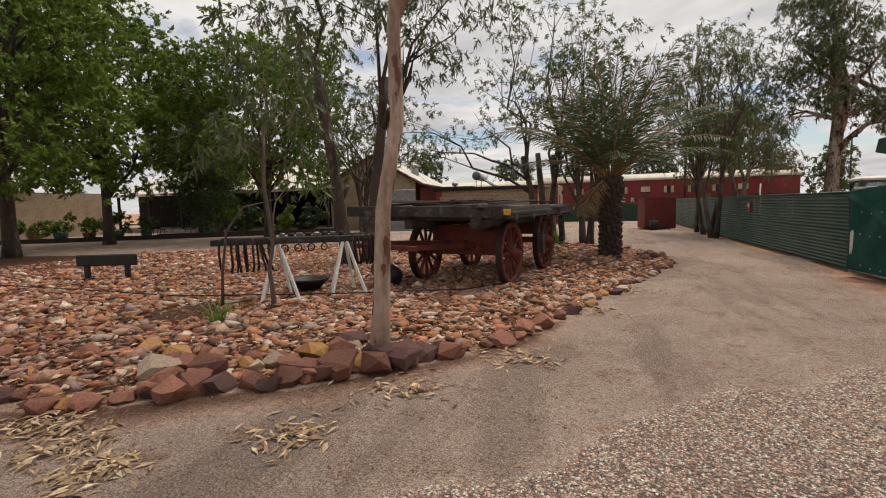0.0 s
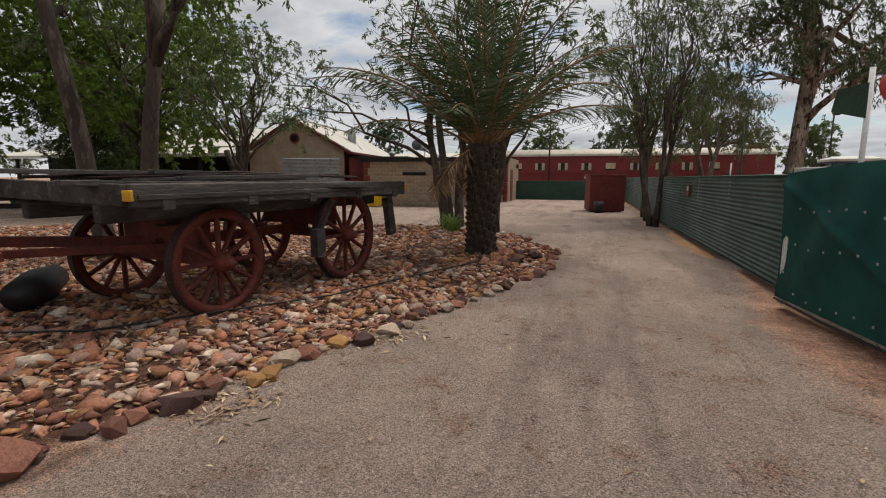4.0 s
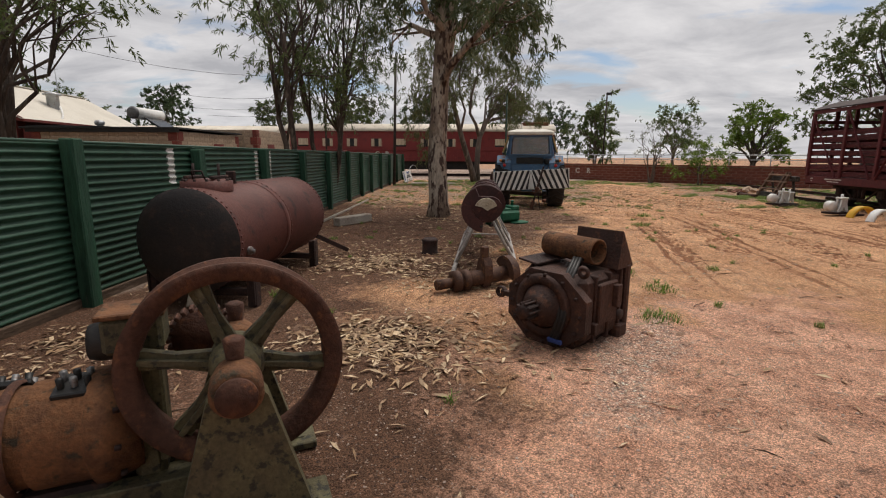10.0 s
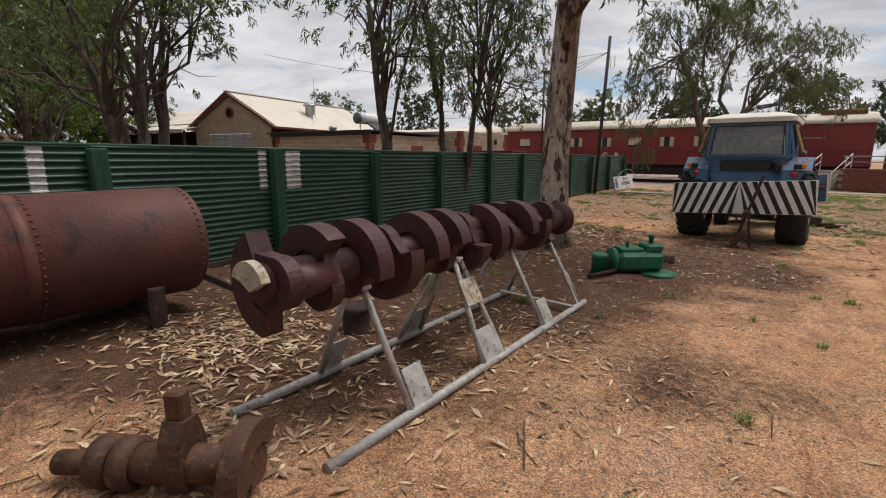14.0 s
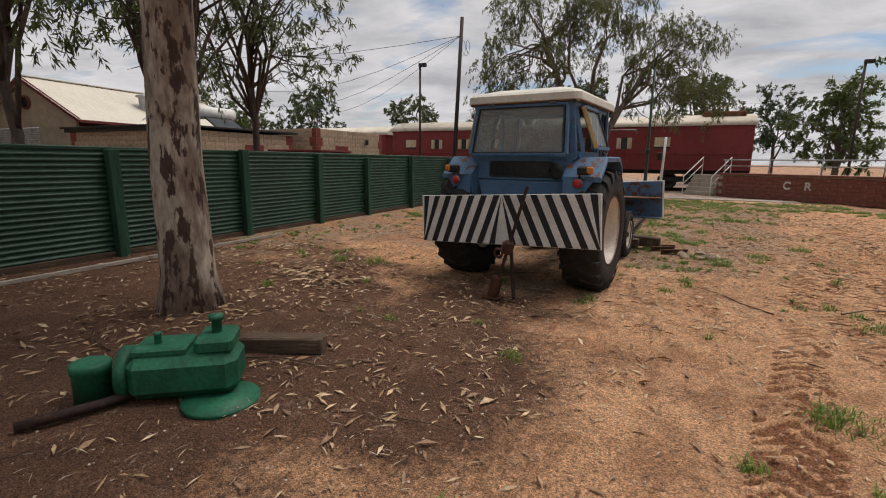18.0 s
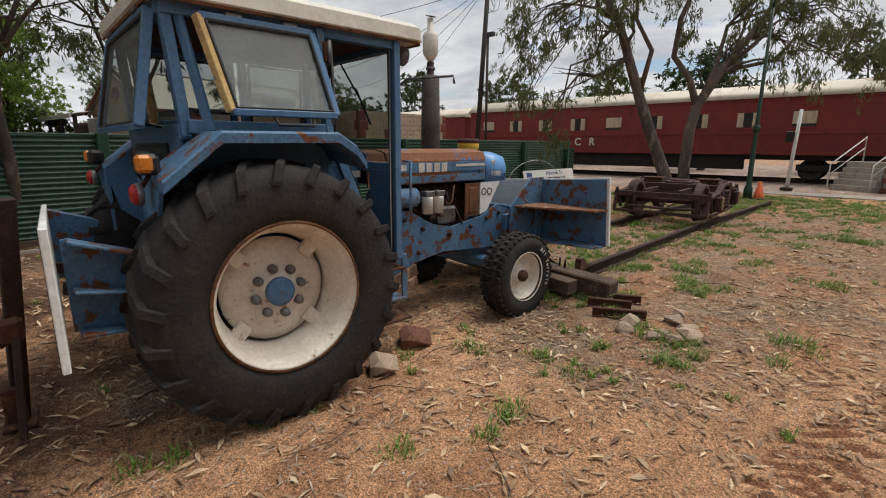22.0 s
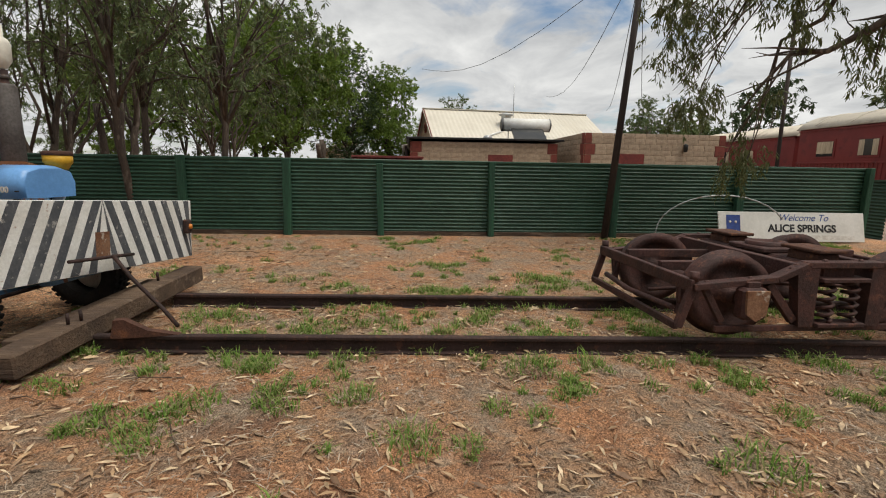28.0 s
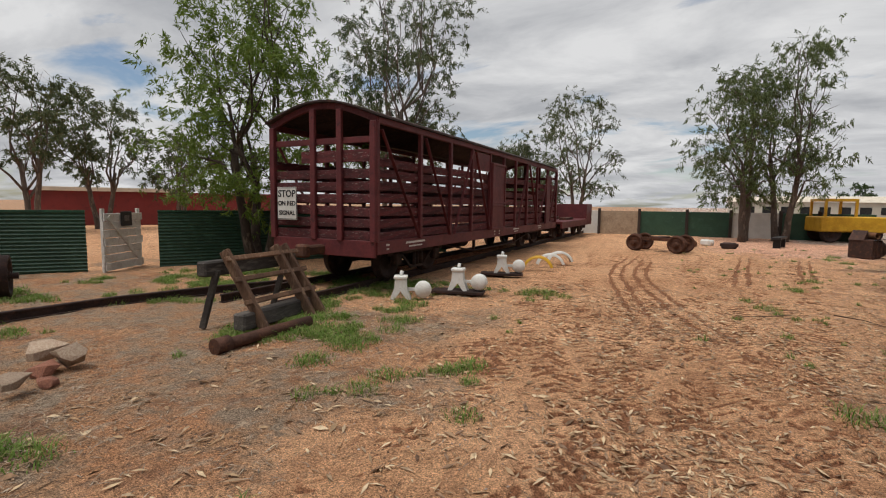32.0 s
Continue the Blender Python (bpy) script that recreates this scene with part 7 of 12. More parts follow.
def block_wall(parent, x0, x1, z0, z1, y, face, bw=0.42, bh=0.2, quoin=(True, True), m="stone_block"):
    """Courses of blocks on a wall face with red quoins at its ends; face is the sign of its outward y."""
    def mesh(w, h, name, mt):
        return Geo().box(0, 0, 0, w - 0.014, 0.04, h - 0.014, bev=0.008).mesh(name, mat(mt))
    full = mesh(bw, bh, "block", m)
    q1, q2 = mesh(0.40, bh * 2, "quoin_block", "quoin_red"), mesh(0.26, bh * 2, "quoin_block", "quoin_red")
    rows = int(round((z1 - z0) / bh))
    for j in range(rows):
        z = z0 + (j + 0.5) * bh
        a = x0 + (0.4 if (j // 2) % 2 else 0.26) * quoin[0]
        b = x1 - (0.4 if (j // 2) % 2 else 0.26) * quoin[1]
        n = max(1, int(round((b - a) / bw)))
        w = (b - a) / n
        for i in range(n):
            ob = part("block", full, None, parent, "", pose(a + (i + 0.5) * w, y + 0.012 * face, z))
            ob.scale = (w / bw, 1, 1)
    for j in range(0, rows, 2):
        for end, on in ((x0, quoin[0]), (x1, quoin[1])):
            if on:
                big = (j // 2) % 2
                w = 0.40 if big else 0.26
                c = end + w / 2 if end == x0 else end - w / 2
                part("quoin_block", q1 if big else q2, None, parent, "", pose(c, y + 0.018 * face, z0 + (j + 1) * bh))


def build_stone_blocks():
    t = thing("stone_toilet_block", pose(0, 0, 0), "low sandstone block building with red painted quoins", "building", kind="structure")
    x0, x1, y0, y1, H = -11.2, -4.9, 26.8, 32.4, 2.45
    part("walls", Geo().box((x0 + x1) / 2, (y0 + y1) / 2, H / 2, x1 - x0, y1 - y0, H, bev=0.01), "stone_block", t)
    block_wall(t, x0, x1, 0.05, H, y0, -1)
    side = part("side_wall", Geo().box(0, 0.06, H / 2, y1 - y0 - 0.1, 0.1, H - 0.1), "stone_block", t, "", pose(x1 - 0.02, (y0 + y1) / 2, 0, 0, 0, 90))
    block_wall(side, -(y1 - y0) / 2, (y1 - y0) / 2, 0.05, H, 0.0, -1)
    part("flat_roof", Geo().box((x0 + x1) / 2 - 0.1, (y0 + y1) / 2, H + 0.12, x1 - x0 + 0.5, y1 - y0 + 0.4, 0.07).box((x0 + x1) / 2, y0 - 0.12, H + 0.02, x1 - x0 + 0.3, 0.06, 0.16), "black_paint", t)
    part("wall_plaque", Geo().box(-8.2, y0 - 0.05, 1.75, 1.3, 0.04, 0.16), "dark_void", t)
    part("entrance", Geo().box(x1 + 0.012, 30.2, 1.0, 0.03, 0.95, 2.0), "red_wall", t)
    t2 = thing("stone_store", pose(0, 0, 0), "small stone block store with red quoins and a wall lamp", "building", kind="structure")
    x0, x1, y0, y1, H = -8.6, -4.2, 33.2, 38.6, 2.75
    part("walls", Geo().box((x0 + x1) / 2, (y0 + y1) / 2, H / 2, x1 - x0, y1 - y0, H, bev=0.01), "stone_block", t2)
    block_wall(t2, x0, x1, 0.05, H, y0, -1)
    side = part("side_wall", Geo().box(0, 0.06, H / 2, y1 - y0 - 0.1, 0.1, H - 0.1), "stone_block", t2, "", pose(x1 - 0.02, (y0 + y1) / 2, 0, 0, 0, 90))
    block_wall(side, -(y1 - y0) / 2, (y1 - y0) / 2, 0.05, H, 0.0, -1)
    part("doorway", Geo().box(x1 + 0.02, 35.0, 1.05, 0.05, 0.95, 2.1), "red_wall", t2)
    part("wall_lamp", Geo().lathe([(0, 0), (0.07, 0.02), (0.09, 0.25), (0.04, 0.3), (0, 0.3)], n=10, m=pose(x1 + 0.12, 37.0, 2.2)), "black_paint", t2)


build_stone_blocks()


def build_station():
    t = thing("station_building", pose(0, 0, 0), "long station building with cream iron roof, red walls and a deep verandah", "building", kind="structure")
    part("hall_walls", Geo().box(-30, 35.5, 1.6, 21, 9, 3.2), "red_wall", t)
    sheet_roof(t, "hall_roof", [(-41, 29.6, 3.6), (-19.4, 29.6, 3.6), (-19.4, 35.2, 5.3), (-41, 35.2, 5.3)], "sheet_cream")
    sheet_roof(t, "hall_roof_back", [(-19.4, 41, 3.6), (-41, 41, 3.6), (-41, 35.2, 5.3), (-19.4, 35.2, 5.3)], "sheet_cream")
    sheet_roof(t, "verandah_roof", [(-41, 26.2, 2.95), (-18.5, 26.2, 2.95), (-18.5, 29.8, 3.55), (-41, 29.8, 3.55)], "sheet_cream")
    part("fascia", Geo().box(-29.7, 26.15, 2.86, 22.6, 0.06, 0.2), "sign_white", t)
    # near-black sheet before the hall wall paints the verandah's deep shade
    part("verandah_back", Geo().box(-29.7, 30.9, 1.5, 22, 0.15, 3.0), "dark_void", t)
    part("verandah_floor", Geo().box(-29.7, 28.5, 0.12, 22.4, 4.6, 0.24), "concrete", t)
    pm = Geo().box(0, 0, 1.45, 0.16, 0.16, 2.9).mesh("verandah_post", mat("pole_dark"))
    for k in range(8):
        part("verandah_post", pm, None, t, "", pose(-40.6 + 3.12 * k, 26.4, 0))
    part("white_shed", corrugated(3.6, 2.6), "zinc", t, "", pose(-12.4, 26.3, 0, 0, 0, 90))
    q = thing("gabled_house", pose(-16.0, 27.4, 0, 0, 0, 7), "gabled sandstone house with ribbed cream iron roof and red trim", "building", kind="structure")
    part("gable_wall", Geo().prism([(-3.0, 0.0), (3.0, 0.0), (3.0, 3.15), (0, 4.72), (-3.0, 3.15)], 0.25, 0.5, "y"), "stone_block", q)
    part("side_wall", Geo().box(2.9, 5.3, 1.6, 0.25, 9.9, 3.2), "red_wall", q)
    part("far_wall", Geo().box(-2.9, 5.3, 1.6, 0.25, 9.9, 3.2), "red_wall", q)
    part("end_wall", Geo().prism([(-3.0, 0.0), (3.0, 0.0), (3.0, 3.15), (0, 4.72), (-3.0, 3.15)], 10.0, 10.25, "y"), "stone_block", q)
    sheet_roof(q, "roof", [(3.55, 0, 3.02), (3.55, 10.5, 3.02), (0, 10.5, 4.98), (0, 0, 4.98)], "sheet_cream")
    sheet_roof(q, "roof", [(-3.55, 10.5, 3.02), (-3.55, 0, 3.02), (0, 0, 4.98), (0, 10.5, 4.98)], "sheet_cream")
    part("ridge_cap", Geo().box(0, 5.25, 5.0, 0.3, 10.5, 0.05), "sheet_cream", q)
    for s in (-1, 1):
        part("barge_board", Geo().beam((3.5 * s, 0.06, 2.98), (0, 0.06, 4.92), 0.05, 0.2), "red_wall", q)
    part("gutter", Geo().box(3.58, 5.25, 2.96, 0.12, 10.5, 0.12), "red_wall", q)
    part("gable_vent", Geo().lathe([(0.22, 0), (0.30, 0), (0.30, 0.08), (0.22, 0.08)], n=20, m=pose(0, 0.24, 3.85, 90, 0, 0)), "quoin_red", q)
    part("vent_mesh", Geo().lathe([(0, 0), (0.24, 0), (0.24, 0.03), (0, 0.03)], n=20, m=pose(0, 0.24, 3.85, 90, 0, 0)), "dark_void", q)
    part("roof_vent", Geo().lathe([(0.28, -0.3), (0.28, 0.5), (0.42, 0.53), (0.42, 0.60), (0, 0.72)], n=18, m=pose(1.95, 4.6, 4.0)), "zinc", q)
    part("vent_pipe", Geo().tube([(3.2, 3.0, 3.0), (3.1, 3.4, 3.35), (2.6, 4.2, 3.6), (2.4, 4.4, 3.95)], 0.05, n=8), "white_paint", q)
    part("radio_mast", Geo().tube([(2.0, 5.0, 3.8), (2.0, 5.0, 6.3)], 0.022, n=6), "zinc", q)
    part("turbine_vent", Geo().lathe([(0.1, 0), (0.1, 0.12), (0.2, 0.18), (0.24, 0.28), (0.18, 0.38), (0, 0.42)], n=16, m=pose(5.3, 2.6, 2.75)), "zinc", q)
    part("lean_to_roof", Geo().box(5.2, 3.2, 2.72, 3.4, 6.0, 0.06), "black_paint", q)
    part("lean_to_wall", Geo().box(6.7, 3.2, 1.35, 0.2, 5.8, 2.7), "red_wall", q)
    for s in (0.4, 5.9):
        part("lean_to_side", Geo().box(5.0, s, 1.35, 3.4, 0.15, 2.7), "red_wall", q)
    t3 = thing("sandstone_house", pose(0, 0, 0), "sandstone house with brown-framed window beyond trees", "building", kind="structure")
    part("house_walls", Geo().box(-39.5, 21.0, 1.5, 7, 6, 3.0), "stone_block", t3)
    part("house_window", Geo().box(-36.3, 19.0, 1.6, 0.5, 0.9, 1.4), "old_timber", t3)
    sheet_roof(t3, "house_roof", [(-43.5, 17.4, 3.0), (-35.6, 17.4, 3.0), (-35.6, 21, 4.4), (-43.5, 21, 4.4)], "sheet_cream")
    hw = thing("solar_water_heater", pose(-9.4, 32.2, 2.56), "white roof-mounted solar water heater with its tank", "water heater")
    tank = part("tank", Geo().tube([(-0.2, -1.15, 1.0), (-0.2, 1.15, 1.0)], 0.30, n=24), "white_paint", hw)
    for y in (-1.15, 1.15):
        part("tank_cap", Geo().lathe([(0.0, 0.05), (0.22, 0.045), (0.31, 0.0), (0.31, -0.06)], n=24, m=pose(-0.2, y, 1.0, -90 if y > 0 else 90, 0, 0)), "grey_metal", tank)
    part("collector", Geo().box(0.62, 0, 0.45, 1.25, 1.5, 0.08, (0, 32, 0), bev=0.01), "dark_glass", hw)
    for x, y, z in ((-0.3, -0.8, 0.75), (-0.3, 0.8, 0.75), (1.1, -0.7, 0.16), (1.1, 0.7, 0.16), (0.4, 0.85, 0.5)):
        part("frame_leg", Geo().beam((x, y, 0), (x, y, z), 0.04, 0.04), "zinc", hw)



build_station()


def build_container():
    t = thing("steel_cabinet", pose(1.5, 26.2, 0, 0, 0, 8), "plain dark red steel cabinet standing by the drive", "cabinet")
    part("body", Geo().box(0, 0, 0.85, 1.55, 1.6, 1.6, bev=0.02), "red_wall", t)
    part("lid_edge", Geo().box(0, 0, 1.67, 1.6, 1.65, 0.05), "red_wall", t)
    b = thing("bin", pose(1.25, 24.9, 0), "small black drum bin on the drive edge", "bin")
    part("drum", Geo().lathe([(0, 0), (0.2, 0), (0.22, 0.5), (0.2, 0.5), (0.19, 0.05), (0, 0.05)], n=20), "black_paint", b)
    y = thing("wheelie_bin", pose(-10.2, 26.0, 0), "bright yellow wheelie bin with closed lid", "bin")
    part("bin_body", Geo().prism([(-0.25, 0.05), (0.25, 0.05), (0.32, 1.0), (-0.32, 1.0)], -0.3, 0.3, "x"), "yellow_bin", y)
    part("bin_lid", Geo().box(0, 0, 1.04, 0.66, 0.7, 0.08, (3, 0, 0), bev=0.03), "yellow_bin", y)
    f = thing("low_green_fence", pose(-4.2, 37.5, 0), "low green corrugated fence before the carriages", "fence", kind="structure")
    part("sheet", corrugated(7.6, 1.3), "fence_green", f, "", pose(0, 0, 0, 0, 0, -90))
    part("cap", Geo().box(3.8, 0, 1.32, 7.6, 0.06, 0.05), "fence_green", f)


build_container()

# ---- old cart, harness rack, bench board, stones at the entry ----
def spoke_wheel(parent, x, y, z, r, side):
    w = part("cart_wheel", Geo().lathe([(r, -0.05), (r, 0.05), (r - 0.09, 0.045), (r - 0.09, -0.045), (r, -0.05)], n=40), "cart_red", parent, "red spoked wooden cart wheel", pose(x, y, z, 0, 90 * side, 0))
    part("tyre_band", Geo().lathe([(r + 0.014, -0.052), (r + 0.014, 0.052), (r + 0.001, 0.052), (r + 0.001, -0.052), (r + 0.014, -0.052)], n=40), "rust_dark", w)
    part("hub", Geo().lathe([(0, -0.12), (0.08, -0.12), (0.105, -0.05), (0.105, 0.05), (0.085, 0.13), (0.05, 0.15), (0.045, 0.2), (0, 0.2)], n=20), "cart_red", w)
    sp = Geo().beam((0.08, 0, 0), (r - 0.07, 0, 0), 0.045, 0.055, bev=0.012).mesh("spoke", mat("cart_red"))
    for k in range(12):
        part("spoke", sp, None, w, "", pose(0, 0, 0, 0, 0, 30 * k))
    return w


def build_cart():
    t = thing("cart", pose(-3.69, 7.57, 0.08, 0, 0, -10.2), "old wooden horse wagon with red spoked wheels and weathered plank bed", "cart")
    for s in (-1, 1):
        spoke_wheel(t, 0.85 * s, -1.04, 0.57, 0.555, s)
        spoke_wheel(t, 0.85 * s, 1.06, 0.64, 0.625, s)
    part("axle_front", Geo().box(0, -1.04, 0.58, 1.7, 0.12, 0.12).box(0, -1.04, 0.85, 1.3, 0.16, 0.42), "cart_red", t)
    part("axle_rear", Geo().box(0, 1.06, 0.65, 1.7, 0.12, 0.12).box(0, 1.06, 0.92, 1.3, 0.16, 0.3), "cart_red", t)
    part("reach_pole", Geo().box(0, 0, 0.72, 0.1, 2.4, 0.12), "cart_red", t)
    part("draw_shaft", Geo().beam((-0.25, -1.0, 0.72), (-1.35, -2.2, 0.78), 0.09, 0.11).beam((0.2, -1.1, 0.7), (-0.6, -2.35, 0.72), 0.07, 0.08).beam((-1.5, -2.3, 0.76), (-0.2, -2.45, 0.74), 0.07, 0.08), "cart_red", t)
    for s in (-1, 1):
        part("bed_beam", Geo().box(0.62 * s, 0, 1.13, 0.14, 4.1, 0.18, bev=0.015), "grey_timber", t)
        part("side_board", Geo().box(1.2 * s, 0, 1.30, 0.07, 4.2, 0.2, bev=0.012), "grey_timber", t)
        lf = Geo()
        for k in range(4):
            lf.box(0.55 * s, -1.04, 0.98 + 0.035 * k, 0.07, 0.9 - 0.2 * k, 0.03)
        part("leaf_spring", lf, "rust_dark", t)
    rng = np.random.default_rng(12)
    for y in (-1.8, -0.9, 0, 0.9, 1.8):
        part("cross_bearer", Geo().box(0, y, 1.22, 2.5, 0.12, 0.1), "grey_timber", t)
    for k in range(9):
        x = -1.12 + 0.28 * k
        part("bed_plank", Geo().box(x, 0.04 * rng.normal(), 1.30 + 0.012 * rng.normal(), 0.25, 4.15, 0.05, (0.3 * rng.normal(), 0.8 * rng.normal(), 0.5 * rng.normal())), "grey_timber", t)
    for k in range(9):
        x, y = rng.uniform(-1.3, 1.1), rng.uniform(-1.2, 0.8)
        L = rng.uniform(1.6, 3.6)
        part("loose_plank", Geo().box(x, y, 1.37 + 0.045 * (k % 4), rng.uniform(0.09, 0.2), L, 0.05, (rng.uniform(-1.2, 1.2), rng.uniform(-2, 2), rng.uniform(-14, 14))), "grey_timber", t)
    part("front_board", Geo().box(-0.35, -2.1, 1.33, 3.0, 0.08, 0.18, (0, 1.0, 0)), "grey_timber", t)
    part("iron_rods", Geo().tube([(-1.2, -1.8, 1.45), (-0.4, 0.3, 1.52), (0.6, 1.6, 1.46)], 0.02, n=6).tube([(-0.9, -1.4, 1.44), (0.2, 0.4, 1.50), (1.0, 1.2, 1.45)], 0.015, n=6), "rust_dark", t)
    for x, y in ((1.2, -2.115), (1.2, 2.115)):
        part("yellow_block", Geo().box(x, y, 1.30, 0.12, 0.03, 0.09), "yellow_paint", t)
    part("brake_block", Geo().box(1.02, 0.3, 0.62, 0.12, 0.16, 0.36).beam((1.02, 0.3, 0.7), (1.02, 0.6, 1.15), 0.05, 0.05).box(1.0, 2.0, 0.85, 0.1, 0.16, 0.6, (12, 0, 0)), "grey_timber", t)


build_cart()


def build_harness_rack():
    t = thing("harness_rack", pose(-5.96, 4.62, 0.1, 0, 0, 40), "timber beam hung with iron harness hooks on two white trestles", "rack")
    for x in (-0.46, 0.58):
        tr = part("trestle", Geo().beam((x - 0.27, -0.27, 0.02), (x - 0.03, -0.04, 0.86), 0.04, 0.045).beam((x + 0.27, -0.27, 0.02), (x + 0.03, -0.04, 0.86), 0.04, 0.045), "white_paint", t, "white painted trestle")
        part("foot_bar", Geo().beam((x - 0.29, -0.28, 0.025), (x + 0.29, -0.28, 0.025), 0.035, 0.04), "white_paint", tr)
        part("back_leg", Geo().beam((x - 0.2, 0.27, 0.02), (x - 0.02, 0.04, 0.86), 0.035, 0.04), "white_paint", tr)
        part("back_leg", Geo().beam((x + 0.2, 0.27, 0.02), (x + 0.02, 0.04, 0.86), 0.035, 0.04), "white_paint", tr)
        part("side_bar", Geo().beam((x - 0.03, -0.27, 0.03), (x - 0.03, 0.27, 0.03), 0.03, 0.035), "white_paint", tr)
    part("beam", Geo().box(0, 0, 0.92, 2.5, 0.12, 0.11, (0, 1.0, 0), bev=0.015).box(-0.2, 0.2, 0.93, 2.4, 0.09, 0.09, (0, -0.5, 2)), "grey_timber", t)
    hm = Geo().tube([(0, -0.02, 0.04), (0, -0.07, 0.0), (0.01, -0.08, -0.16), (0.03, -0.06, -0.38), (0.02, -0.02, -0.46)], 0.017, n=6).mesh("iron_hook", mat("rust_dark"))
    rng = np.random.default_rng(2)
    for k in range(26):
        x = -1.2 + 0.055 * k if k < 13 else 0.72 + 0.04 * (k - 13)
        part("iron_hook", hm, None, t, "", pose(x, 0.02 * rng.normal(), 0.93, 6 * rng.normal(), 5 * rng.normal(), 30 * rng.normal()))
    for k in range(9):
        part("iron_fitting", Geo().box(-0.5 + 0.13 * k, 0.03, 1.0, 0.07, 0.1, 0.07, (0, 0, 20 * k), bev=0.02), "grey_metal" if k % 2 else "rust_dark", t)
    for k in range(4):
        part("iron_ring", Geo().lathe([(0.055, -0.008), (0.066, 0), (0.055, 0.008), (0.044, 0), (0.055, -0.008)], n=16, m=pose(-0.35 + 0.2 * k, -0.07, 0.80, 90, 0, 10 * k)), "rust_dark", t)
    p = thing("cast_iron_pan", pose(-6.3, 5.1, 0.13, 0, 0, 20), "black cast iron trough lying on the stones", "pan")
    part("bowl", Geo().lathe([(0, 0), (0.18, 0), (0.34, 0.16), (0.37, 0.19), (0.34, 0.2), (0.3, 0.15), (0.16, 0.03), (0, 0.03)], n=24), "black_paint", p)
    p2 = thing("iron_hopper", pose(-5.3, 6.1, 0.3, 90, 0, 40), "dark iron hopper lying by the cart", "hopper")
    part("shell", Geo().lathe([(0, -0.55), (0.16, -0.53), (0.2, 0.0), (0.16, 0.53), (0, 0.55)], n=20), "black_paint", p2)
    part("hopper_feet", Geo().box(0, -0.22, 0, 0.3, 0.1, 0.5), "black_paint", p2)
    w = thing("bent_rod", pose(-6.85, 3.7, 0.1), "thin bent grey branch standing in the stone bed", "branch")
    part("stem", Geo().tube([(0, 0, -0.05), (0.02, 0.02, 0.5), (0.1, 0.06, 1.1), (0.4, 0.1, 1.45), (0.9, 0.2, 1.55)], [0.022, 0.02, 0.017, 0.013, 0.006], n=7), "bark_grey", w)
    b = thing("low_bench", pose(-11.55, 5.55, 0.1, 0, 0, 20), "low dark timber board on two short black legs", "bench")
    part("board", Geo().box(0, 0, 0.42, 1.25, 0.09, 0.24, bev=0.02), "black_paint", b)
    for x in (-0.42, 0.42):
        part("leg", Geo().box(x, 0, 0.15, 0.09, 0.09, 0.32).box(x, 0, 0.02, 0.16, 0.2, 0.05), "black_paint", b)


build_harness_rack()


def stone_shape(rng, points=11, flat=0.6):
    """An angular broken stone about one across: the hull of a few points, longer than it is high."""
    bm = bmesh.new()
    long_ = rng.uniform(0.65, 1.0)
    for k in range(points):
        d = rng.normal(size=3)
        d /= np.abs(d).max() ** 0.55 * np.linalg.norm(d) ** 0.45
        d *= rng.uniform(0.82, 1.08)
        bm.verts.new((d[0], d[1] * long_, d[2] * flat))
    bmesh.ops.convex_hull(bm, input=bm.verts)
    bmesh.ops.delete(bm, geom=[v for v in bm.verts if not v.link_faces], context="VERTS")
    bmesh.ops.triangulate(bm, faces=bm.faces)
    bm.verts.index_update()
    g = Geo()
    g.v = [tuple(v.co) for v in bm.verts]
    g.f = [tuple(v.index for v in f.verts) for f in bm.faces]
    g.s = [False] * len(g.f)
    bm.free()
    return g


SRNG = np.random.default_rng(17)
SHAPES = [stone_shape(SRNG, 9, f) for f in (0.32, 0.45, 0.38, 0.55, 0.3, 0.42, 0.5, 0.36, 0.6, 0.4)]
FINE_SHAPES = [stone_shape(SRNG, 18, f) for f in (0.75, 0.6, 0.68, 0.5, 0.8, 0.56)]


def stones_joined(name, places, shapes, material):
    """Many stones as one mesh: rows of x, y, z, size, turn, tilt."""
    vs, fs, off = [], [], 0
    for k, (x, y, z, s, a, b) in enumerate(places):
        g = shapes[k % len(shapes)]
        v = np.array(g.v) * s
        ca, sa, cb, sb = math.cos(a), math.sin(a), math.cos(b), math.sin(b)
        r = np.array([[ca, -sa, 0], [sa, ca, 0], [0, 0, 1]]) @ np.array([[1, 0, 0], [0, cb, -sb], [0, sb, cb]])
        vs.append(v @ r.T + (x, y, z))
        fs.append(np.array(g.f) + off)
        off += len(v)
    v, f = np.concatenate(vs), np.concatenate(fs)
    me = bpy.data.meshes.new(name)
    me.vertices.add(len(v))
    me.vertices.foreach_set("co", v.astype(np.float32).ravel())
    me.loops.add(f.size)
    me.loops.foreach_set("vertex_index", f.astype(np.int32).ravel())
    me.polygons.add(len(f))
    me.polygons.foreach_set("loop_start", np.arange(0, f.size, 3, dtype=np.int32))
    me.materials.append(mat(material))
    me.update(calc_edges=True)
    return me


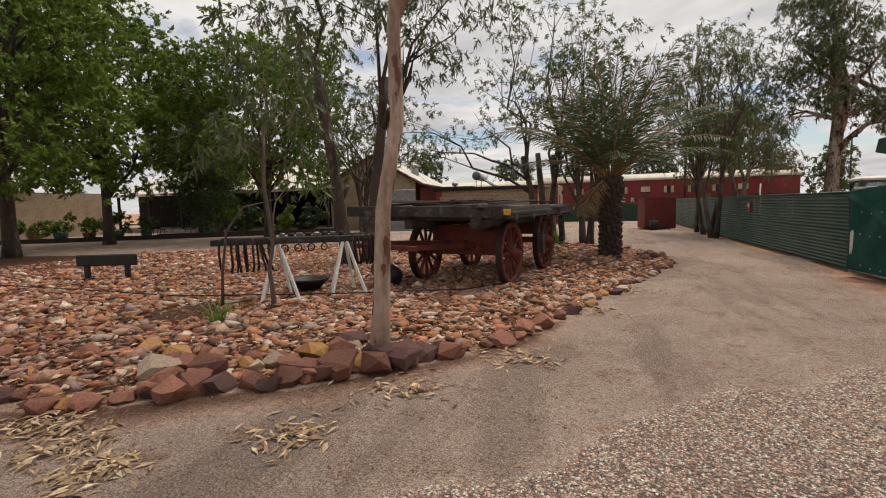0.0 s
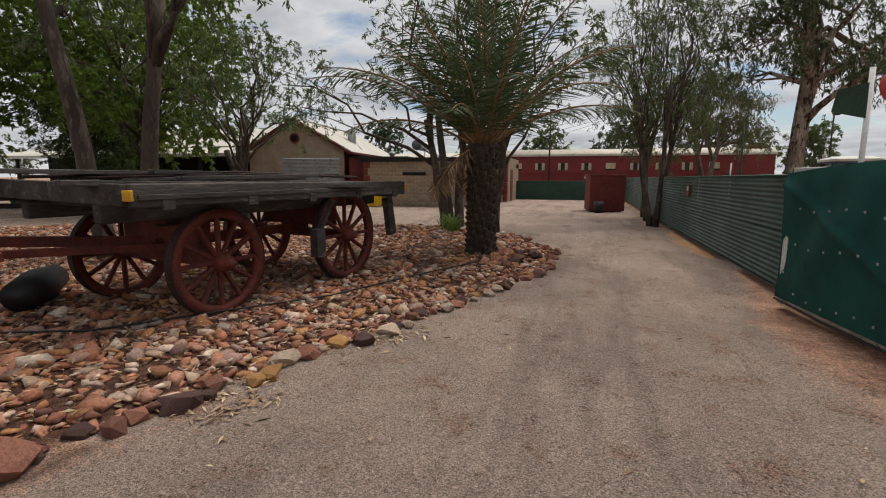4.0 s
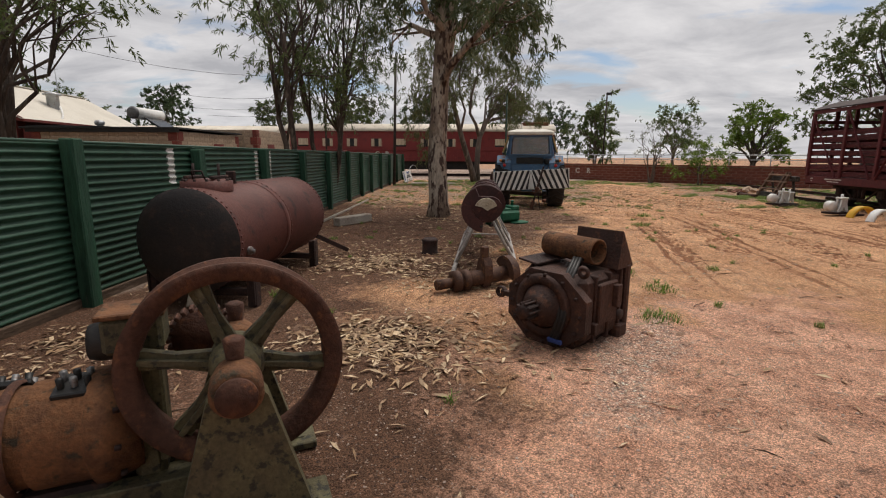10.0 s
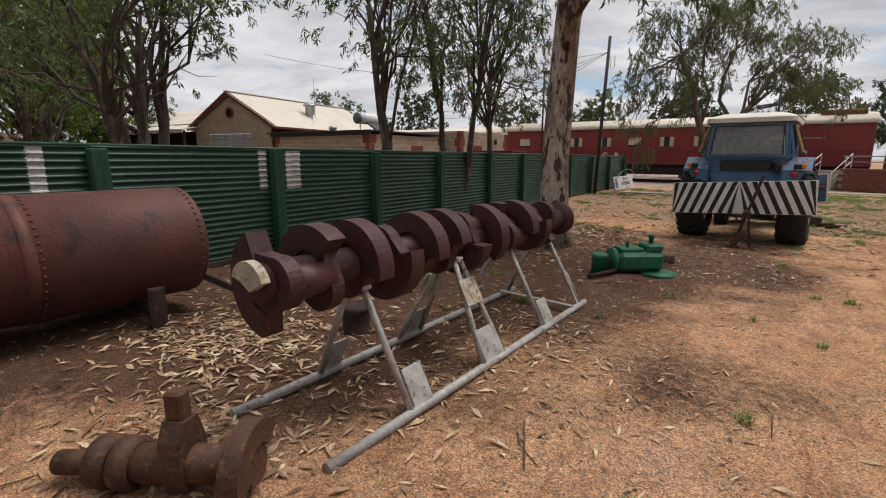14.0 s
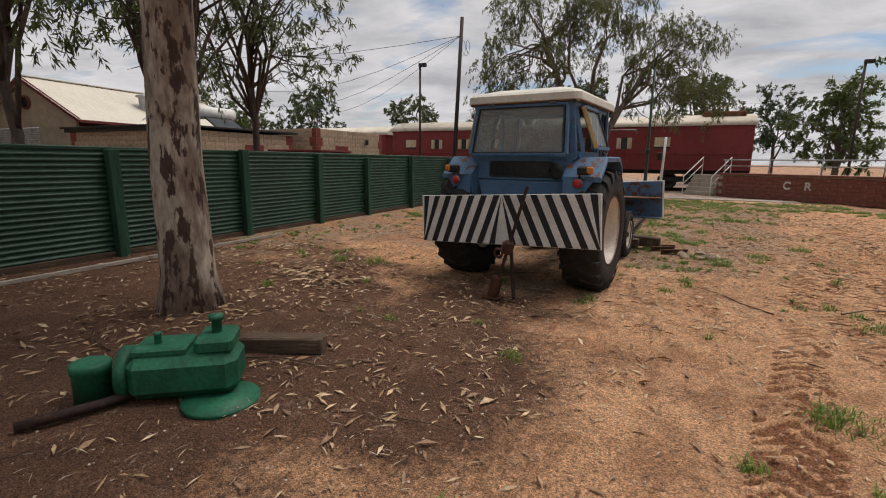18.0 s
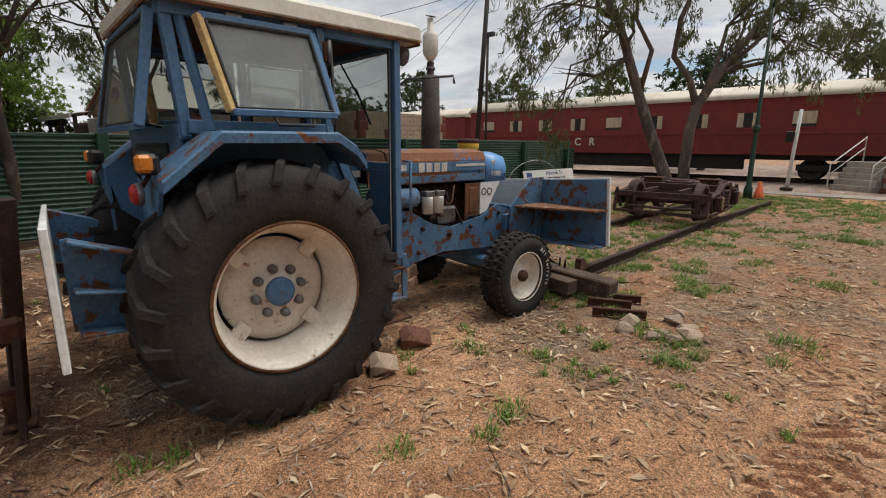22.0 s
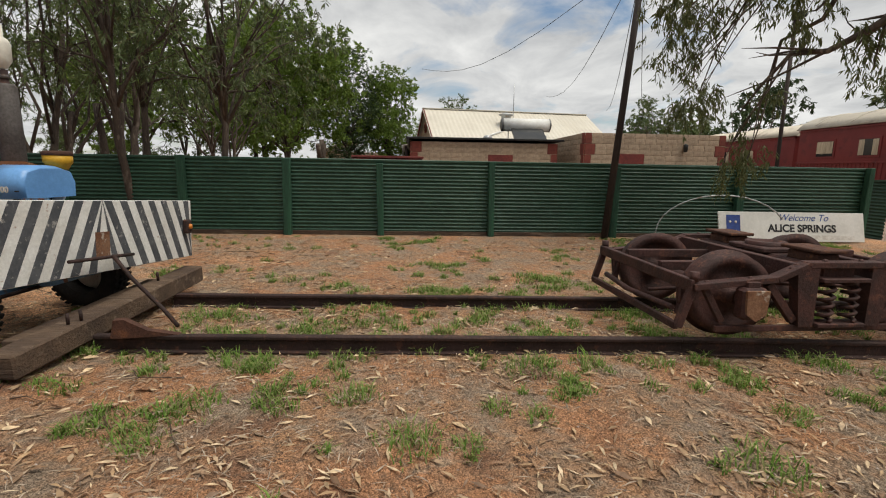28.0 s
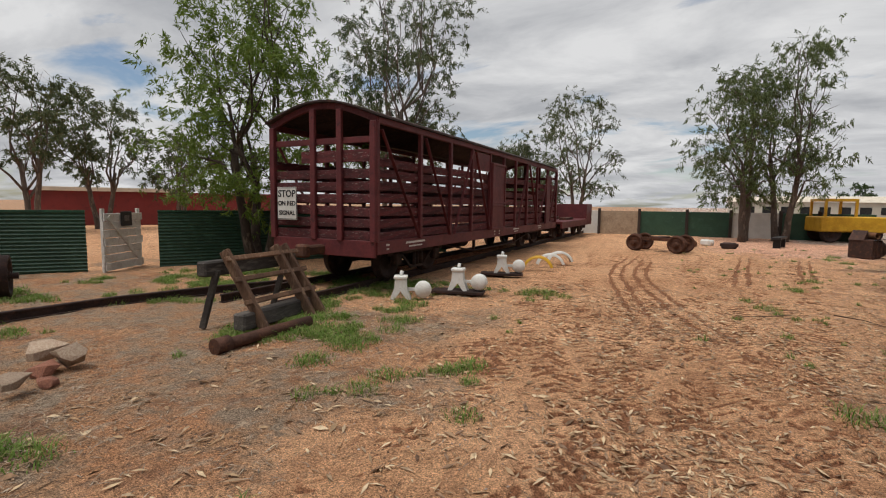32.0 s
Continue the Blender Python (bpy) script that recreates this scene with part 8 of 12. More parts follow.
def build_stone_bed():
    t = thing("stone_bed", pose(0, 0, 0), "garden bed of broken red, ochre and pale stones with a rock border", "stone bed", kind="structure")
    rng = np.random.default_rng(99)
    n = 64000
    x, y = rng.uniform(-17, 0.4, n), rng.uniform(0.5, 16.6, n)
    near = rng.random(n) < np.clip(1.25 - np.hypot(x + 2.0, y - 4.0) / 16.0, 0.18, 1.0)
    clear = np.hypot(x + 7.2, (y - 3.2) * 1.4) > 0.9 * smooth_noise(x, y, 1.0, 3)
    ok = inside(ISLAND, x, y) & (poly_dist(ISLAND + ISLAND[:1], x, y) > 0.08) & near & clear & (smooth_noise(x, y, 0.9, 8) > 0.14)
    x, y = x[ok], y[ok]
    s = 0.026 + 0.085 * rng.random(len(x)) ** 4 + 0.026 * rng.random(len(x))
    z = ground_height(x, y) + s * 0.15
    a, b = rng.uniform(0, 6.28, len(x)), rng.normal(size=len(x)) * 0.35
    rows = np.stack([x, y, z, s, a, b], 1)
    part("bed_stones", stones_joined("bed_stones", rows, SHAPES, STONES), None, t)["kind"] = "stuff"
    mats_ = ["rock_red", "rock_dark", "rock_red", "rock_red", "rock_dark", "rock_ochre", "rock_red", "rock_pale", "rock_dark", "rock_red", "rock_red"]
    meshes = [g.mesh("border_rock", mat(mats_[(k * 5 + j) % 11])) for k, g in enumerate(FINE_SHAPES) for j in range(4)]
    edge = ISLAND[1:17]
    k = 0
    for (ax, ay), (bx, by) in zip(edge, edge[1:]):
        L = math.hypot(bx - ax, by - ay)
        far = ax < -10 or ay > 14
        n = max(1, int(L / (0.6 if far else 0.17)))
        for i in range(n):
            u = (i + rng.uniform(0.2, 0.8)) / n
            big = -9 < ax < -2.3 and ay < 3.2
            sz = rng.uniform(0.08, 0.175) if big else rng.uniform(0.06, 0.14)
            nx, ny = -(by - ay) / L, (bx - ax) / L
            o = rng.uniform(-0.04, 0.12)
            px, py = ax + (bx - ax) * u + nx * o, ay + (by - ay) * u + ny * o
            part("border_rock", meshes[int(rng.integers(len(meshes)))], None, t, "", pose(px, py, sz * 0.3, rng.uniform(-12, 12), rng.uniform(-12, 12), rng.uniform(0, 360)) @ Matrix.Scale(sz, 4))
            k += 1
    for i in range(70):
        px, py = rng.uniform(-9, -1.5), rng.uniform(0.8, 6.5)
        if inside(ISLAND, np.array(px), np.array(py)) and py < 1.2 + 0.62 * (px + 6) + 2.6:
            sz = rng.uniform(0.07, 0.16)
            part("border_rock", meshes[int(rng.integers(len(meshes)))], None, t, "", pose(px, py, 0.04 + sz * 0.3, rng.uniform(-12, 12), rng.uniform(-12, 12), rng.uniform(0, 360)) @ Matrix.Scale(sz, 4))
    for i in range(26):
        a_ = rng.uniform(-0.6, 2.2)
        px, py = -1.45 + math.cos(a_) * rng.uniform(0.5, 1.3), 11.1 - math.sin(a_) * rng.uniform(0.4, 1.2)
        sz = rng.uniform(0.07, 0.17)
        part("border_rock", meshes[int(rng.integers(len(meshes)))], None, t, "", pose(px, py, 0.06 + sz * 0.3, 0, rng.uniform(-12, 12), rng.uniform(0, 360)) @ Matrix.Scale(sz, 4))
    hose = thing("drip_hose", pose(0, 0, 0), "black irrigation hose lying across the stones", "hose")
    pts = [(-16, 4.4, 0.16), (-11, 4.2, 0.16), (-8, 4.0, 0.16), (-5.5, 4.6, 0.17), (-3.6, 5.4, 0.16), (-2.2, 7.2, 0.16), (-1.6, 8.8, 0.15), (-1.0, 10.2, 0.14)]
    part("tube", Geo().tube(pts, 0.011, n=6), "black_paint", hose)


build_stone_bed()


def build_rock_edge():
    """Larger broken rocks heaped at the front corner of the bed."""
    rng = np.random.default_rng(41)
    names = ("rock_red", "rock_red", "rock_ochre", "rock_dark", "rock_pale", "rock_red")
    for k in range(34):
        u = rng.random()
        x, y = -5.9 + 2.5 * u + rng.normal() * 0.12, 1.0 + 1.0 * u * u + abs(rng.normal()) * 0.45
        s = rng.uniform(0.08, 0.20) * (1.2 if rng.random() < 0.3 else 0.9)
        rk = thing("edge_rock", pose(x, y, 0.03 + s * 0.35, rng.uniform(-14, 14), rng.uniform(-14, 14), rng.uniform(0, 360)), "broken red-brown rock heaped at the bed edge", "rock", "rocks at the bed edge")
        part("stone", FINE_SHAPES[k % 6], names[(k * 7) % 6], rk, "", Matrix.Scale(s, 4))


build_rock_edge()


def grass_clump(name, x, y, h, n, seed, material=None, label="clump of green strappy leaves", category="plant", spread=0.12, w=0.012):
    rng = np.random.default_rng(seed)
    t = thing(name, pose(x, y, 0.05), label, category)
    out = []
    for k in range(n):
        a, l = rng.uniform(0, 6.28), h * rng.uniform(0.5, 1.1)
        d = np.array([math.cos(a), math.sin(a), 0])
        b = d * rng.uniform(0, spread)
        s = np.array([-d[1], d[0], 0]) * w
        mid = b + d * l * 0.25 + (0, 0, l * 0.7)
        tip = b + d * l * 0.6 + (0, 0, l * 0.9)
        out.append([b - s, b + s, mid + s * 0.8, mid - s * 0.8])
        out.append([mid - s * 0.8, mid + s * 0.8, tip + s * 0.1, tip - s * 0.1])
    part("leaves", quads("leaves", np.array(out), material or GRASS), None, t)


grass_clump("strap_plant", -6.2, 2.9, 0.38, 26, 1)
grass_clump("strap_plant", -2.9, 15.0, 0.55, 160, 2, spread=0.3)


def build_garden():
    """Pots, planter edge and seats along the front of the station."""
    for k, (x, y, s, m) in enumerate(((-27.5, 18.3, 1.0, "pot_plastic"), (-28.6, 17.5, 0.9, "quoin_red"), (-26.4, 19.2, 0.9, "pot_plastic"), (-29.8, 16.8, 1.0, "pot_plastic"), (-24.0, 21.4, 0.9, "pot_plastic"), (-31.0, 16.2, 0.8, "quoin_red"))):
        t = thing("plant_pot", pose(x, y, 0.0), "garden pot with a leafy green shrub", "pot", "pots by the station")
        part("pot", Geo().lathe([(0, 0), (0.26 * s, 0), (0.36 * s, 0.55 * s), (0.33 * s, 0.55 * s), (0.28 * s, 0.45 * s), (0, 0.45 * s)], n=18), m, t)
        rng = np.random.default_rng(k)
        part("shrub", quads("shrub", leaf_cloud(rng, [(0, 0, 0.9 * s, 0.5, 0.45), (0.2, 0.1, 1.1 * s, 0.4, 0.4)], 900, 0.14, 0.2, 0.5), LEAF_GREEN if k % 2 else LEAF_OLIVE), None, t)
    for k, (x, y) in enumerate(((-22.5, 22.6), (-20.4, 23.4), (-18.8, 24.0), (-24.8, 23.8))):
        t = thing("shrub", pose(x, y, 0.0), "leafy garden shrub before the verandah", "shrub")
        rng = np.random.default_rng(20 + k)
        part("stems", Geo().tube([(0, 0, -0.05), (0.05, 0, 0.7)], 0.03, n=6), "bark_grey", t)
        part("leaves", quads("leaves", leaf_cloud(rng, [(0, 0, 0.8, 0.7, 0.6), (0.4, 0.2, 1.2, 0.6, 0.6)], 700, 0.18, 0.2, 0.45), LEAF_GREEN if k % 2 else LEAF_DARK), None, t)
    e = thing("garden_edging", pose(0, 0, 0), "low dark timber garden edging along the drive", "edging", kind="structure")
    part("edge_board", Geo().beam((-34, 13.8, 0.12), (-25.5, 19.2, 0.12), 0.2, 0.24).beam((-25.5, 19.2, 0.15), (-16.5, 24.6, 0.15), 0.2, 0.3), "pole_dark", e)
    for k, (x, y) in enumerate(((-25.5, 21.5), (-23.6, 22.4), (-27.5, 21.0))):
        t = thing("garden_chair", pose(x, y, 0, 0, 0, 40 * k), "dark metal garden chair on the verandah side", "chair", "garden chairs")
        part("seat", Geo().box(0, 0, 0.45, 0.5, 0.5, 0.04), "black_paint", t)
        part("backrest", Geo().box(0, 0.24, 0.72, 0.5, 0.03, 0.45, (-8, 0, 0)), "black_paint", t)
        lm = Geo().beam((0, 0, 0), (0, 0, 0.45), 0.03, 0.03).mesh("leg", mat("black_paint"))
        for dx in (-0.22, 0.22):
            for dy in (-0.22, 0.22):
                part("leg", lm, None, t, "", pose(dx, dy, 0))
    st = thing("cut_stump", pose(-15.2, 21.5, 0), "lopped dark tree stump with three cut limbs", "stump")
    part("stump_wood", Geo().tube([(0, 0, -0.1), (0.05, 0, 1.2), (0.0, 0, 1.9)], [0.26, 0.22, 0.2], n=12).tube([(0, 0, 1.5), (-0.5, 0.1, 2.4), (-0.6, 0.1, 2.8)], [0.16, 0.14, 0.13], n=10).tube([(0, 0, 1.7), (0.1, 0.1, 2.5), (0.1, 0.1, 3.0)], [0.16, 0.14, 0.13], n=10).tube([(0, 0, 1.6), (0.5, 0, 2.3), (0.75, 0, 2.7)], [0.16, 0.14, 0.13], n=10), "bark_dark", st)
    fs = thing("fence_notice", pose(3.24, 16.3, 1.22, 0, 0, -90), "small red notice fixed to the green fence", "sign")
    part("plate", Geo().box(0, -0.012, 0, 0.3, 0.02, 0.3), "ink_red", fs)
    part("plate_mark", Geo().box(0, -0.024, 0.05, 0.2, 0.003, 0.12), "letter_white", fs)


build_garden()

# ---- machines in the yard ----
def build_signal():
    t = thing("railway_signal", pose(3.62, 8.95, 0), "white railway signal post with red disc and green blade", "signal")
    ped = Geo()
    for s in (-1, 1):
        ped.prism([(-0.15, 0), (0.15, 0), (0.15, 0.05), (0.06, 0.22), (0.045, 0.55), (-0.045, 0.55), (-0.06, 0.22), (-0.15, 0.05)], s * 0.09 - 0.012, s * 0.09 + 0.012, "x")
    ped.box(0, 0, 0.02, 0.24, 0.34, 0.03).box(0, 0, 0.3, 0.17, 0.05, 0.04)
    part("pedestal", ped, "white_paint", t)
    part("top_plate", Geo().lathe([(0, 0.55), (0.15, 0.55), (0.15, 0.585), (0, 0.585)], n=20).box(0.02, 0, 0.65, 0.2, 0.13, 0.13, bev=0.03), "white_paint", t)
    part("mast", Geo().tube([(0, 0, 0.58), (-0.01, -0.02, 2.75)], 0.028, n=12), "white_paint", t)
    part("lever", Geo().tube([(0.05, 0.02, 0.62), (0.28, 0.22, 0.06)], 0.024, n=10).box(0.30, 0.24, 0.04, 0.14, 0.08, 0.02), "white_paint", t)
    part("clamp", Geo().box(-0.08, 0.0, 1.32, 0.22, 0.07, 0.1).box(0.0, -0.04, 1.32, 0.1, 0.04, 0.12), "grey_metal", t)
    part("disc", Geo().lathe([(0, -0.008), (0.16, -0.008), (0.17, 0), (0.16, 0.008), (0, 0.008)], n=28, m=pose(0.19, -0.04, 2.52, 80, 0, 20)), "ink_red", t, "faded red signal disc")
    part("blade", Geo().prism([(-0.02, 2.2), (0.02, 2.6), (-0.32, 2.52), (-0.36, 2.28)], -0.035, -0.027, "y"), "lamp_green", t, "dark green signal blade")
    r = thing("steel_rod", pose(3.50, 8.72, 0), "thin grey rod leaning on a fence post", "rod")
    part("bar", Geo().tube([(0.12, -0.14, 0.0), (0.0, 0.02, 1.28)], 0.014, n=8), "grey_metal", r)
    p = thing("steel_ring_pot", pose(3.80, 8.42, 0), "low rusty steel ring pot on the ground", "pot")
    part("shell", Geo().lathe([(0, 0.01), (0.135, 0.01), (0.14, 0.17), (0.128, 0.17), (0.124, 0.05), (0, 0.05)], n=26), "olive_rust", p)
    rk = thing("red_rock", pose(3.62, 7.25, 0.04), "small red rock by the fence", "rock")
    part("stone", FINE_SHAPES[0], "rock_red", rk, "", Matrix.Scale(0.085, 4))


build_signal()


def build_boiler():
    """A riveted cylindrical tank with a manhole on feet, one end face black."""
    t = thing("boiler_tank", pose(4.45, 11.55, 0, 0, 0, -2), "big rusty riveted boiler tank with black end face on steel feet", "tank")
    R, L, zc = 0.50, 2.45, 0.66
    y0, y1 = -0.62, 1.85
    part("shell", Geo().lathe([(R, y0 + 0.02), (R, 0.58), (R + 0.008, 0.585), (R + 0.008, y1)], n=56, m=pose(0, 0, zc, -90, 0, 0)), "boiler_red", t)
    part("front_plate", Geo().lathe([(0, y0 - 0.06), (0.25, y0 - 0.055), (0.42, y0 - 0.03), (0.48, y0 + 0.0), (R + 0.005, y0 + 0.02)], n=48, m=pose(0, 0, zc, -90, 0, 0)), "boiler_black", t, "soot black end plate")
    part("rear_plate", Geo().lathe([(R + 0.008, y1), (0.47, y1 + 0.03), (0.3, y1 + 0.05), (0, y1 + 0.055)], n=48, m=pose(0, 0, zc, -90, 0, 0)), "boiler_red", t)
    for yy, rr in ((y0 + 0.06, R), (0.56, R + 0.0), (0.63, R + 0.008), (y1 - 0.05, R + 0.008)):
        rv = Geo()
        for k in range(52):
            a = 2 * math.pi * k / 52
            rv.lathe([(0.013, 0), (0.011, 0.008), (0, 0.011)], n=6, m=pose(rr * math.cos(a), yy, zc + rr * math.sin(a), 0, 90 - math.degrees(a), 0))
        part("rivet_row", rv, "boiler_red", t)["kind"] = "stuff"
    part("seam_strap", Geo().lathe([(R + 0.001, 0.52), (R + 0.011, 0.525), (R + 0.011, 0.605), (R + 0.001, 0.61)], n=56, m=pose(0, 0, zc, -90, 0, 0)), "boiler_red", t)
    mh = part("manhole", Geo().lathe([(0.24, R - 0.05), (0.24, R + 0.05), (0.18, R + 0.06), (0.17, R + 0.07), (0, R + 0.075)], n=30, m=pose(0, -0.2, zc)), "boiler_red", t)
    bl = Geo()
    for k in range(12):
        a = 2 * math.pi * k / 12
        bl.lathe([(0.016, R + 0.05), (0.016, R + 0.075), (0, R + 0.078)], n=6, m=pose(0.21 * math.cos(a), -0.2 + 0.21 * math.sin(a), zc))
    part("manhole_bolts", bl, "rust_dark", mh)
    for s in (-0.13, 0.13):
        part("manhole_dog", Geo().box(s, -0.2, zc + R + 0.09, 0.04, 0.3, 0.03).tube([(s, -0.2, zc + R + 0.05), (s, -0.2, zc + R + 0.22)], 0.014, n=8), "rust_dark", mh)
    part("manhole_handle", Geo().tube([(-0.06, -0.33, zc + R + 0.07), (-0.05, -0.36, zc + R + 0.15), (0.05, -0.36, zc + R + 0.15), (0.06, -0.33, zc + R + 0.07)], 0.01, n=6), "rust_dark", mh)
    part("lifting_lug", Geo().box(0.0, 0.28, zc + R + 0.06, 0.1, 0.05, 0.15, bev=0.02), "rust_dark", t)
    part("plug", Geo().lathe([(0.045, 0), (0.045, 0.03), (0.026, 0.035), (0.026, 0.06), (0, 0.06)], n=8, m=pose(R - 0.015, -0.42, zc - 0.1, 0, 98, 0)), "grey_metal", t)
    for y in (-0.40, 1.35):
        cr = part("cradle", Geo().box(0, y, 0.14, 1.06, 0.07, 0.07), "rust_dark", t)
        for s in (-1, 1):
            part("foot", Geo().box(0.50 * s, y, 0.17, 0.09, 0.10, 0.36).box(0.53 * s, y, 0.19, 0.02, 0.14, 0.34), "rust_dark", cr)
    part("drain_pipe", Geo().tube([(0.02, -0.60, 0.22), (0.02, -0.68, 0.06)], 0.045, n=12), "concrete", t)
    part("stay_bar", Geo().beam((0.25, 1.75, 0.42), (0.72, 2.25, 0.05), 0.04, 0.06), "rust_dark", t)


build_boiler()


def build_winch():
    """A motor driving, through a gear case, a sheave wheel that turns between two cast brackets set across it."""
    t = thing("winch_motor", pose(6.0, 8.56, 0, 0, 0, 24.8) @ Matrix.Scale(0.93, 4), "rusty electric winch motor with a big spoked sheave wheel", "winch")
    turn = pose(0, 0, 0, 0, 0, -90)
    for xx in (-0.27, 0.25):
        br = part("bracket", Geo().prism([(-0.30, 0.0), (0.30, 0.0), (0.30, 0.045), (0.27, 0.045), (0.12, 0.58), (0.08, 0.64), (-0.08, 0.64), (-0.12, 0.58), (-0.27, 0.045), (-0.30, 0.045)], xx - 0.05, xx + 0.05, "x"), "olive_rust", t, "olive green cast bracket", turn)
        part("bracket_foot", Geo().box(xx, 0, 0.02, 0.22, 0.72, 0.04), "olive_rust", br)
        part("bearing", Geo().lathe([(0, -0.09), (0.095, -0.09), (0.105, -0.02), (0.105, 0.08), (0.09, 0.10), (0, 0.105)], n=26, m=pose(xx + 0.02, 0, 0.635, 0, 90, 0)), "rust_orange", br)
        part("grease_cup", Geo().lathe([(0.035, 0), (0.045, 0.09), (0.03, 0.1), (0, 0.1)], n=12, m=pose(xx - 0.03, 0, 0.73)), "rust_brown", br)
    cap = part("bearing_cap", Geo().lathe([(0, 0.10), (0.08, 0.10), (0.08, 0.125), (0, 0.13)], n=24, m=pose(0.27, 0, 0.635, 0, 90, 0)), "rust_brown", t, "", turn)
    sh = part("sheave", Geo().lathe([(0.45, -0.075), (0.475, -0.075), (0.475, -0.05), (0.455, -0.035), (0.455, -0.012), (0.475, 0.0), (0.455, 0.012), (0.455, 0.035), (0.475, 0.05), (0.475, 0.075), (0.45, 0.075), (0.395, 0.06), (0.385, 0.0), (0.395, -0.06), (0.45, -0.075)], n=64, m=pose(0.0, 0, 0.635, 0, 90, 0)), "rust_brown", t, "rusty double-grooved sheave rim", turn)
    for k in range(6):
        part("spoke", Geo().prism([(0.06, -0.055), (0.25, -0.032), (0.395, -0.045), (0.395, 0.045), (0.25, 0.032), (0.06, 0.055)], -0.022, 0.022, "z").prism([(0.06, -0.012), (0.395, -0.012), (0.395, 0.012), (0.06, 0.012)], -0.05, 0.05, "z"), "olive_rust", sh, "", pose(0, 0, 0.635, 0, 90, 0) @ pose(0, 0, 0, 0, 0, 60 * k + 20))
    part("sheave_hub", Geo().lathe([(0, -0.13), (0.10, -0.13), (0.12, -0.05), (0.12, 0.05), (0.10, 0.13), (0, 0.13)], n=22, m=pose(0, 0, 0.635, 0, 90, 0)), "olive_rust", sh)
    part("shaft", Geo().tube([(-0.4, 0, 0.635), (0.36, 0, 0.635)], 0.05, n=14), "rust_orange", t, "", turn)
    part("base_beam", Geo().box(-0.4, 0.30, 0.06, 1.0, 0.10, 0.12).box(-0.4, 0.02, 0.06, 1.0, 0.10, 0.12), "olive_rust", t)
    y = 0.2
    gc = part("gear_case", Geo().box(-0.40, y, 0.40, 0.13, 0.30, 0.62, bev=0.04).box(-0.34, y - 0.10, 0.42, 0.05, 0.09, 0.50, bev=0.02), "olive_rust", t)
    part("gear_box_top", Geo().box(-0.42, y, 0.78, 0.24, 0.22, 0.17, bev=0.02), "olive_rust", gc)
    part("gear_lid", Geo().box(-0.42, y, 0.875, 0.27, 0.24, 0.025), "rust_orange", gc)
    part("coil", Geo().lathe([(0, -0.1), (0.08, -0.1), (0.09, -0.06), (0.09, 0.06), (0.08, 0.1), (0, 0.1)], n=18, m=pose(-0.5, y, 0.74, 0, 90, 0)), "black_paint", gc)
    gw = Geo()
    for k in range(24):
        gw.box(0.15 * math.cos(2 * math.pi * k / 24), 0.15 * math.sin(2 * math.pi * k / 24), 0, 0.03, 0.02, 0.08, (0, 0, 15 * k), bev=0.004)
    gw.lathe([(0, -0.04), (0.14, -0.04), (0.14, 0.04), (0, 0.04)], n=24)
    part("gear_wheel", Geo().add2(gw, pose(-0.16, 0.34, 0.66, 90, 0, 0)), "rust_brown", t)
    mo = part("motor", Geo().lathe([(0, -0.36), (0.07, -0.36), (0.09, -0.33), (0.16, -0.30), (0.215, -0.25), (0.225, -0.2), (0.215, -0.12), (0.235, -0.11), (0.235, 0.10), (0.265, 0.12), (0.265, 0.19), (0.245, 0.21), (0.22, 0.30), (0, 0.32)], n=44, m=pose(-0.72, y, 0.34, 0, 90, 0)), "rust_orange", t, "orange rusty motor body")
    for k, (a, m_) in enumerate(((20, -0.66), (75, -0.95))):
        wm = pose(m_, y, 0.34, -a + 30, 0, 0)
        part("brush_window", Geo().box(0, 0, 0.225, 0.16, 0.17, 0.03), "black_paint", mo, "", wm)
        for q in range(6):
            part("terminal", Geo().lathe([(0.014, 0), (0.016, 0.05), (0, 0.055)], n=8, m=pose(-0.05 + 0.05 * (q % 3), -0.03 + 0.06 * (q // 3), 0.235)), "grey_metal" if q % 2 else "black_paint", mo, "", wm)
    part("tail_bearing", Geo().lathe([(0, -0.46), (0.06, -0.46), (0.075, -0.43), (0.075, -0.34), (0.05, -0.34)], n=18, m=pose(-0.72, y, 0.34, 0, 90, 0)), "rust_orange", mo)
    part("bearing_arm", Geo().box(-1.08, y - 0.10, 0.30, 0.22, 0.08, 0.10, (0, 0, 12), bev=0.02), "rust_orange", mo)
    for xx in (-0.90, -0.55):
        part("motor_band", Geo().lathe([(0.236, -0.02), (0.25, -0.012), (0.25, 0.012), (0.236, 0.02)], n=44, m=pose(xx, y, 0.34, 0, 90, 0)), "rust_brown", mo)
    for q in range(4):
        part("end_arm", Geo().beam((-1.12, y, 0.34), (-0.98, y + 0.19 * math.cos(q * 1.571 + 0.5), 0.34 + 0.19 * math.sin(q * 1.571 + 0.5)), 0.05, 0.06, bev=0.012), "rust_orange", mo)
    part("brush_gear", Geo().lathe([(0.06, -0.30), (0.13, -0.29), (0.14, -0.20), (0.05, -0.2)], n=20, m=pose(-0.78, y, 0.34, 0, 90, 0)), "black_paint", mo)
    for q in range(7):
        part("brush_wire", Geo().tube([(-0.99 - 0.01 * q, y - 0.12 + 0.03 * q, 0.48), (-1.02, y - 0.1 + 0.03 * q, 0.54 + 0.01 * (q % 3)), (-1.06, y - 0.12 + 0.035 * q, 0.47)], 0.010, n=5), "black_paint", mo)
    bolt = Geo().lathe([(0.014, 0), (0.014, 0.022), (0, 0.024)], n=6).mesh("bolt", mat("rust_dark"))
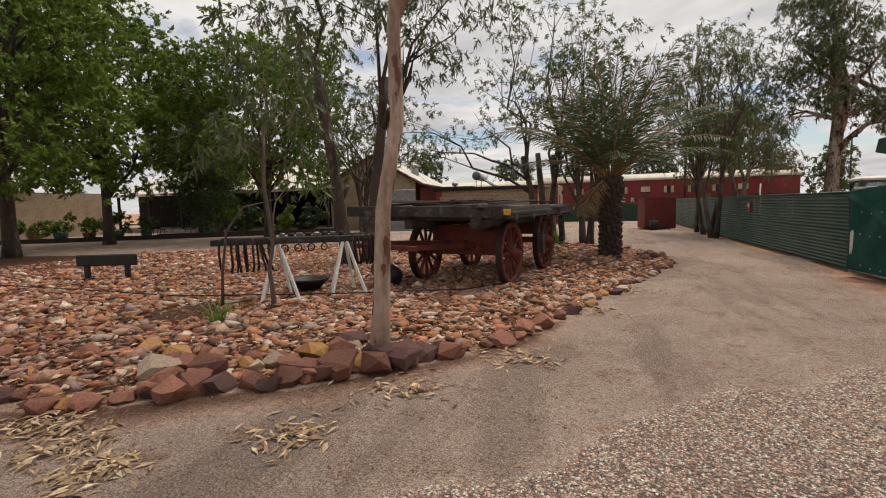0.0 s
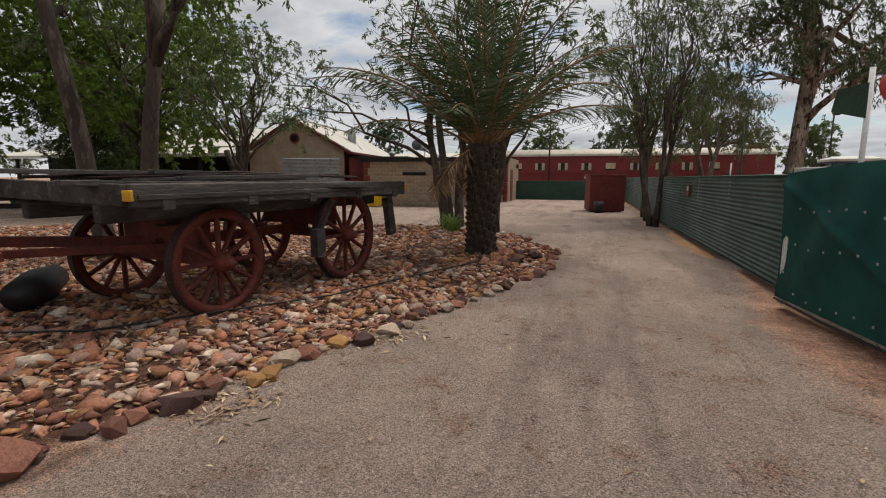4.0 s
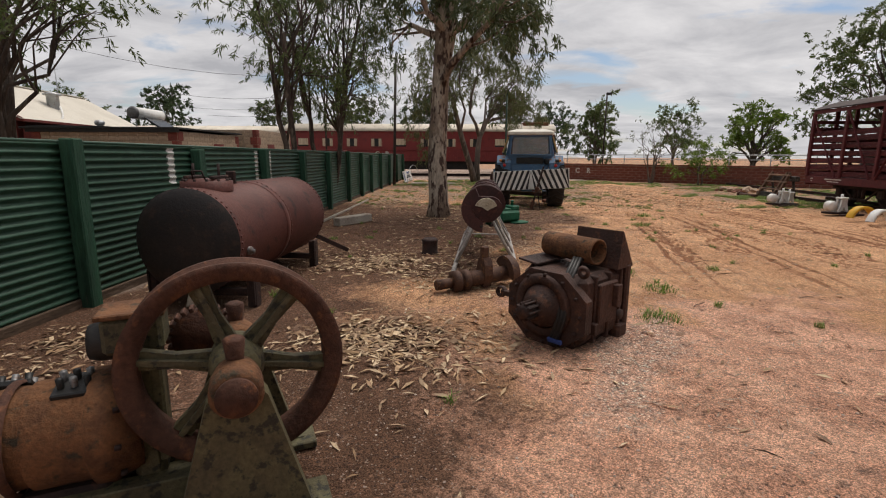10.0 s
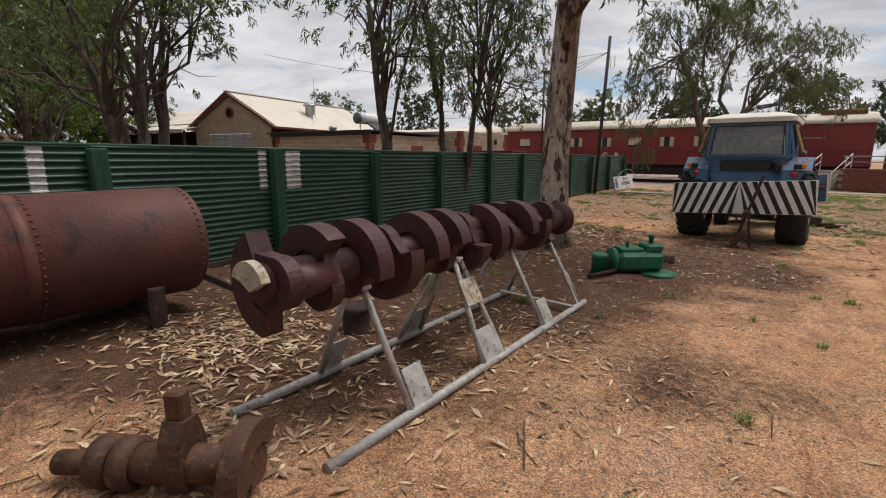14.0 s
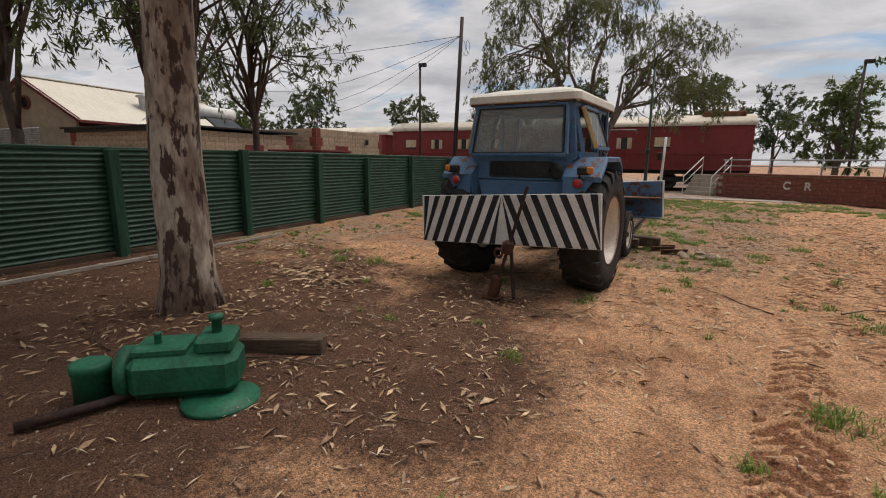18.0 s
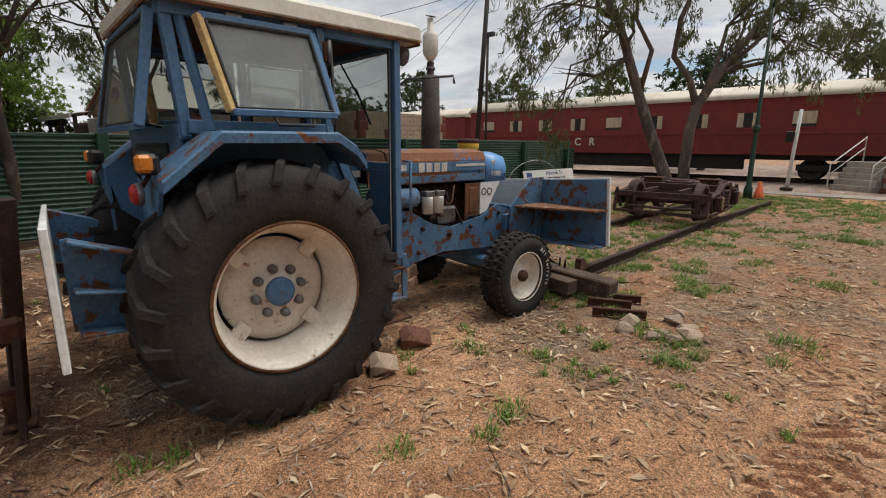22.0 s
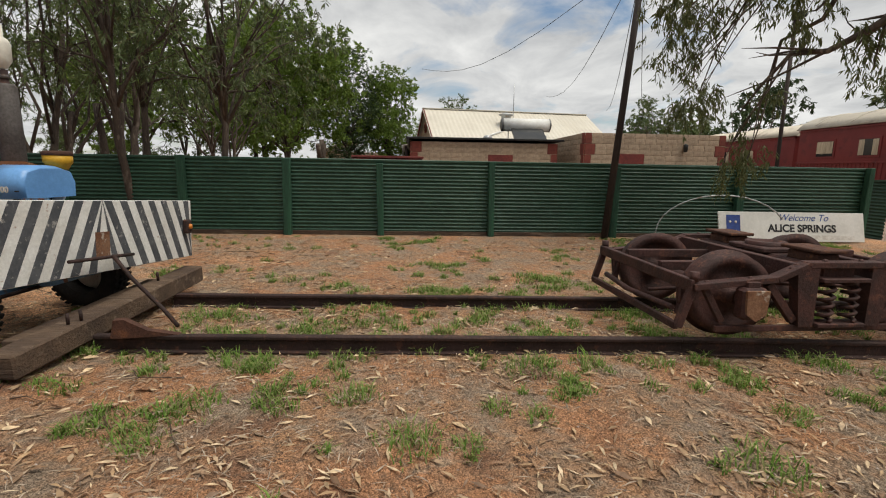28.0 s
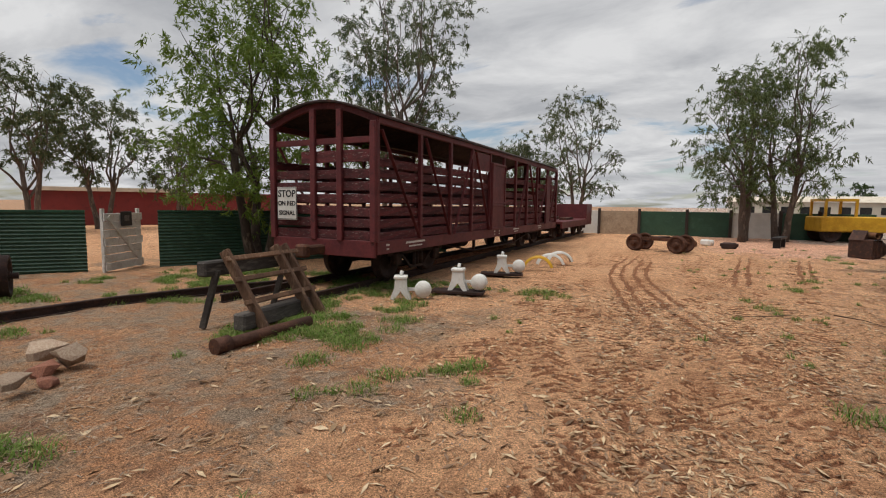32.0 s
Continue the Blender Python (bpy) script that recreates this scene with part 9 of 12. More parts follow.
    for q in range(10):
        part("bolt", bolt, None, mo, "", pose(-0.50, y + 0.255 * math.cos(q * 0.628), 0.34 + 0.255 * math.sin(q * 0.628), 0, 90, 0))
    part("motor_foot", Geo().box(-0.72, y, 0.07, 0.34, 0.36, 0.14, bev=0.02), "rust_dark", mo)


build_winch()


def build_gear_box():
    """A heavy gearbox casting with a splined shaft, hoses and a stub of exhaust pipe on top."""
    t = thing("gearbox_casting", pose(7.88, 10.50, 0, 0, 0, -46) @ Matrix.Scale(0.89, 4), "heavy rusty gearbox casting with splined shaft and pipe on top", "gearbox")
    n = 8
    prof = [(0.44 * math.cos(radians(22.5 + 45 * k)), 0.34 + 0.36 * math.sin(radians(22.5 + 45 * k))) for k in range(n)]
    part("front_flange", Geo().prism(prof, -0.40, -0.31, "y"), "gear_rust", t)
    bm_ = Geo().lathe([(0.018, 0), (0.018, 0.025), (0, 0.028)], n=6).mesh("flange_bolt", mat("rust_dark"))
    for k in range(12):
        a = radians(30 * k)
        part("flange_bolt", bm_, None, t, "", pose(0.36 * math.cos(a), -0.40, 0.34 + 0.30 * math.sin(a), 90, 0, 0))
    for k in range(8):
        a = radians(45 * k)
        part("bell_bolt", bm_, None, t, "", pose(-0.02 + 0.175 * math.cos(a), -0.42, 0.36 + 0.175 * math.sin(a), 90, 0, 0) @ Matrix.Scale(0.8, 4))
    part("cover_ring", Geo().lathe([(0.27, 0), (0.29, 0.015), (0.25, 0.03), (0.20, 0.03), (0.20, 0)], n=32, m=pose(-0.02, -0.40, 0.36, 90, 0, 0)), "gear_rust", t)
    for s, zz in ((-1, 0.14), (1, 0.14)):
        part("mount_foot", Geo().box(0.30 * s, 0.30, 0.07, 0.16, 0.16, 0.14, bev=0.02), "gear_rust", t)
    part("lifting_eye", Geo().lathe([(0.03, -0.015), (0.06, 0), (0.03, 0.015), (0.02, 0)], n=14, m=pose(0.30, -0.3, 0.70, 90, 0, 0)), "gear_rust", t)
    part("case", Geo().box(0, 0.02, 0.35, 0.66, 0.70, 0.62, bev=0.06).box(0, 0.36, 0.36, 0.74, 0.08, 0.66, bev=0.02).box(0, -0.02, 0.05, 0.5, 0.6, 0.1), "gear_rust", t)
    for y in (-0.15, 0.08, 0.27):
        part("rib", Geo().box(0, y, 0.35, 0.70, 0.035, 0.60, bev=0.01), "gear_rust", t)
    part("bell", Geo().lathe([(0.20, 0), (0.17, 0.06), (0.12, 0.09), (0.11, 0.14), (0, 0.14)], n=28, m=pose(-0.02, -0.40, 0.36, 90, 0, 0)), "gear_rust", t)
    sp = Geo().lathe([(0, 0), (0.062, 0), (0.062, 0.17), (0, 0.17)], n=14)
    for k in range(10):
        a = radians(36 * k)
        sp.box(0.068 * math.cos(a), 0.068 * math.sin(a), 0.09, 0.03, 0.018, 0.15, (0, 0, 36 * k), bev=0.003)
    part("splined_shaft", Geo().add2(sp, pose(-0.02, -0.52, 0.36, 90, 0, 0)), "rust_dark", t)
    part("shaft_yoke", Geo().box(-0.52, -0.28, 0.34, 0.14, 0.06, 0.05).lathe([(0.05, -0.03), (0.06, 0), (0.05, 0.03), (0.03, 0)], n=12, m=pose(-0.6, -0.28, 0.34, 90, 0, 0)), "gear_rust", t)
    for k in range(3):
        part("hose", Geo().tube([(0.02 + 0.03 * k, 0.12, 0.70), (0.08 + 0.03 * k, -0.1, 0.76), (0.14 + 0.03 * k, -0.33, 0.62), (0.17 + 0.03 * k, -0.44, 0.3), (0.10 + 0.03 * k, -0.45, 0.06)], 0.018, n=8), "black_paint", t)
    part("hose_clip", Geo().box(0.16, -0.46, 0.10, 0.14, 0.03, 0.04), "ink_blue", t)
    part("side_cover", Geo().box(0.36, 0.0, 0.4, 0.05, 0.3, 0.36, bev=0.015).box(0.40, 0.1, 0.45, 0.06, 0.08, 0.2).box(0.37, -0.2, 0.2, 0.06, 0.06, 0.1), "gear_rust", t)
    part("plug", Geo().lathe([(0.045, 0), (0.045, 0.03), (0, 0.03)], n=14, m=pose(0.37, 0.2, 0.25, 0, 90, 0)), "rust_dark", t)
    hood = part("hood_plate", Geo().prism([(0.16, 0.66), (0.44, 0.66), (0.22, 1.0)], -0.10, 0.36, "x"), "gear_rust", t, "folded rusty plate")
    part("pipe", Geo().lathe([(0.115, -0.34), (0.115, 0.24), (0.10, 0.24), (0.10, -0.34), (0.115, -0.34)], n=26, m=pose(0.0, 0.06, 0.82, 0, 90, -8)), "rust_orange", t, "open stub of rusty pipe")
    part("mesh_guard", Geo().box(-0.28, -0.05, 0.70, 0.22, 0.5, 0.02, (0, 6, 0)), "rust_dark", t)


build_gear_box()


def crank_weight(parent, y, z, turn, r):
    """One web of the crankshaft: a round cheek with a thick curved counterweight."""
    w = part("web", Geo().prism(arc_pts(0, -0.075, 0.135, 180, 360, 14) + [(0.16, 0.03), (0.15, 0.14), (-0.15, 0.14), (-0.16, 0.03)], -0.042, 0.042, "y"), "crank_red", parent, "", pose(0, y, z, 0, turn, 0))
    part("counterweight", Geo().prism(arc_pts(0, 0, r, 14, 166, 18) + arc_pts(0, 0, 0.135, 166, 14, 14), -0.06, 0.06, "y"), "crank_red", w)
    part("oil_hole", Geo().lathe([(0.018, 0), (0.018, 0.003), (0, 0.003)], n=10), "black_paint", w, "", pose(-r * 0.72, -0.0605, 0.07, 90, 0, 0))


def build_crankshaft():
    """A large crankshaft laid on a pipe frame of A legs."""
    t = thing("crankshaft", pose(7.26, 12.55, 0.0, 0, 0, -3.4), "long dark red engine crankshaft resting on a silver pipe stand", "crankshaft")
    zc = 0.83
    part("journal", Geo().tube([(0, -0.25, zc + 0.03), (0, 3.35, zc)], 0.10, n=22), "crank_red", t)
    for k in range(12):
        y = -0.16 + 0.275 * k
        a = (-100, -35, 25, 150, 20, 5, 170, 60, -60, 20, 150, -150)[k]
        crank_weight(t, y, zc + 0.015, a, 0.275 - 0.003 * k)
        if k % 2 == 0:
            pa = radians(a)
            part("crank_pin", Geo().tube([(-0.09 * math.sin(pa), y, zc - 0.09 * math.cos(pa)), (-0.09 * math.sin(pa), y + 0.275, zc - 0.09 * math.cos(pa))], 0.09, n=16), "crank_red", t)
    part("end_flange", Geo().lathe([(0, 0), (0.175, 0), (0.175, 0.05), (0, 0.05)], n=30, m=pose(0, 3.33, zc, -90, 0, 0)), "crank_red", t)
    for k in range(8):
        part("bolt_hole", Geo().lathe([(0.022, 0), (0.022, 0.004), (0, 0.004)], n=10, m=pose(0.13 * math.cos(k * 0.785), 3.381, zc + 0.13 * math.sin(k * 0.785), -90, 0, 0)), "black_paint", t)
    part("broken_face", Geo().prism(arc_pts(0.0, 0.0, 0.135, 20, 160, 10) + [(-0.05, 0.03), (0.02, -0.01), (0.07, 0.02)], -0.31, -0.262, "y"), "bare_metal", t, "bare pale metal face", pose(0.02, 0, zc + 0.02))
    s = thing("pipe_stand", pose(7.26, 12.55, 0, 0, 0, -3.4), "silver pipe stand with A-shaped legs on the ground", "stand")
    for x in (-0.38, 0.43):
        part("ground_rail", Geo().tube([(x, -0.22, 0.028), (x, 3.12, 0.028)], 0.030, n=12), "silver_paint", s)
    for sgn, x in ((-1, -0.38), (1, 0.43)):
        top = (0.05 * sgn, zc - 0.10)
        for y, dy in ((0.40, 0.0), (1.18, 0.16), (1.46, -0.06), (2.15, 0.0), (2.98, -0.06)):
            part("leg", Geo().tube([(x, y, 0.03), (top[0], y + dy, top[1])], 0.021, n=10), "silver_paint", s)
        tilt = math.degrees(math.atan2(x - top[0], top[1]))
        slope = lambda z: x + (top[0] - x) * z / top[1]
        for y, z, w, mt in ((0.51, 0.15, 0.17, "silver_paint"), (1.33, 0.15, 0.25, "silver_paint"), (1.35, 0.50, 0.20, "plate_rusty"), (2.26, 0.14, 0.17, "silver_paint")):
            part("plate", Geo().box(0, 0, 0, 0.012, w, 0.24 if z < 0.3 else 0.20, bev=0.003), mt, s, "rust-stained white plate" if mt == "plate_rusty" else "", pose(slope(z) + 0.03 * sgn, y, z, 0, -tilt, 0))
        part("leg_flat", Geo().box(0, 0, 0, 0.014, 0.075, 0.34, bev=0.003), "silver_paint", s, "flattened foot of the leg", pose(slope(0.19) + 0.018 * sgn, 2.965, 0.19, 0, -tilt, 0))
    for y in (0.40, 1.36, 2.15, 2.92):
        part("saddle", Geo().box(0, y, zc - 0.11, 0.2, 0.07, 0.035, bev=0.006), "silver_paint", s)
    part("cross_rail", Geo().box(0, 0, 0.065, 0.84, 0.05, 0.012, bev=0.003), "silver_paint", s, "", pose(0.02, 2.82, 0, 0, 0, -4))
    c = thing("crank_stub", pose(7.17, 11.85, 0.0, 0, 0, -62), "short rusty crankshaft piece lying on the dirt", "crankshaft")
    part("journal", Geo().tube([(0, -0.52, 0.10), (0, -0.28, 0.115)], 0.055, n=16).tube([(0, -0.30, 0.115), (0, 0.42, 0.155)], 0.085, n=18), "rust_orange_dark", c)
    for y in (-0.28, -0.17):
        part("collar", Geo().lathe([(0.05, -0.045), (0.115, -0.04), (0.118, 0.03), (0.09, 0.045)], n=24, m=pose(0, y, 0.122, -90, 0, 0)), "rust_orange_dark", c)
    web = part("web", Geo().prism([(-0.085, -0.10), (0.06, -0.12), (0.105, 0.02), (0.09, 0.13), (0.05, 0.21), (-0.05, 0.20), (-0.10, 0.06)], 0.03, 0.13, "y"), "rust_orange_dark", c, "", pose(0, 0, 0.15))
    part("web_block", Geo().box(0, 0.075, 0.26, 0.075, 0.085, 0.15, bev=0.012), "rust_orange_dark", web)
    part("end_weight", Geo().prism(arc_pts(0, 0, 0.20, -15, 150, 14) + arc_pts(0, 0, 0.095, 150, -15, 12), 0.34, 0.43, "y"), "rust_orange_dark", c, "", pose(0, 0, 0.15))
    p = thing("steel_pot", pose(6.51, 13.75, 0), "small rusty steel cylinder standing on the dirt", "pot")
    part("cylinder", Geo().lathe([(0, 0), (0.13, 0), (0.13, 0.03), (0.115, 0.05), (0.115, 0.2), (0.125, 0.22), (0.10, 0.25), (0.07, 0.25), (0, 0.22)], n=24), "rust_dark", p)


build_crankshaft()


def build_green_box():
    t = thing("green_gear_housing", pose(8.0, 17.45, 0, 0, 0, -52), "green enamelled gear housing lying on dirt beneath the gum tree", "gearbox")
    part("body", Geo().box(0, 0, 0.16, 0.36, 0.62, 0.27, bev=0.07), "green_enamel", t)
    part("top_cover", Geo().box(0, -0.12, 0.31, 0.26, 0.3, 0.05, bev=0.02).box(0, 0.18, 0.33, 0.28, 0.22, 0.1, bev=0.04), "green_enamel", t)
    part("filler", Geo().lathe([(0.03, 0), (0.03, 0.1), (0.045, 0.1), (0.045, 0.13), (0, 0.14)], n=12, m=pose(0, 0.18, 0.36)), "green_enamel", t)
    part("knob", Geo().lathe([(0.02, 0), (0.02, 0.06), (0.03, 0.07), (0, 0.08)], n=10, m=pose(0.02, -0.15, 0.33)), "green_enamel", t)
    part("flange", Geo().lathe([(0, -0.03), (0.16, -0.03), (0.16, 0.03), (0, 0.03)], n=24, m=pose(0.0, -0.33, 0.16, 90, 0, 0)), "green_enamel", t)
    part("foot_plate", Geo().lathe([(0, 0), (0.22, 0), (0.22, 0.03), (0, 0.03)], n=24, m=pose(0.18, 0.22, 0.0)), "green_enamel", t)
    d = thing("green_drum", pose(7.62, 17.10, 0), "small green steel drum standing beside the housing", "drum")
    part("shell", Geo().lathe([(0, 0), (0.10, 0), (0.10, 0.2), (0.108, 0.21), (0.108, 0.25), (0.09, 0.26), (0, 0.255)], n=24), "green_enamel", d)
    h = thing("drain_hose", pose(0, 0, 0), "short rusty pipe lying by the green drum", "pipe")
    part("pipe", Geo().tube([(7.60, 16.72, 0.03), (7.78, 17.05, 0.05), (7.85, 17.25, 0.06)], 0.03, n=10), "rust_dark", h)
    l = thing("timber_block", pose(8.05, 18.2, 0.06, 0, 0, -64), "weathered timber sleeper offcut on the dirt", "timber")
    part("block", Geo().box(0, 0, 0, 0.14, 0.62, 0.13, bev=0.012), "old_timber", l)
    b = thing("timber_beam", pose(4.62, 17.0, 0.09, 0, 0, -32), "pale concrete beam lying near the fence", "beam")
    part("beam_body", Geo().box(0, 0, 0, 0.2, 1.0, 0.18, bev=0.015), "concrete", b)
    w = thing("rail_length", pose(3.9, 16.0, 0), "long thin rail lying along the fence foot", "rail")
    part("rail_body", Geo().beam((0, -1.6, 0.03), (0.0, 6.5, 0.03), 0.05, 0.05), "concrete", w)


build_green_box()

# ---- siding, bogie, signs, poles, buffer stop ----
def build_siding():
    t = thing("siding_track", pose(0, 0, 0), "short rusty siding rails half buried in grass", "track", kind="structure")
    for x in (9.92, 8.72):
        g = Geo()
        for a, b in (((x - 0.04, 24.5), (x + 0.1, 29.0)), ((x + 0.1, 29.0), (x + 0.45, 34.2))):
            rail_bar(g, (a[0], a[1], 0.0), (b[0], b[1], 0.0))
        part("rail", g, "rust_dark", t)
    s = thing("sleeper_baulk", pose(9.28, 24.40, 0.16, 0, 2.5, 0), "weathered timber sleeper lying across the rail ends", "sleeper")
    part("timber", Geo().box(0.05, 0, 0.02, 2.35, 0.20, 0.17, (0, 0, -4), bev=0.015).box(0.1, -0.18, 0.0, 1.6, 0.16, 0.13, (0, 0, -5)), "old_timber", s)
    for sx, sy in ((0.6, 0.02), (0.68, -0.02), (-0.5, 0.02)):
        part("dog_spike", Geo().tube([(sx, sy, 0.1), (sx, sy, 0.19)], 0.012, n=6), "rust_dark", s)
    w = thing("rail_chock", pose(9.95, 24.72, 0.13, 0, 0, 10), "rusty steel wheel chock on the rail end", "chock")
    part("wedge", Geo().prism([(-0.05, 0), (0.42, 0), (0.2, 0.05), (0.05, 0.14), (-0.02, 0.14)], -0.03, 0.03, "x"), "rust_brown", w)
    for k, (x, y, a, L) in enumerate(((10.72, 23.92, 62, 0.72), (10.55, 24.12, 68, 0.62), (10.62, 24.35, 66, 0.4))):
        r = thing("rail_offcut", pose(x, y, 0.02, 0, 0, -a), "short rusty rail offcut lying on the ground", "rail", "rail offcuts")
        g = Geo()
        rail_bar(g, (0, -L / 2, 0), (0, L / 2, 0))
        part("bar", g, "rust_brown", r, "", Matrix.Scale(0.6, 4))
    rng = np.random.default_rng(31)
    for k in range(9):
        rk = thing("pale_rock", pose(11.0 + rng.uniform(-0.35, 0.3), 23.95 + rng.uniform(-0.3, 0.4), 0.03, 0, 0, rng.uniform(0, 360)), "rough pale broken rock on the dirt", "rock", "pale rocks by the tractor")
        part("stone", FINE_SHAPES[k % 6], "rock_pale", rk, "", Matrix.Scale(rng.uniform(0.05, 0.1), 4))
    for x, y, s, m in ((9.95, 21.98, 0.13, "rock_pale"), (9.80, 22.42, 0.16, "rock_red")):
        rk = thing("wheel_rock", pose(x, y, 0.04, 0, 0, 30), "rock lying beside the tractor's rear wheel", "rock")
        part("stone", FINE_SHAPES[3], m, rk, "", Matrix.Scale(s, 4))


build_siding()


def build_bogie():
    """A bare plate-frame bogie: two wheelsets, riveted side frames with gussets, springs, a bolster and end beams."""
    t = thing("railway_bogie", pose(9.37, 30.1, 0.13, 0, 0, 1.5) @ Matrix.Diagonal((0.97, 0.97, 0.91, 1)), "rusty brown railway bogie without a carriage standing on the siding", "bogie")
    A = 0.77
    for y in (-A, A):
        ws = wheelset(t, y, 0.375, 1.07, 0.35)
        for s in (-1, 1):
            part("axle_end", Geo().lathe([(0, 0), (0.05, 0), (0.045, 0.12), (0, 0.125)], n=12, m=pose(s * 0.72, y, 0.375, 0, 90 * s, 0)), "bogie_brown", ws)
    rv = Geo().lathe([(0.02, 0), (0.016, 0.012), (0, 0.016)], n=6).mesh("rivet", mat("bogie_brown"))
    for s in (-1, 1):
        x = s * 0.80
        g = Geo().beam((x, -1.22, 0.50), (x, -0.55, 0.56), 0.10, 0.05).beam((x, -0.55, 0.56), (x, -0.30, 0.68), 0.10, 0.05).beam((x, -0.32, 0.68), (x, 0.32, 0.68), 0.10, 0.05).beam((x, 0.30, 0.68), (x, 0.55, 0.56), 0.10, 0.05).beam((x, 0.55, 0.56), (x, 1.22, 0.50), 0.10, 0.05)
        g.beam((x, -1.0, 0.14), (x, 1.0, 0.14), 0.035, 0.05)
        fr = part("side_frame", g, "bogie_brown", t)
        for d in (-1, 1):
            part("pedestal", Geo().prism([(d * 0.22, 0.16), (d * 0.34, 0.16), (d * 0.40, 0.62), (d * 0.30, 0.68), (d * 0.22, 0.68)], x - 0.045, x + 0.045, "x"), "bogie_brown", fr)
            part("gusset", Geo().beam((x, d * 0.36, 0.20), (x, d * 0.60, 0.52), 0.05, 0.06).beam((x, d * 0.95, 0.20), (x, d * 1.12, 0.50), 0.04, 0.05), "bogie_brown", fr)
            ab = part("axle_box", Geo().box(x + s * 0.06, d * A, 0.375, 0.13, 0.20, 0.26, bev=0.025), "bogie_brown", fr)
            part("box_lid", Geo().prism([(d * A - 0.09, 0.49), (d * A + 0.09, 0.49), (d * A + 0.08, 0.30), (d * A, 0.24), (d * A - 0.08, 0.30)], x + s * 0.125 - 0.012, x + s * 0.125 + 0.012, "x"), "rust_stain", ab, "pale worn axle box lid")
            part("box_hanger", Geo().beam((x, d * A, 0.50), (x, d * A, 0.55), 0.10, 0.16), "bogie_brown", ab)
            part("end_bracket", Geo().beam((s * 0.80, d * 1.20, 0.52), (s * 0.80, d * 1.30, 0.16), 0.05, 0.06).tube([(s * 0.80, d * 1.20, 0.54), (s * 0.80, d * 1.20, 0.62)], 0.035, n=10), "bogie_brown", fr)
        for y, z in ((-1.1, 0.535), (-0.75, 0.565), (-0.42, 0.645), (-0.15, 0.71), (0.15, 0.71), (0.42, 0.645), (0.75, 0.565), (1.1, 0.535)):
            part("rivet", rv, None, fr, "", pose(x, y, z))
        for dy in (-0.10, 0.10):
            pts = [(x + 0.052 * math.cos(k * 0.9), dy + 0.052 * math.sin(k * 0.9), 0.20 + 0.0095 * k) for k in range(36)]
            part("coil_spring", Geo().tube(pts, 0.016, n=6), "bogie_brown", fr)
        part("spring_seat", Geo().box(x, 0, 0.175, 0.14, 0.40, 0.035).box(x, 0, 0.555, 0.14, 0.40, 0.035), "bogie_brown", fr)
    bo = part("bolster", Geo().box(0, 0, 0.60, 1.56, 0.30, 0.13, bev=0.02).box(0, 0, 0.69, 0.46, 0.42, 0.05, bev=0.02), "bogie_brown", t)
    part("centre_plate", Geo().lathe([(0.17, 0.71), (0.17, 0.75), (0.13, 0.755), (0.12, 0.73), (0, 0.73)], n=22), "bogie_brown", bo)
    for s in (-1, 1):
        part("side_bearer", Geo().box(s * 0.52, 0, 0.70, 0.30, 0.22, 0.10, bev=0.02).box(s * 0.52, 0, 0.765, 0.40, 0.26, 0.03, bev=0.008), "rust_brown", bo)
    for y in (-0.34, 0.34):
        part("transom", Geo().box(0, y, 0.60, 1.60, 0.07, 0.16), "bogie_brown", t)
    for y in (-1.22, 1.22):
        d = 1 if y > 0 else -1
        part("headstock", Geo().box(0, y, 0.51, 1.66, 0.05, 0.10), "bogie_brown", t)
        br = part("brake_beam", Geo().tube([(-0.62, y * 1.02, 0.27), (0, y * 1.08, 0.27), (0.62, y * 1.02, 0.27)], 0.026, n=8), "bogie_brown", t)
        part("foot_beam", Geo().beam((-0.80, d * 1.31, 0.17), (0.80, d * 1.31, 0.17), 0.04, 0.06), "bogie_brown", t)
        for s in (-1, 1):
            part("brake_shoe", Geo().box(s * 0.60, d * 1.15, 0.33, 0.07, 0.05, 0.26, (d * 10, 0, 0)).beam((s * 0.60, d * 1.18, 0.3), (s * 0.60, d * 1.20, 0.50), 0.03, 0.03), "bogie_brown", br)
    part("brake_rod", Geo().tube([(0.15, -1.2, 0.30), (0.18, 0, 0.36), (0.15, 1.2, 0.30)], 0.018, n=6), "bogie_brown", t)
    part("long_member", Geo().box(-0.30, 0, 0.57, 0.06, 2.4, 0.08).box(0.30, 0, 0.57, 0.06, 2.4, 0.08), "bogie_brown", t)


build_bogie()


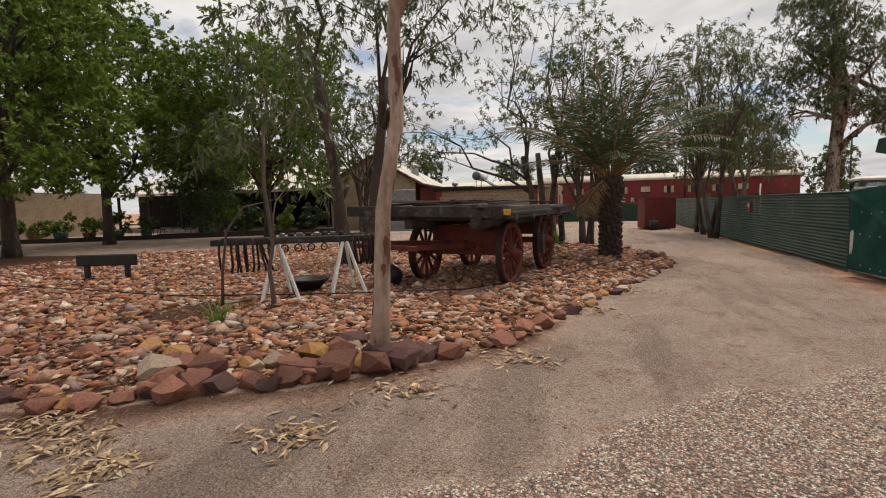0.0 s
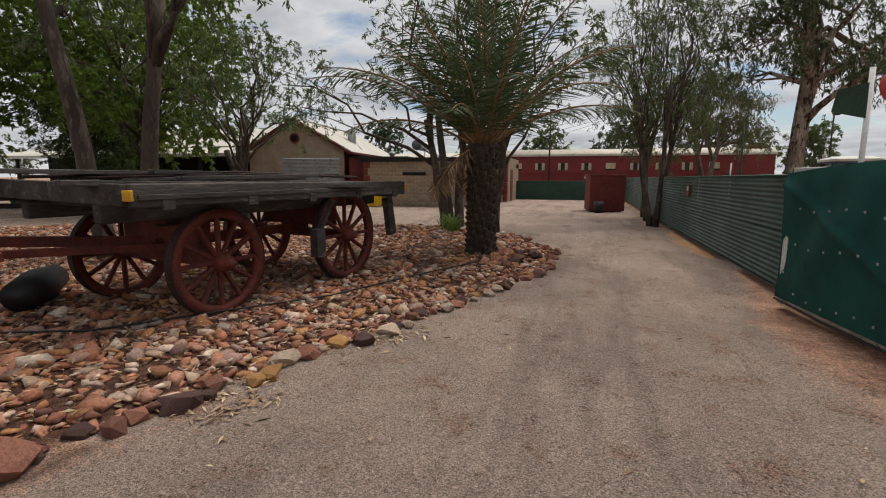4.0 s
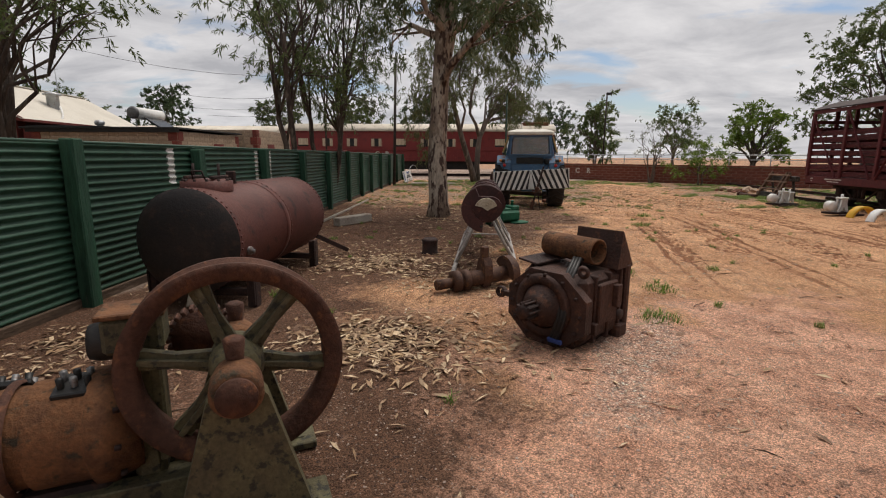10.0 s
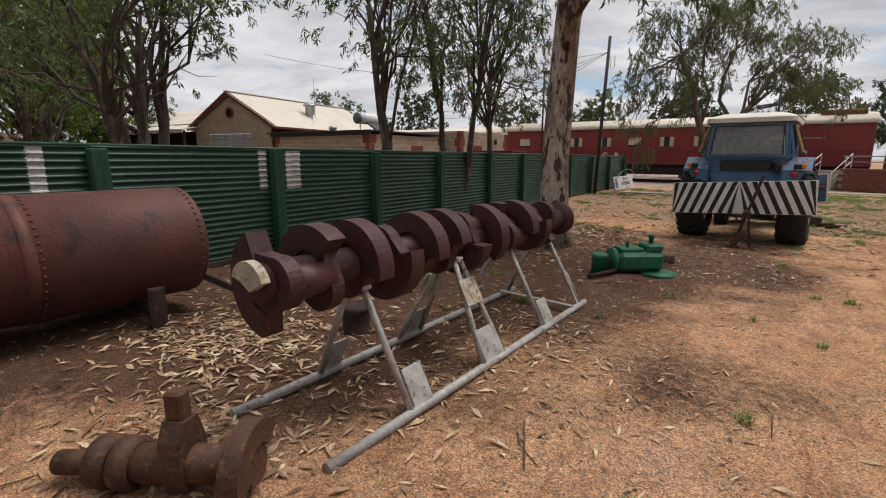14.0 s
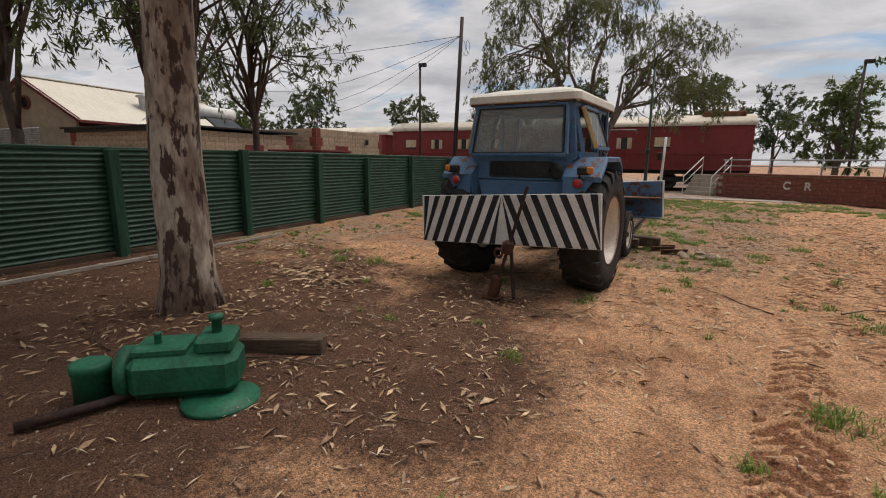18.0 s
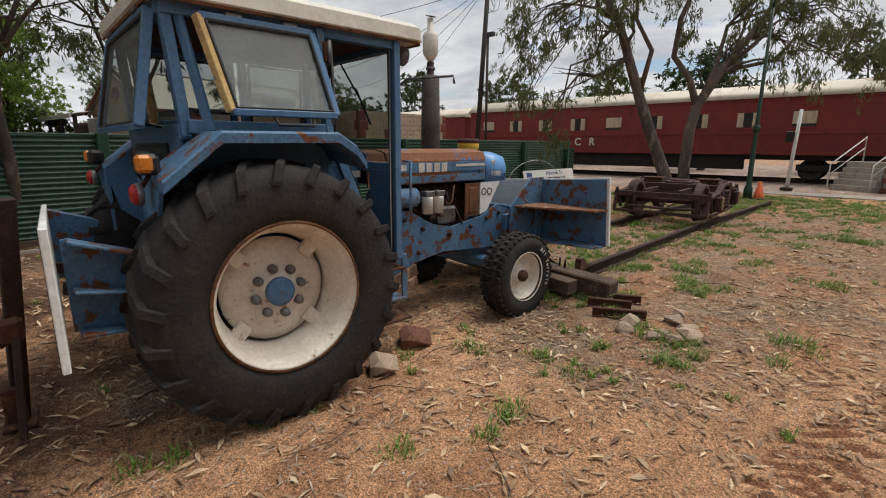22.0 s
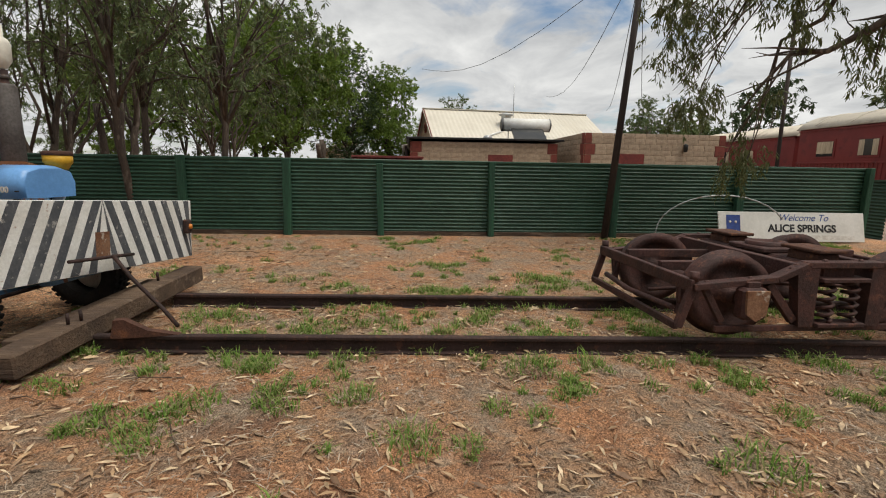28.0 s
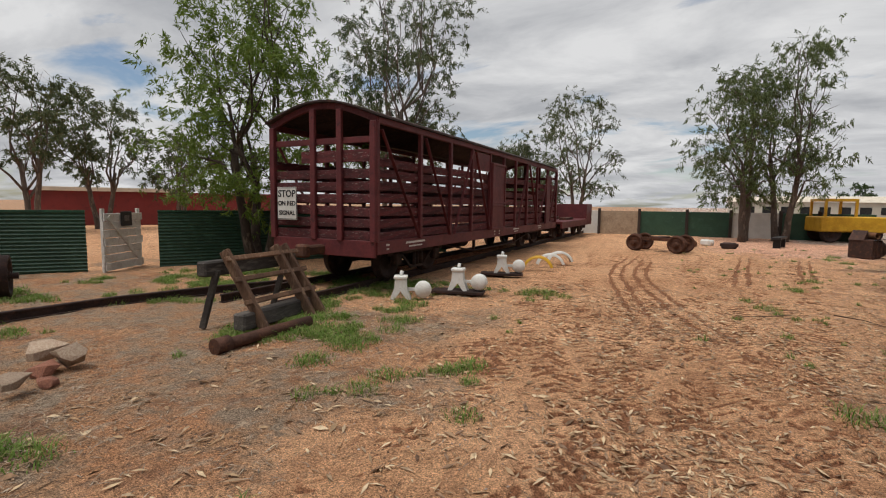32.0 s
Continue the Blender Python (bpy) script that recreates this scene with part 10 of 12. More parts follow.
def build_signs():
    t = thing("welcome_sign", pose(3.95, 34.9, 0.03, -14, 0, 88), "long white welcome sign leaning on the green fence", "sign")
    part("board", Geo().box(0, 0, 0.31, 3.15, 0.03, 0.62, bev=0.004), "sign_white", t)
    words("script_line", "Welcome To", 0.20, "ink_blue", t, pose(0.25, -0.018, 0.50, 90, 0, 0), shear=0.35, bold=0.0)
    words("town_line", "ALICE SPRINGS", 0.22, "ink_black", t, pose(0.22, -0.018, 0.27, 90, 0, 0), bold=0.007)
    part("club_bars", Geo().box(0.9, -0.017, 0.09, 0.9, 0.003, 0.09, bev=0.001), "letter_white", t)
    part("club_badge", Geo().box(0.25, -0.018, 0.08, 0.13, 0.003, 0.14, bev=0.001), "ink_red", t)
    fl = part("blue_panel", Geo().box(-1.26, -0.018, 0.32, 0.30, 0.003, 0.46, bev=0.001), "ink_blue", t)
    for k in range(4):
        part("star", Geo().lathe([(0, 0), (0.03, 0.0), (0.03, 0.002), (0, 0.002)], n=5, m=pose(-1.33 + 0.12 * (k % 2), -0.021, 0.2 + 0.2 * (k // 2), 90, 0, 0)), "letter_white", fl)
    p = thing("power_pole", pose(3.62, 30.95, 0), "tall dark leaning steel pole at the fence with wires", "pole")
    part("pole_shaft", Geo().tube([(0, 0, -0.1), (0.1, 0.42, 6.2)], [0.075, 0.06], n=12), "pole_dark", p)
    for k, (dx, dy, dz) in enumerate(((-14, 2.0, 5.0), (-14, 5.0, 4.4), (-13, 6.5, 4.0), (-16, -4, 6.5))):
        pts = []
        for i in range(9):
            u = i / 8
            pts.append((0.08 + dx * u, 0.36 + dy * u, 5.6 + (dz - 5.6) * u - 0.9 * math.sin(math.pi * u)))
        part("wire", Geo().tube(pts, 0.008, n=4), "black_paint", p)
    part("wire_coil", Geo().tube([(0.1 + 0.02 * i, 0.4 + 0.25 * math.sin(i * 0.8), 5.2 - 0.25 * math.cos(i * 0.8)) for i in range(16)], 0.008, n=4), "black_paint", p)
    h = thing("pipe_hoop", pose(4.4, 33.0, 0, 0, 0, 82), "thin pale pipe hoop standing before the fence", "hoop")
    part("hoop_pipe", Geo().tube([(-1.3 + 0.0, 0, 0)] + [(1.25 * math.cos(radians(180 - 12 * k)), 0, 0.25 + 0.75 * math.sin(radians(12 * k))) for k in range(14)], 0.013, n=6), "zinc", h)
    l = thing("lamp_post", pose(9.62, 35.6, 0), "slim dark green lamp post beside the siding", "lamp post")
    part("lamp_shaft", Geo().lathe([(0, 0), (0.11, 0), (0.11, 0.3), (0.07, 0.4), (0.05, 2.0), (0.035, 5.0), (0, 5.0)], n=14), "lamp_green", l)
    part("collar", Geo().lathe([(0.05, 1.8), (0.085, 1.82), (0.085, 1.98), (0.05, 2.0)], n=14), "lamp_green", l)
    part("arm", Geo().tube([(0, 0, 4.9), (0.05, -0.2, 5.2), (0.1, -0.6, 5.25)], 0.025, n=8), "lamp_green", l)
    c = thing("traffic_cone", pose(9.86, 35.75, 0), "orange traffic cone on the ground by the lamp post", "cone")
    part("base", Geo().box(0, 0, 0.02, 0.34, 0.34, 0.04, bev=0.015), "black_paint", c)
    part("cone_body", Geo().lathe([(0.14, 0.03), (0.035, 0.5), (0, 0.5)], n=20), "cone_orange", c)
    s = thing("platform_signal", pose(10.05, 39.6, 0), "white signal post with a black lamp at the platform end", "signal")
    part("signal_post", Geo().tube([(0, 0, 0), (0.08, 0, 2.6)], [0.06, 0.05], n=10), "white_paint", s)
    part("signal_lamp", Geo().box(-0.12, -0.05, 1.75, 0.22, 0.2, 0.34, bev=0.03), "black_paint", s)
    part("signal_foot", Geo().box(0, 0, 0.05, 0.34, 0.34, 0.1), "black_paint", s)
    for x, y in ((-2.0, 39.0), (18.5, 46.5)):
        q = thing("tall_light_pole", pose(x, y, 0), "tall slim pole with a floodlight", "pole")
        part("pole_shaft", Geo().tube([(0, 0, 0), (0, 0, 6.4)], 0.06, n=8), "pole_dark", q)
        part("flood_lamp", Geo().box(0.15, 0, 6.4, 0.4, 0.2, 0.18), "black_paint", q)
    k = thing("concrete_kerb", pose(10.5, 38.2, 0), "pale concrete path edge before the track", "path", kind="structure")
    part("path_slab", Geo().box(0, 0, 0.0, 9, 1.0, 0.06), "concrete", k)
    cp = thing("concrete_slab", pose(5.5, 33.0, 0.01, 0, 0, 4), "thin concrete pad beside the hoop", "slab")
    part("slab_top", Geo().box(0, 0, 0, 2.4, 0.9, 0.06), "concrete", cp)


build_signs()


def build_buffer_stop():
    t = thing("buffer_stop", pose(18.2, 24.72, 0), "old brown timber buffer stop frame with heavy dark baulks", "buffer stop")
    for y, y2 in ((0.52, 0.60), (-0.32, -0.22), (-0.54, -0.38)):
        part("raker", Geo().beam((0.0, y, 0.01), (0.55, y2, 0.95), 0.07, 0.12, bev=0.008), "brown_timber", t)
    for y in (0.75, -0.4):
        part("back_leg", Geo().beam((0.78, y, 0.01), (0.60, y - 0.08, 0.72), 0.06, 0.07), "grey_timber", t)
    part("lower_baulk", Geo().box(0.22, 0.05, 0.14, 0.18, 1.4, 0.2, (0, 0, 2), bev=0.02), "grey_timber", t, "dark heavy baulk")
    part("upper_baulk", Geo().box(0.66, 0.08, 0.74, 0.16, 1.5, 0.18, (0, 0, -2), bev=0.02), "grey_timber", t, "dark heavy baulk")
    for z, x in ((0.36, 0.16), (0.62, 0.31), (0.86, 0.45)):
        part("cross_plank", Geo().box(x, 0.05, z, 0.04, 1.25, 0.06, (0, 30, 0)), "brown_timber", t)
    ip = thing("iron_pipe", pose(0, 0, 0), "rusty cast iron pipe lying before the buffer stop", "pipe")
    part("tube", Geo().tube([(18.02, 26.0, 0.07), (17.97, 25.4, 0.075), (17.92, 24.8, 0.07)], 0.065, n=14), "rust_brown", ip)
    part("collar", Geo().tube([(18.03, 26.12, 0.08), (18.02, 25.95, 0.08)], 0.085, n=14), "rust_brown", ip)
    tr = thing("wagon_track", pose(19.4, 22.7, 0, 0, 0, -3), "rusty track in gravel under the cattle wagon", "track", kind="structure")
    for x in (-0.55, 0.55):
        g = Geo()
        rail_bar(g, (x, 1.6, 0.0), (x, -24, 0.0))
        part("rail", g, "rust_dark", tr)
    bl = thing("branch_track", pose(0, 0, 0), "curving rusty rail in grey gravel", "track", kind="structure")
    g = Geo()
    pts = [(19.95, 22.3), (20.7, 23.7), (21.25, 25.1), (21.5, 26.6), (21.6, 29.0), (21.5, 34.0)]
    for (a, b), (c, d) in zip(pts, pts[1:]):
        rail_bar(g, (a, b, 0.0), (c, d, 0.0))
    part("rail", g, "rust_dark", bl)


build_buffer_stop()


def point_lever(x, y, yaw, flat=False):
    t = thing("point_lever", pose(x, y, 0, 0, 0, yaw), "white painted railway point lever with round weight", "point lever", "point levers beside the wagon")
    if flat:
        part("plate_base", Geo().box(0, 0, 0.06, 0.9, 0.3, 0.05).box(0, 0.3, 0.03, 0.7, 0.12, 0.05), "rust_dark", t)
    z = 0.08 if flat else 0.0
    for s in (-1, 1):
        part("cheek", Geo().prism([(-0.17, z), (-0.10, z), (0.0, 0.14 + z), (0.10, z), (0.17, z), (0.10, 0.2 + z), (0.09, 0.36 + z), (-0.09, 0.36 + z), (-0.10, 0.2 + z)], s * 0.06 - 0.02, s * 0.06 + 0.02, "y"), "white_paint", t)
    part("cap", Geo().box(0, 0, 0.36 + z, 0.22, 0.2, 0.05, bev=0.02).tube([(0, 0, 0.36 + z), (0.02, 0, 0.46 + z)], 0.03, n=8), "white_paint", t)
    part("arm", Geo().beam((0.0, 0, 0.16 + z), (0.50, 0, 0.16 + z), 0.04, 0.05), "white_paint", t)
    part("weight", Geo().lathe([(0, -0.09), (0.12, -0.09), (0.135, -0.06), (0.135, 0.06), (0.12, 0.09), (0, 0.09)], n=26, m=pose(0.36, 0, 0.16 + z, 90, 0, 0)), "white_paint", t)
    return t


point_lever(17.75, 22.75, 205)
point_lever(17.05, 22.0, 190, True)
point_lever(17.0, 19.6, 195, True)
for k, (x, y, m) in enumerate(((16.5, 18.3, "yellow_paint"), (16.35, 17.6, "white_paint"), (16.25, 16.9, "white_paint"))):
    a = thing("wheel_guard", pose(x, y, 0.0, 0, 0, 10 + 8 * k), "painted steel wheel guard arch lying by the track", "guard", "wheel guards")
    part("arch", Geo().add2(Geo().lathe([(0.30, -0.08), (0.36, -0.08), (0.36, 0.08), (0.30, 0.08), (0.30, -0.08)], n=16, arc=150), pose(0, 0, 0, 90, 0, 0) @ pose(0, 0, 0, 0, 0, 15)), m, a)


def build_far_yard():
    a = thing("wheelset_trolley", pose(13.8, 11.3, 0, 0, 0, 68), "rusty axle trolley with four wheels on the sand", "trolley")
    for y in (-0.7, 0.7):
        wheelset(a, y, 0.3, 0.8, 0.28, "rust_brown")
    part("frame", Geo().box(0.45, 0, 0.45, 0.08, 1.8, 0.1).box(-0.45, 0, 0.45, 0.08, 1.8, 0.1).box(0, 0, 0.48, 1.0, 0.3, 0.08), "rust_brown", a)
    for k, (x, y) in enumerate(((12.6, 8.4), (12.0, 7.4), (11.4, 8.8))):
        p = thing("scrap_part", pose(x, y, 0, 0, 0, 40 * k), "small scrap machine part on the sand", "scrap", "scrap parts")
        part("casting", Geo().box(0, 0, 0.12, 0.3, 0.5, 0.24, bev=0.05).tube([(0, -0.3, 0.15), (0, 0.3, 0.15)], 0.06, n=10), ("rust_orange", "white_paint", "rust_dark")[k], p)
    b = thing("low_bench", pose(9.45, 6.9, 0, 0, 0, 70), "low dark bench under the far gum trees", "bench")
    part("board", Geo().box(0, 0, 0.38, 1.5, 0.3, 0.08), "black_paint", b)
    for x in (-0.5, 0.5):
        part("leg", Geo().box(x, 0, 0.17, 0.1, 0.25, 0.34), "black_paint", b)
    rng = np.random.default_rng(14)
    f = thing("panel_fence", pose(0, 0, 0), "far boundary fence of mixed green, white and tan sheets", "fence", kind="structure")
    x = 24.0
    cols = ["fence_green", "cream_roof", "stone_block", "sign_white", "zinc", "sign_white", "stone_block", "fence_green", "sign_white", "zinc"]
    for k in range(9):
        w = rng.uniform(1.5, 2.6)
        y = 1.0
        part("fence_panel", Geo().box(x - w / 2, y, 0.65, w - 0.12, 0.05, 1.3), cols[int(rng.integers(len(cols)))], f)
        part("panel_post", Geo().box(x, y + 0.05, 0.7, 0.14, 0.14, 1.45), "pole_dark", f)
        x -= w
    l = thing("yellow_rail_tractor", pose(5.9, 1.6, 0, 0, 0, 10), "old yellow rail shunter standing at the yard's end", "shunter")
    part("body", Geo().box(0, 0, 0.85, 2.6, 1.5, 0.7, bev=0.05), "yellow_paint", l)
    part("cab", Geo().box(0.5, 0, 1.95, 1.3, 1.4, 0.12).box(-0.1, -0.65, 1.5, 0.1, 0.1, 0.9).box(1.1, -0.65, 1.5, 0.1, 0.1, 0.9).box(-0.1, 0.65, 1.5, 0.1, 0.1, 0.9).box(1.1, 0.65, 1.5, 0.1, 0.1, 0.9), "yellow_paint", l)
    part("wheels", Geo().lathe(rail_wheel(0.4), n=24, m=pose(-0.8, -0.6, 0.42, 90, 0, 0)).lathe(rail_wheel(0.4), n=24, m=pose(0.8, -0.6, 0.42, 90, 0, 0)).lathe(rail_wheel(0.4), n=24, m=pose(-0.8, 0.6, 0.42, -90, 0, 0)).lathe(rail_wheel(0.4), n=24, m=pose(0.8, 0.6, 0.42, -90, 0, 0)), "rust_dark", l)
    h = thing("far_shed", pose(-14, -58, -0.9), "long pale building with a row of dark windows beyond the fence", "building", kind="structure")
    part("shed_wall", Geo().box(0, 0, 1.7, 34, 6, 3.4), "sheet_cream", h)
    part("shed_roof", Geo().prism([(-3.4, 3.4), (3.4, 3.4), (0, 4.3)], -17.3, 17.3, "x"), "cream_roof", h)
    wm = Geo().box(0, 3.02, 2.2, 1.3, 0.06, 1.0).mesh("window", DARK_GLASS)
    for k in range(14):
        part("window", wm, None, h, "", pose(-15 + 2.3 * k, 0, 0))
    # east side
    e = thing("green_sheet_fence", pose(0, 0, 0), "dark green corrugated boundary fence behind the wagon", "fence", kind="structure")
    part("sheet", corrugated(9.0, 1.3), "fence_green", e, "", pose(25.05, 23.28, 0, 0, 0, -43))
    part("sheet", corrugated(8.0, 1.3), "fence_green", e, "", pose(24.50, 22.05, 0, 0, 0, 147))
    part("fence_rail", Geo().beam((25.05, 23.28, 1.3), (31.2, 29.9, 1.3), 0.05, 0.05), "post_green", e)
    part("fence_rail", Geo().beam((24.50, 22.05, 1.3), (20.2, 15.3, 1.3), 0.05, 0.05), "post_green", e)
    w = thing("timber_gate", pose(24.78, 22.66, 0, 0, 0, 24), "weathered pale plank gate panel with a dark poster", "gate", kind="structure")
    for k in range(7):
        part("board", Geo().box(0.01 * (k % 3), 0.02 * ((k * 5) % 3 - 1), 0.13 + 0.175 * k, 0.03, 1.26, 0.165, (0, 0, 0)), "white_wood", w)
    for y in (-0.58, 0.58):
        part("upright", Geo().box(0.05, y, 0.68, 0.05, 0.09, 1.36), "white_wood", w)
    part("brace", Geo().beam((-0.025, -0.5, 0.2), (-0.025, 0.5, 1.2), 0.02, 0.1), "white_wood", w)
    part("poster", Geo().box(-0.04, -0.05, 1.14, 0.02, 0.36, 0.32), "ink_black", w)
    part("poster_picture", Geo().box(-0.052, -0.05, 1.15, 0.006, 0.16, 0.12), "grey_metal", w)
    q = thing("far_red_wagons", pose(44, 7.5, 0, 0, 0, 52), "row of red wagons far beyond the fence", "wagon")
    part("wagon_body", Geo().box(0, 0, 1.05, 14, 2.4, 2.1), "carriage_red", q)
    part("wagon_roof", Geo().box(3, 0, 2.2, 7, 2.6, 0.24), "cream_roof", q)
    # garden at the platform
    for k in range(26):
        rk = thing("garden_rock", pose(18.9 + rng.uniform(-0.45, 0.9), 27.55 + rng.uniform(-0.7, 1.3), 0.05 + 0.10 * (k % 3 == 1), 0, 0, rng.uniform(0, 360)), "rough red and pale rock in a loose heap", "rock", "rock heap")
        part("stone", FINE_SHAPES[k % 6], ("rock_red", "rock_pale", "rock_red")[k % 3], rk, "", Matrix.Scale(rng.uniform(0.09, 0.17), 4))
    s = thing("axle_set", pose(23.4, 25.9, 0.0, 0, 0, 60), "loose rusty wheel axle lying on the grass", "axle")
    part("axle_bar", Geo().tube([(-0.6, 0, 0.35), (0.6, 0, 0.35)], 0.05, n=10), "rust_dark", s)
    for sx in (-1, 1):
        part("axle_wheel", Geo().lathe(rail_wheel(0.33), n=28, m=pose(0.45 * sx, 0, 0.35, 0, 90 * sx, 0)), "rust_dark", s)


build_far_yard()

# ---- trees ----
def palm_tree(x, y, h, r, seed, fronds=34, flen=2.6, name="date_palm", label="date palm with rough stubbed trunk and long arching fronds", z=0.0, dead=8):
    rng = np.random.default_rng(seed)
    t = thing(name, pose(x, y, z), label, "palm")
    part("trunk", Geo().lathe([(0, -0.1), (r * 1.25, -0.1), (r * 1.1, 0.25), (r, 0.6), (r * 0.95, h * 0.6), (r * 1.15, h * 0.92), (r * 0.9, h), (0, h)], n=18), "palm_trunk", t)
    b0 = Geo().box(0, 0, 0, 0.10, 0.07, 0.17, bev=0.02).mesh("frond_stub", mat("palm_trunk"))
    for k in range(int(h * 62)):
        u = k / (h * 62)
        a = k * 137.5
        rr = r * (1.05 - 0.1 * u + (0.12 if u > 0.8 else 0))
        part("frond_stub", b0, None, t, "", pose(0, 0, 0.05 + u * (h - 0.1), 0, 0, a) @ pose(rr, 0, 0, 0, 22 + 14 * rng.random(), 0))
    leaves, dry = [], []
    ribs = Geo()
    for k in range(fronds + dead):
        isdead = k >= fronds
        a = k * 2.39996 + rng.uniform(-0.2, 0.2)
        el = rng.uniform(-0.9, -0.3) if isdead else radians(86 - 50 * (k / fronds) ** 0.9) + rng.uniform(-0.12, 0.12)
        L = flen * (rng.uniform(0.4, 0.7) if isdead else rng.uniform(0.8, 1.1))
        p = np.array([math.cos(a) * r * 0.6, math.sin(a) * r * 0.6, h - 0.05])
        d = np.array([math.cos(a) * math.cos(el), math.sin(a) * math.cos(el), math.sin(el)])
        side = np.array([-math.sin(a), math.cos(a), 0.0])
        pts, n = [p.copy()], 14
        for i in range(n):
            d = d + np.array([0, 0, -0.055 - 0.05 * (i / n)])
            d /= np.linalg.norm(d)
            p = p + d * L / n
            pts.append(p.copy())
            if i < 2:
                continue
            up = np.cross(side, d)
            for q in range(4):
                b = pts[-2] + (pts[-1] - pts[-2]) * (q / 4)
                ll = (0.42 * math.sin(math.pi * min(1, (i + q / 4) / n * 0.85 + 0.12)) + 0.08) * flen / 2.6
                for s in (-1, 1):
                    w = side * s * 0.75 + d * 0.55 + up * (0.22 + 0.12 * rng.normal()) + rng.normal(size=3) * 0.09
                    w /= np.linalg.norm(w)
                    e = b + w * ll
                    e[2] -= 0.06 * ll
                    c = d * 0.016
                    (dry if isdead else leaves).append([b - c, b + w * ll * 0.5 + c, e, b + w * ll * 0.5 - c])
        ribs.tube([tuple(v) for v in pts], [0.028 * (1 - 0.8 * i / n) + 0.003 for i in range(n + 1)], n=5)
    part("frond_ribs", ribs, "dead_frond", t)
    part("crown", quads("crown", np.array(leaves), LEAF_PALM), None, t)
    if dry:
        part("dead_fronds", quads("dead_fronds", np.array(dry), "dead_frond"), None, t)
    return t


palm_tree(-1.24, 11.2, 2.15, 0.235, 11, fronds=40, flen=3.1, dead=2)
palm_tree(-4.5, -8.5, 4.6, 0.28, 12, fronds=30, flen=2.4, dead=4, label="tall date palm standing far across the yard")

# entry side
tree(-3.58, 2.12, 9.0, 0.08, [(0.1, 0.3, 6.6, 1.2, 1.0), (-0.7, 0.6, 6.9, 1.2, 1.0), (0.7, 0.5, 5.6, 0.9, 0.9), (0.5, 0.9, 7.6, 1.2, 1.0), (1.1, 0.9, 4.6, 0.55, 0.8, 0.8), (-0.3, -0.3, 8.2, 1.2, 0.9)], LEAF_GUM, "bark_gum", "slender pale gum tree with patchy peeling bark at the stone border", seed=3, lean=(0.075, 0.03), fork=0.62, per=270, size=0.15, droop=1.2, slim=0.16, bend=0.1)
tree(-6.0, 3.75, 4.4, 0.035, [(0.0, 0.1, 2.9, 0.75, 0.9), (-0.5, 0.3, 3.4, 0.8, 0.8), (0.5, 0.2, 3.3, 0.8, 0.9), (0.1, 0.5, 2.2, 0.6, 0.7), (0.0, 0.0, 4.1, 0.8, 0.8), (-0.55, -0.2, 2.5, 0.55, 0.6)], LEAF_GUM, "bark_grey", "young drooping gum sapling in the stone bed", name="sapling", seed=5, fork=0.6, per=130, size=0.16, droop=1.3, slim=0.16)
tree(-7.3, 8.9, 9.5, 0.17, [(0.3, 0.2, 6.8, 1.5, 1.1), (-1.6, 0.3, 6.1, 1.3, 1.0), (1.7, 0.4, 5.4, 1.2, 1.0), (-0.4, -0.6, 8.6, 1.6, 1.2), (1.2, -0.3, 7.8, 1.5, 1.1), (2.6, 0.2, 6.4, 1.2, 0.9), (0.2, 0.6, 4.1, 0.8, 0.9, 0.7), (-1.0, 0.2, 4.4, 0.9, 0.9, 0.7)], LEAF_GUM, "bark_dark", "dark-stemmed gum tree beyond the old cart", seed=7, trunks=2, fork=0.5, per=310, size=0.15, droop=1.1, slim=0.18)
tree(-3.4, 17.0, 7.5, 0.16, [(-1.2, -0.6, 5.4, 1.5, 1.0), (1.2, 0.2, 5.8, 1.5, 1.1), (-2.8, -1.0, 4.3, 1.3, 0.9), (0.2, 0.6, 6.6, 1.6, 1.1), (-4.2, -1.6, 3.6, 1.1, 0.8), (2.3, 0.5, 4.7, 1.1, 0.8), (-1.8, 0.4, 6.6, 1.4, 1.0), (-5.2, -1.2, 4.4, 1.2, 0.9), (0.3, 0, 8.4, 1.5, 1.1), (-1.3, 0.3, 8.8, 1.4, 1.0), (1.5, 0.2, 7.7, 1.3, 1.0)], LEAF_OLIVE, "bark_dark", "dark multi-stemmed tree leaning over the drive behind the palm", seed=9, trunks=3, fork=0.45, per=185, size=0.12, droop=0.5, lean=(-0.1, 0))
for x, y, h, s, tr, rad, z0, n, ln in ((2.75, 18.9, 8.4, 21, 2, 1.7, 3.5, 15, (-0.06, -0.05)), (2.95, 21.1, 8.8, 22, 2, 2.1, 3.0, 22, (0, 0)), (2.9, 22.9, 8.0, 23, 1, 2.2, 2.8, 22, (0, 0))):
    tree(x, y, h, 0.085, crown(s, n, rad, z0, h - 0.4, 0.55, 1.0), LEAF_GUM if tr == 1 else LEAF_OLIVE, "bark_dark", "slim dark-stemmed tree close along the fence", seed=s, trunks=tr, fork=0.5, per=300, size=0.12, droop=1.0, slim=0.2, lean=ln)
for k, (x, y, h, s) in enumerate(((-24.5, 15.5, 13, 31), (-30.5, 13.0, 13.5, 32), (-17.8, 19.0, 10.5, 33), (-20.5, 9.0, 12, 36))):
    tree(x, y, h, 0.24, crown(s, 17, 4.2, 3.6, h - 0.8, 1.5, 2.2), LEAF_GREEN, "bark_dark", "large leafy green shade tree beside the station", seed=s, fork=0.4, per=300, size=0.17, droop=0.3, slim=0.45)
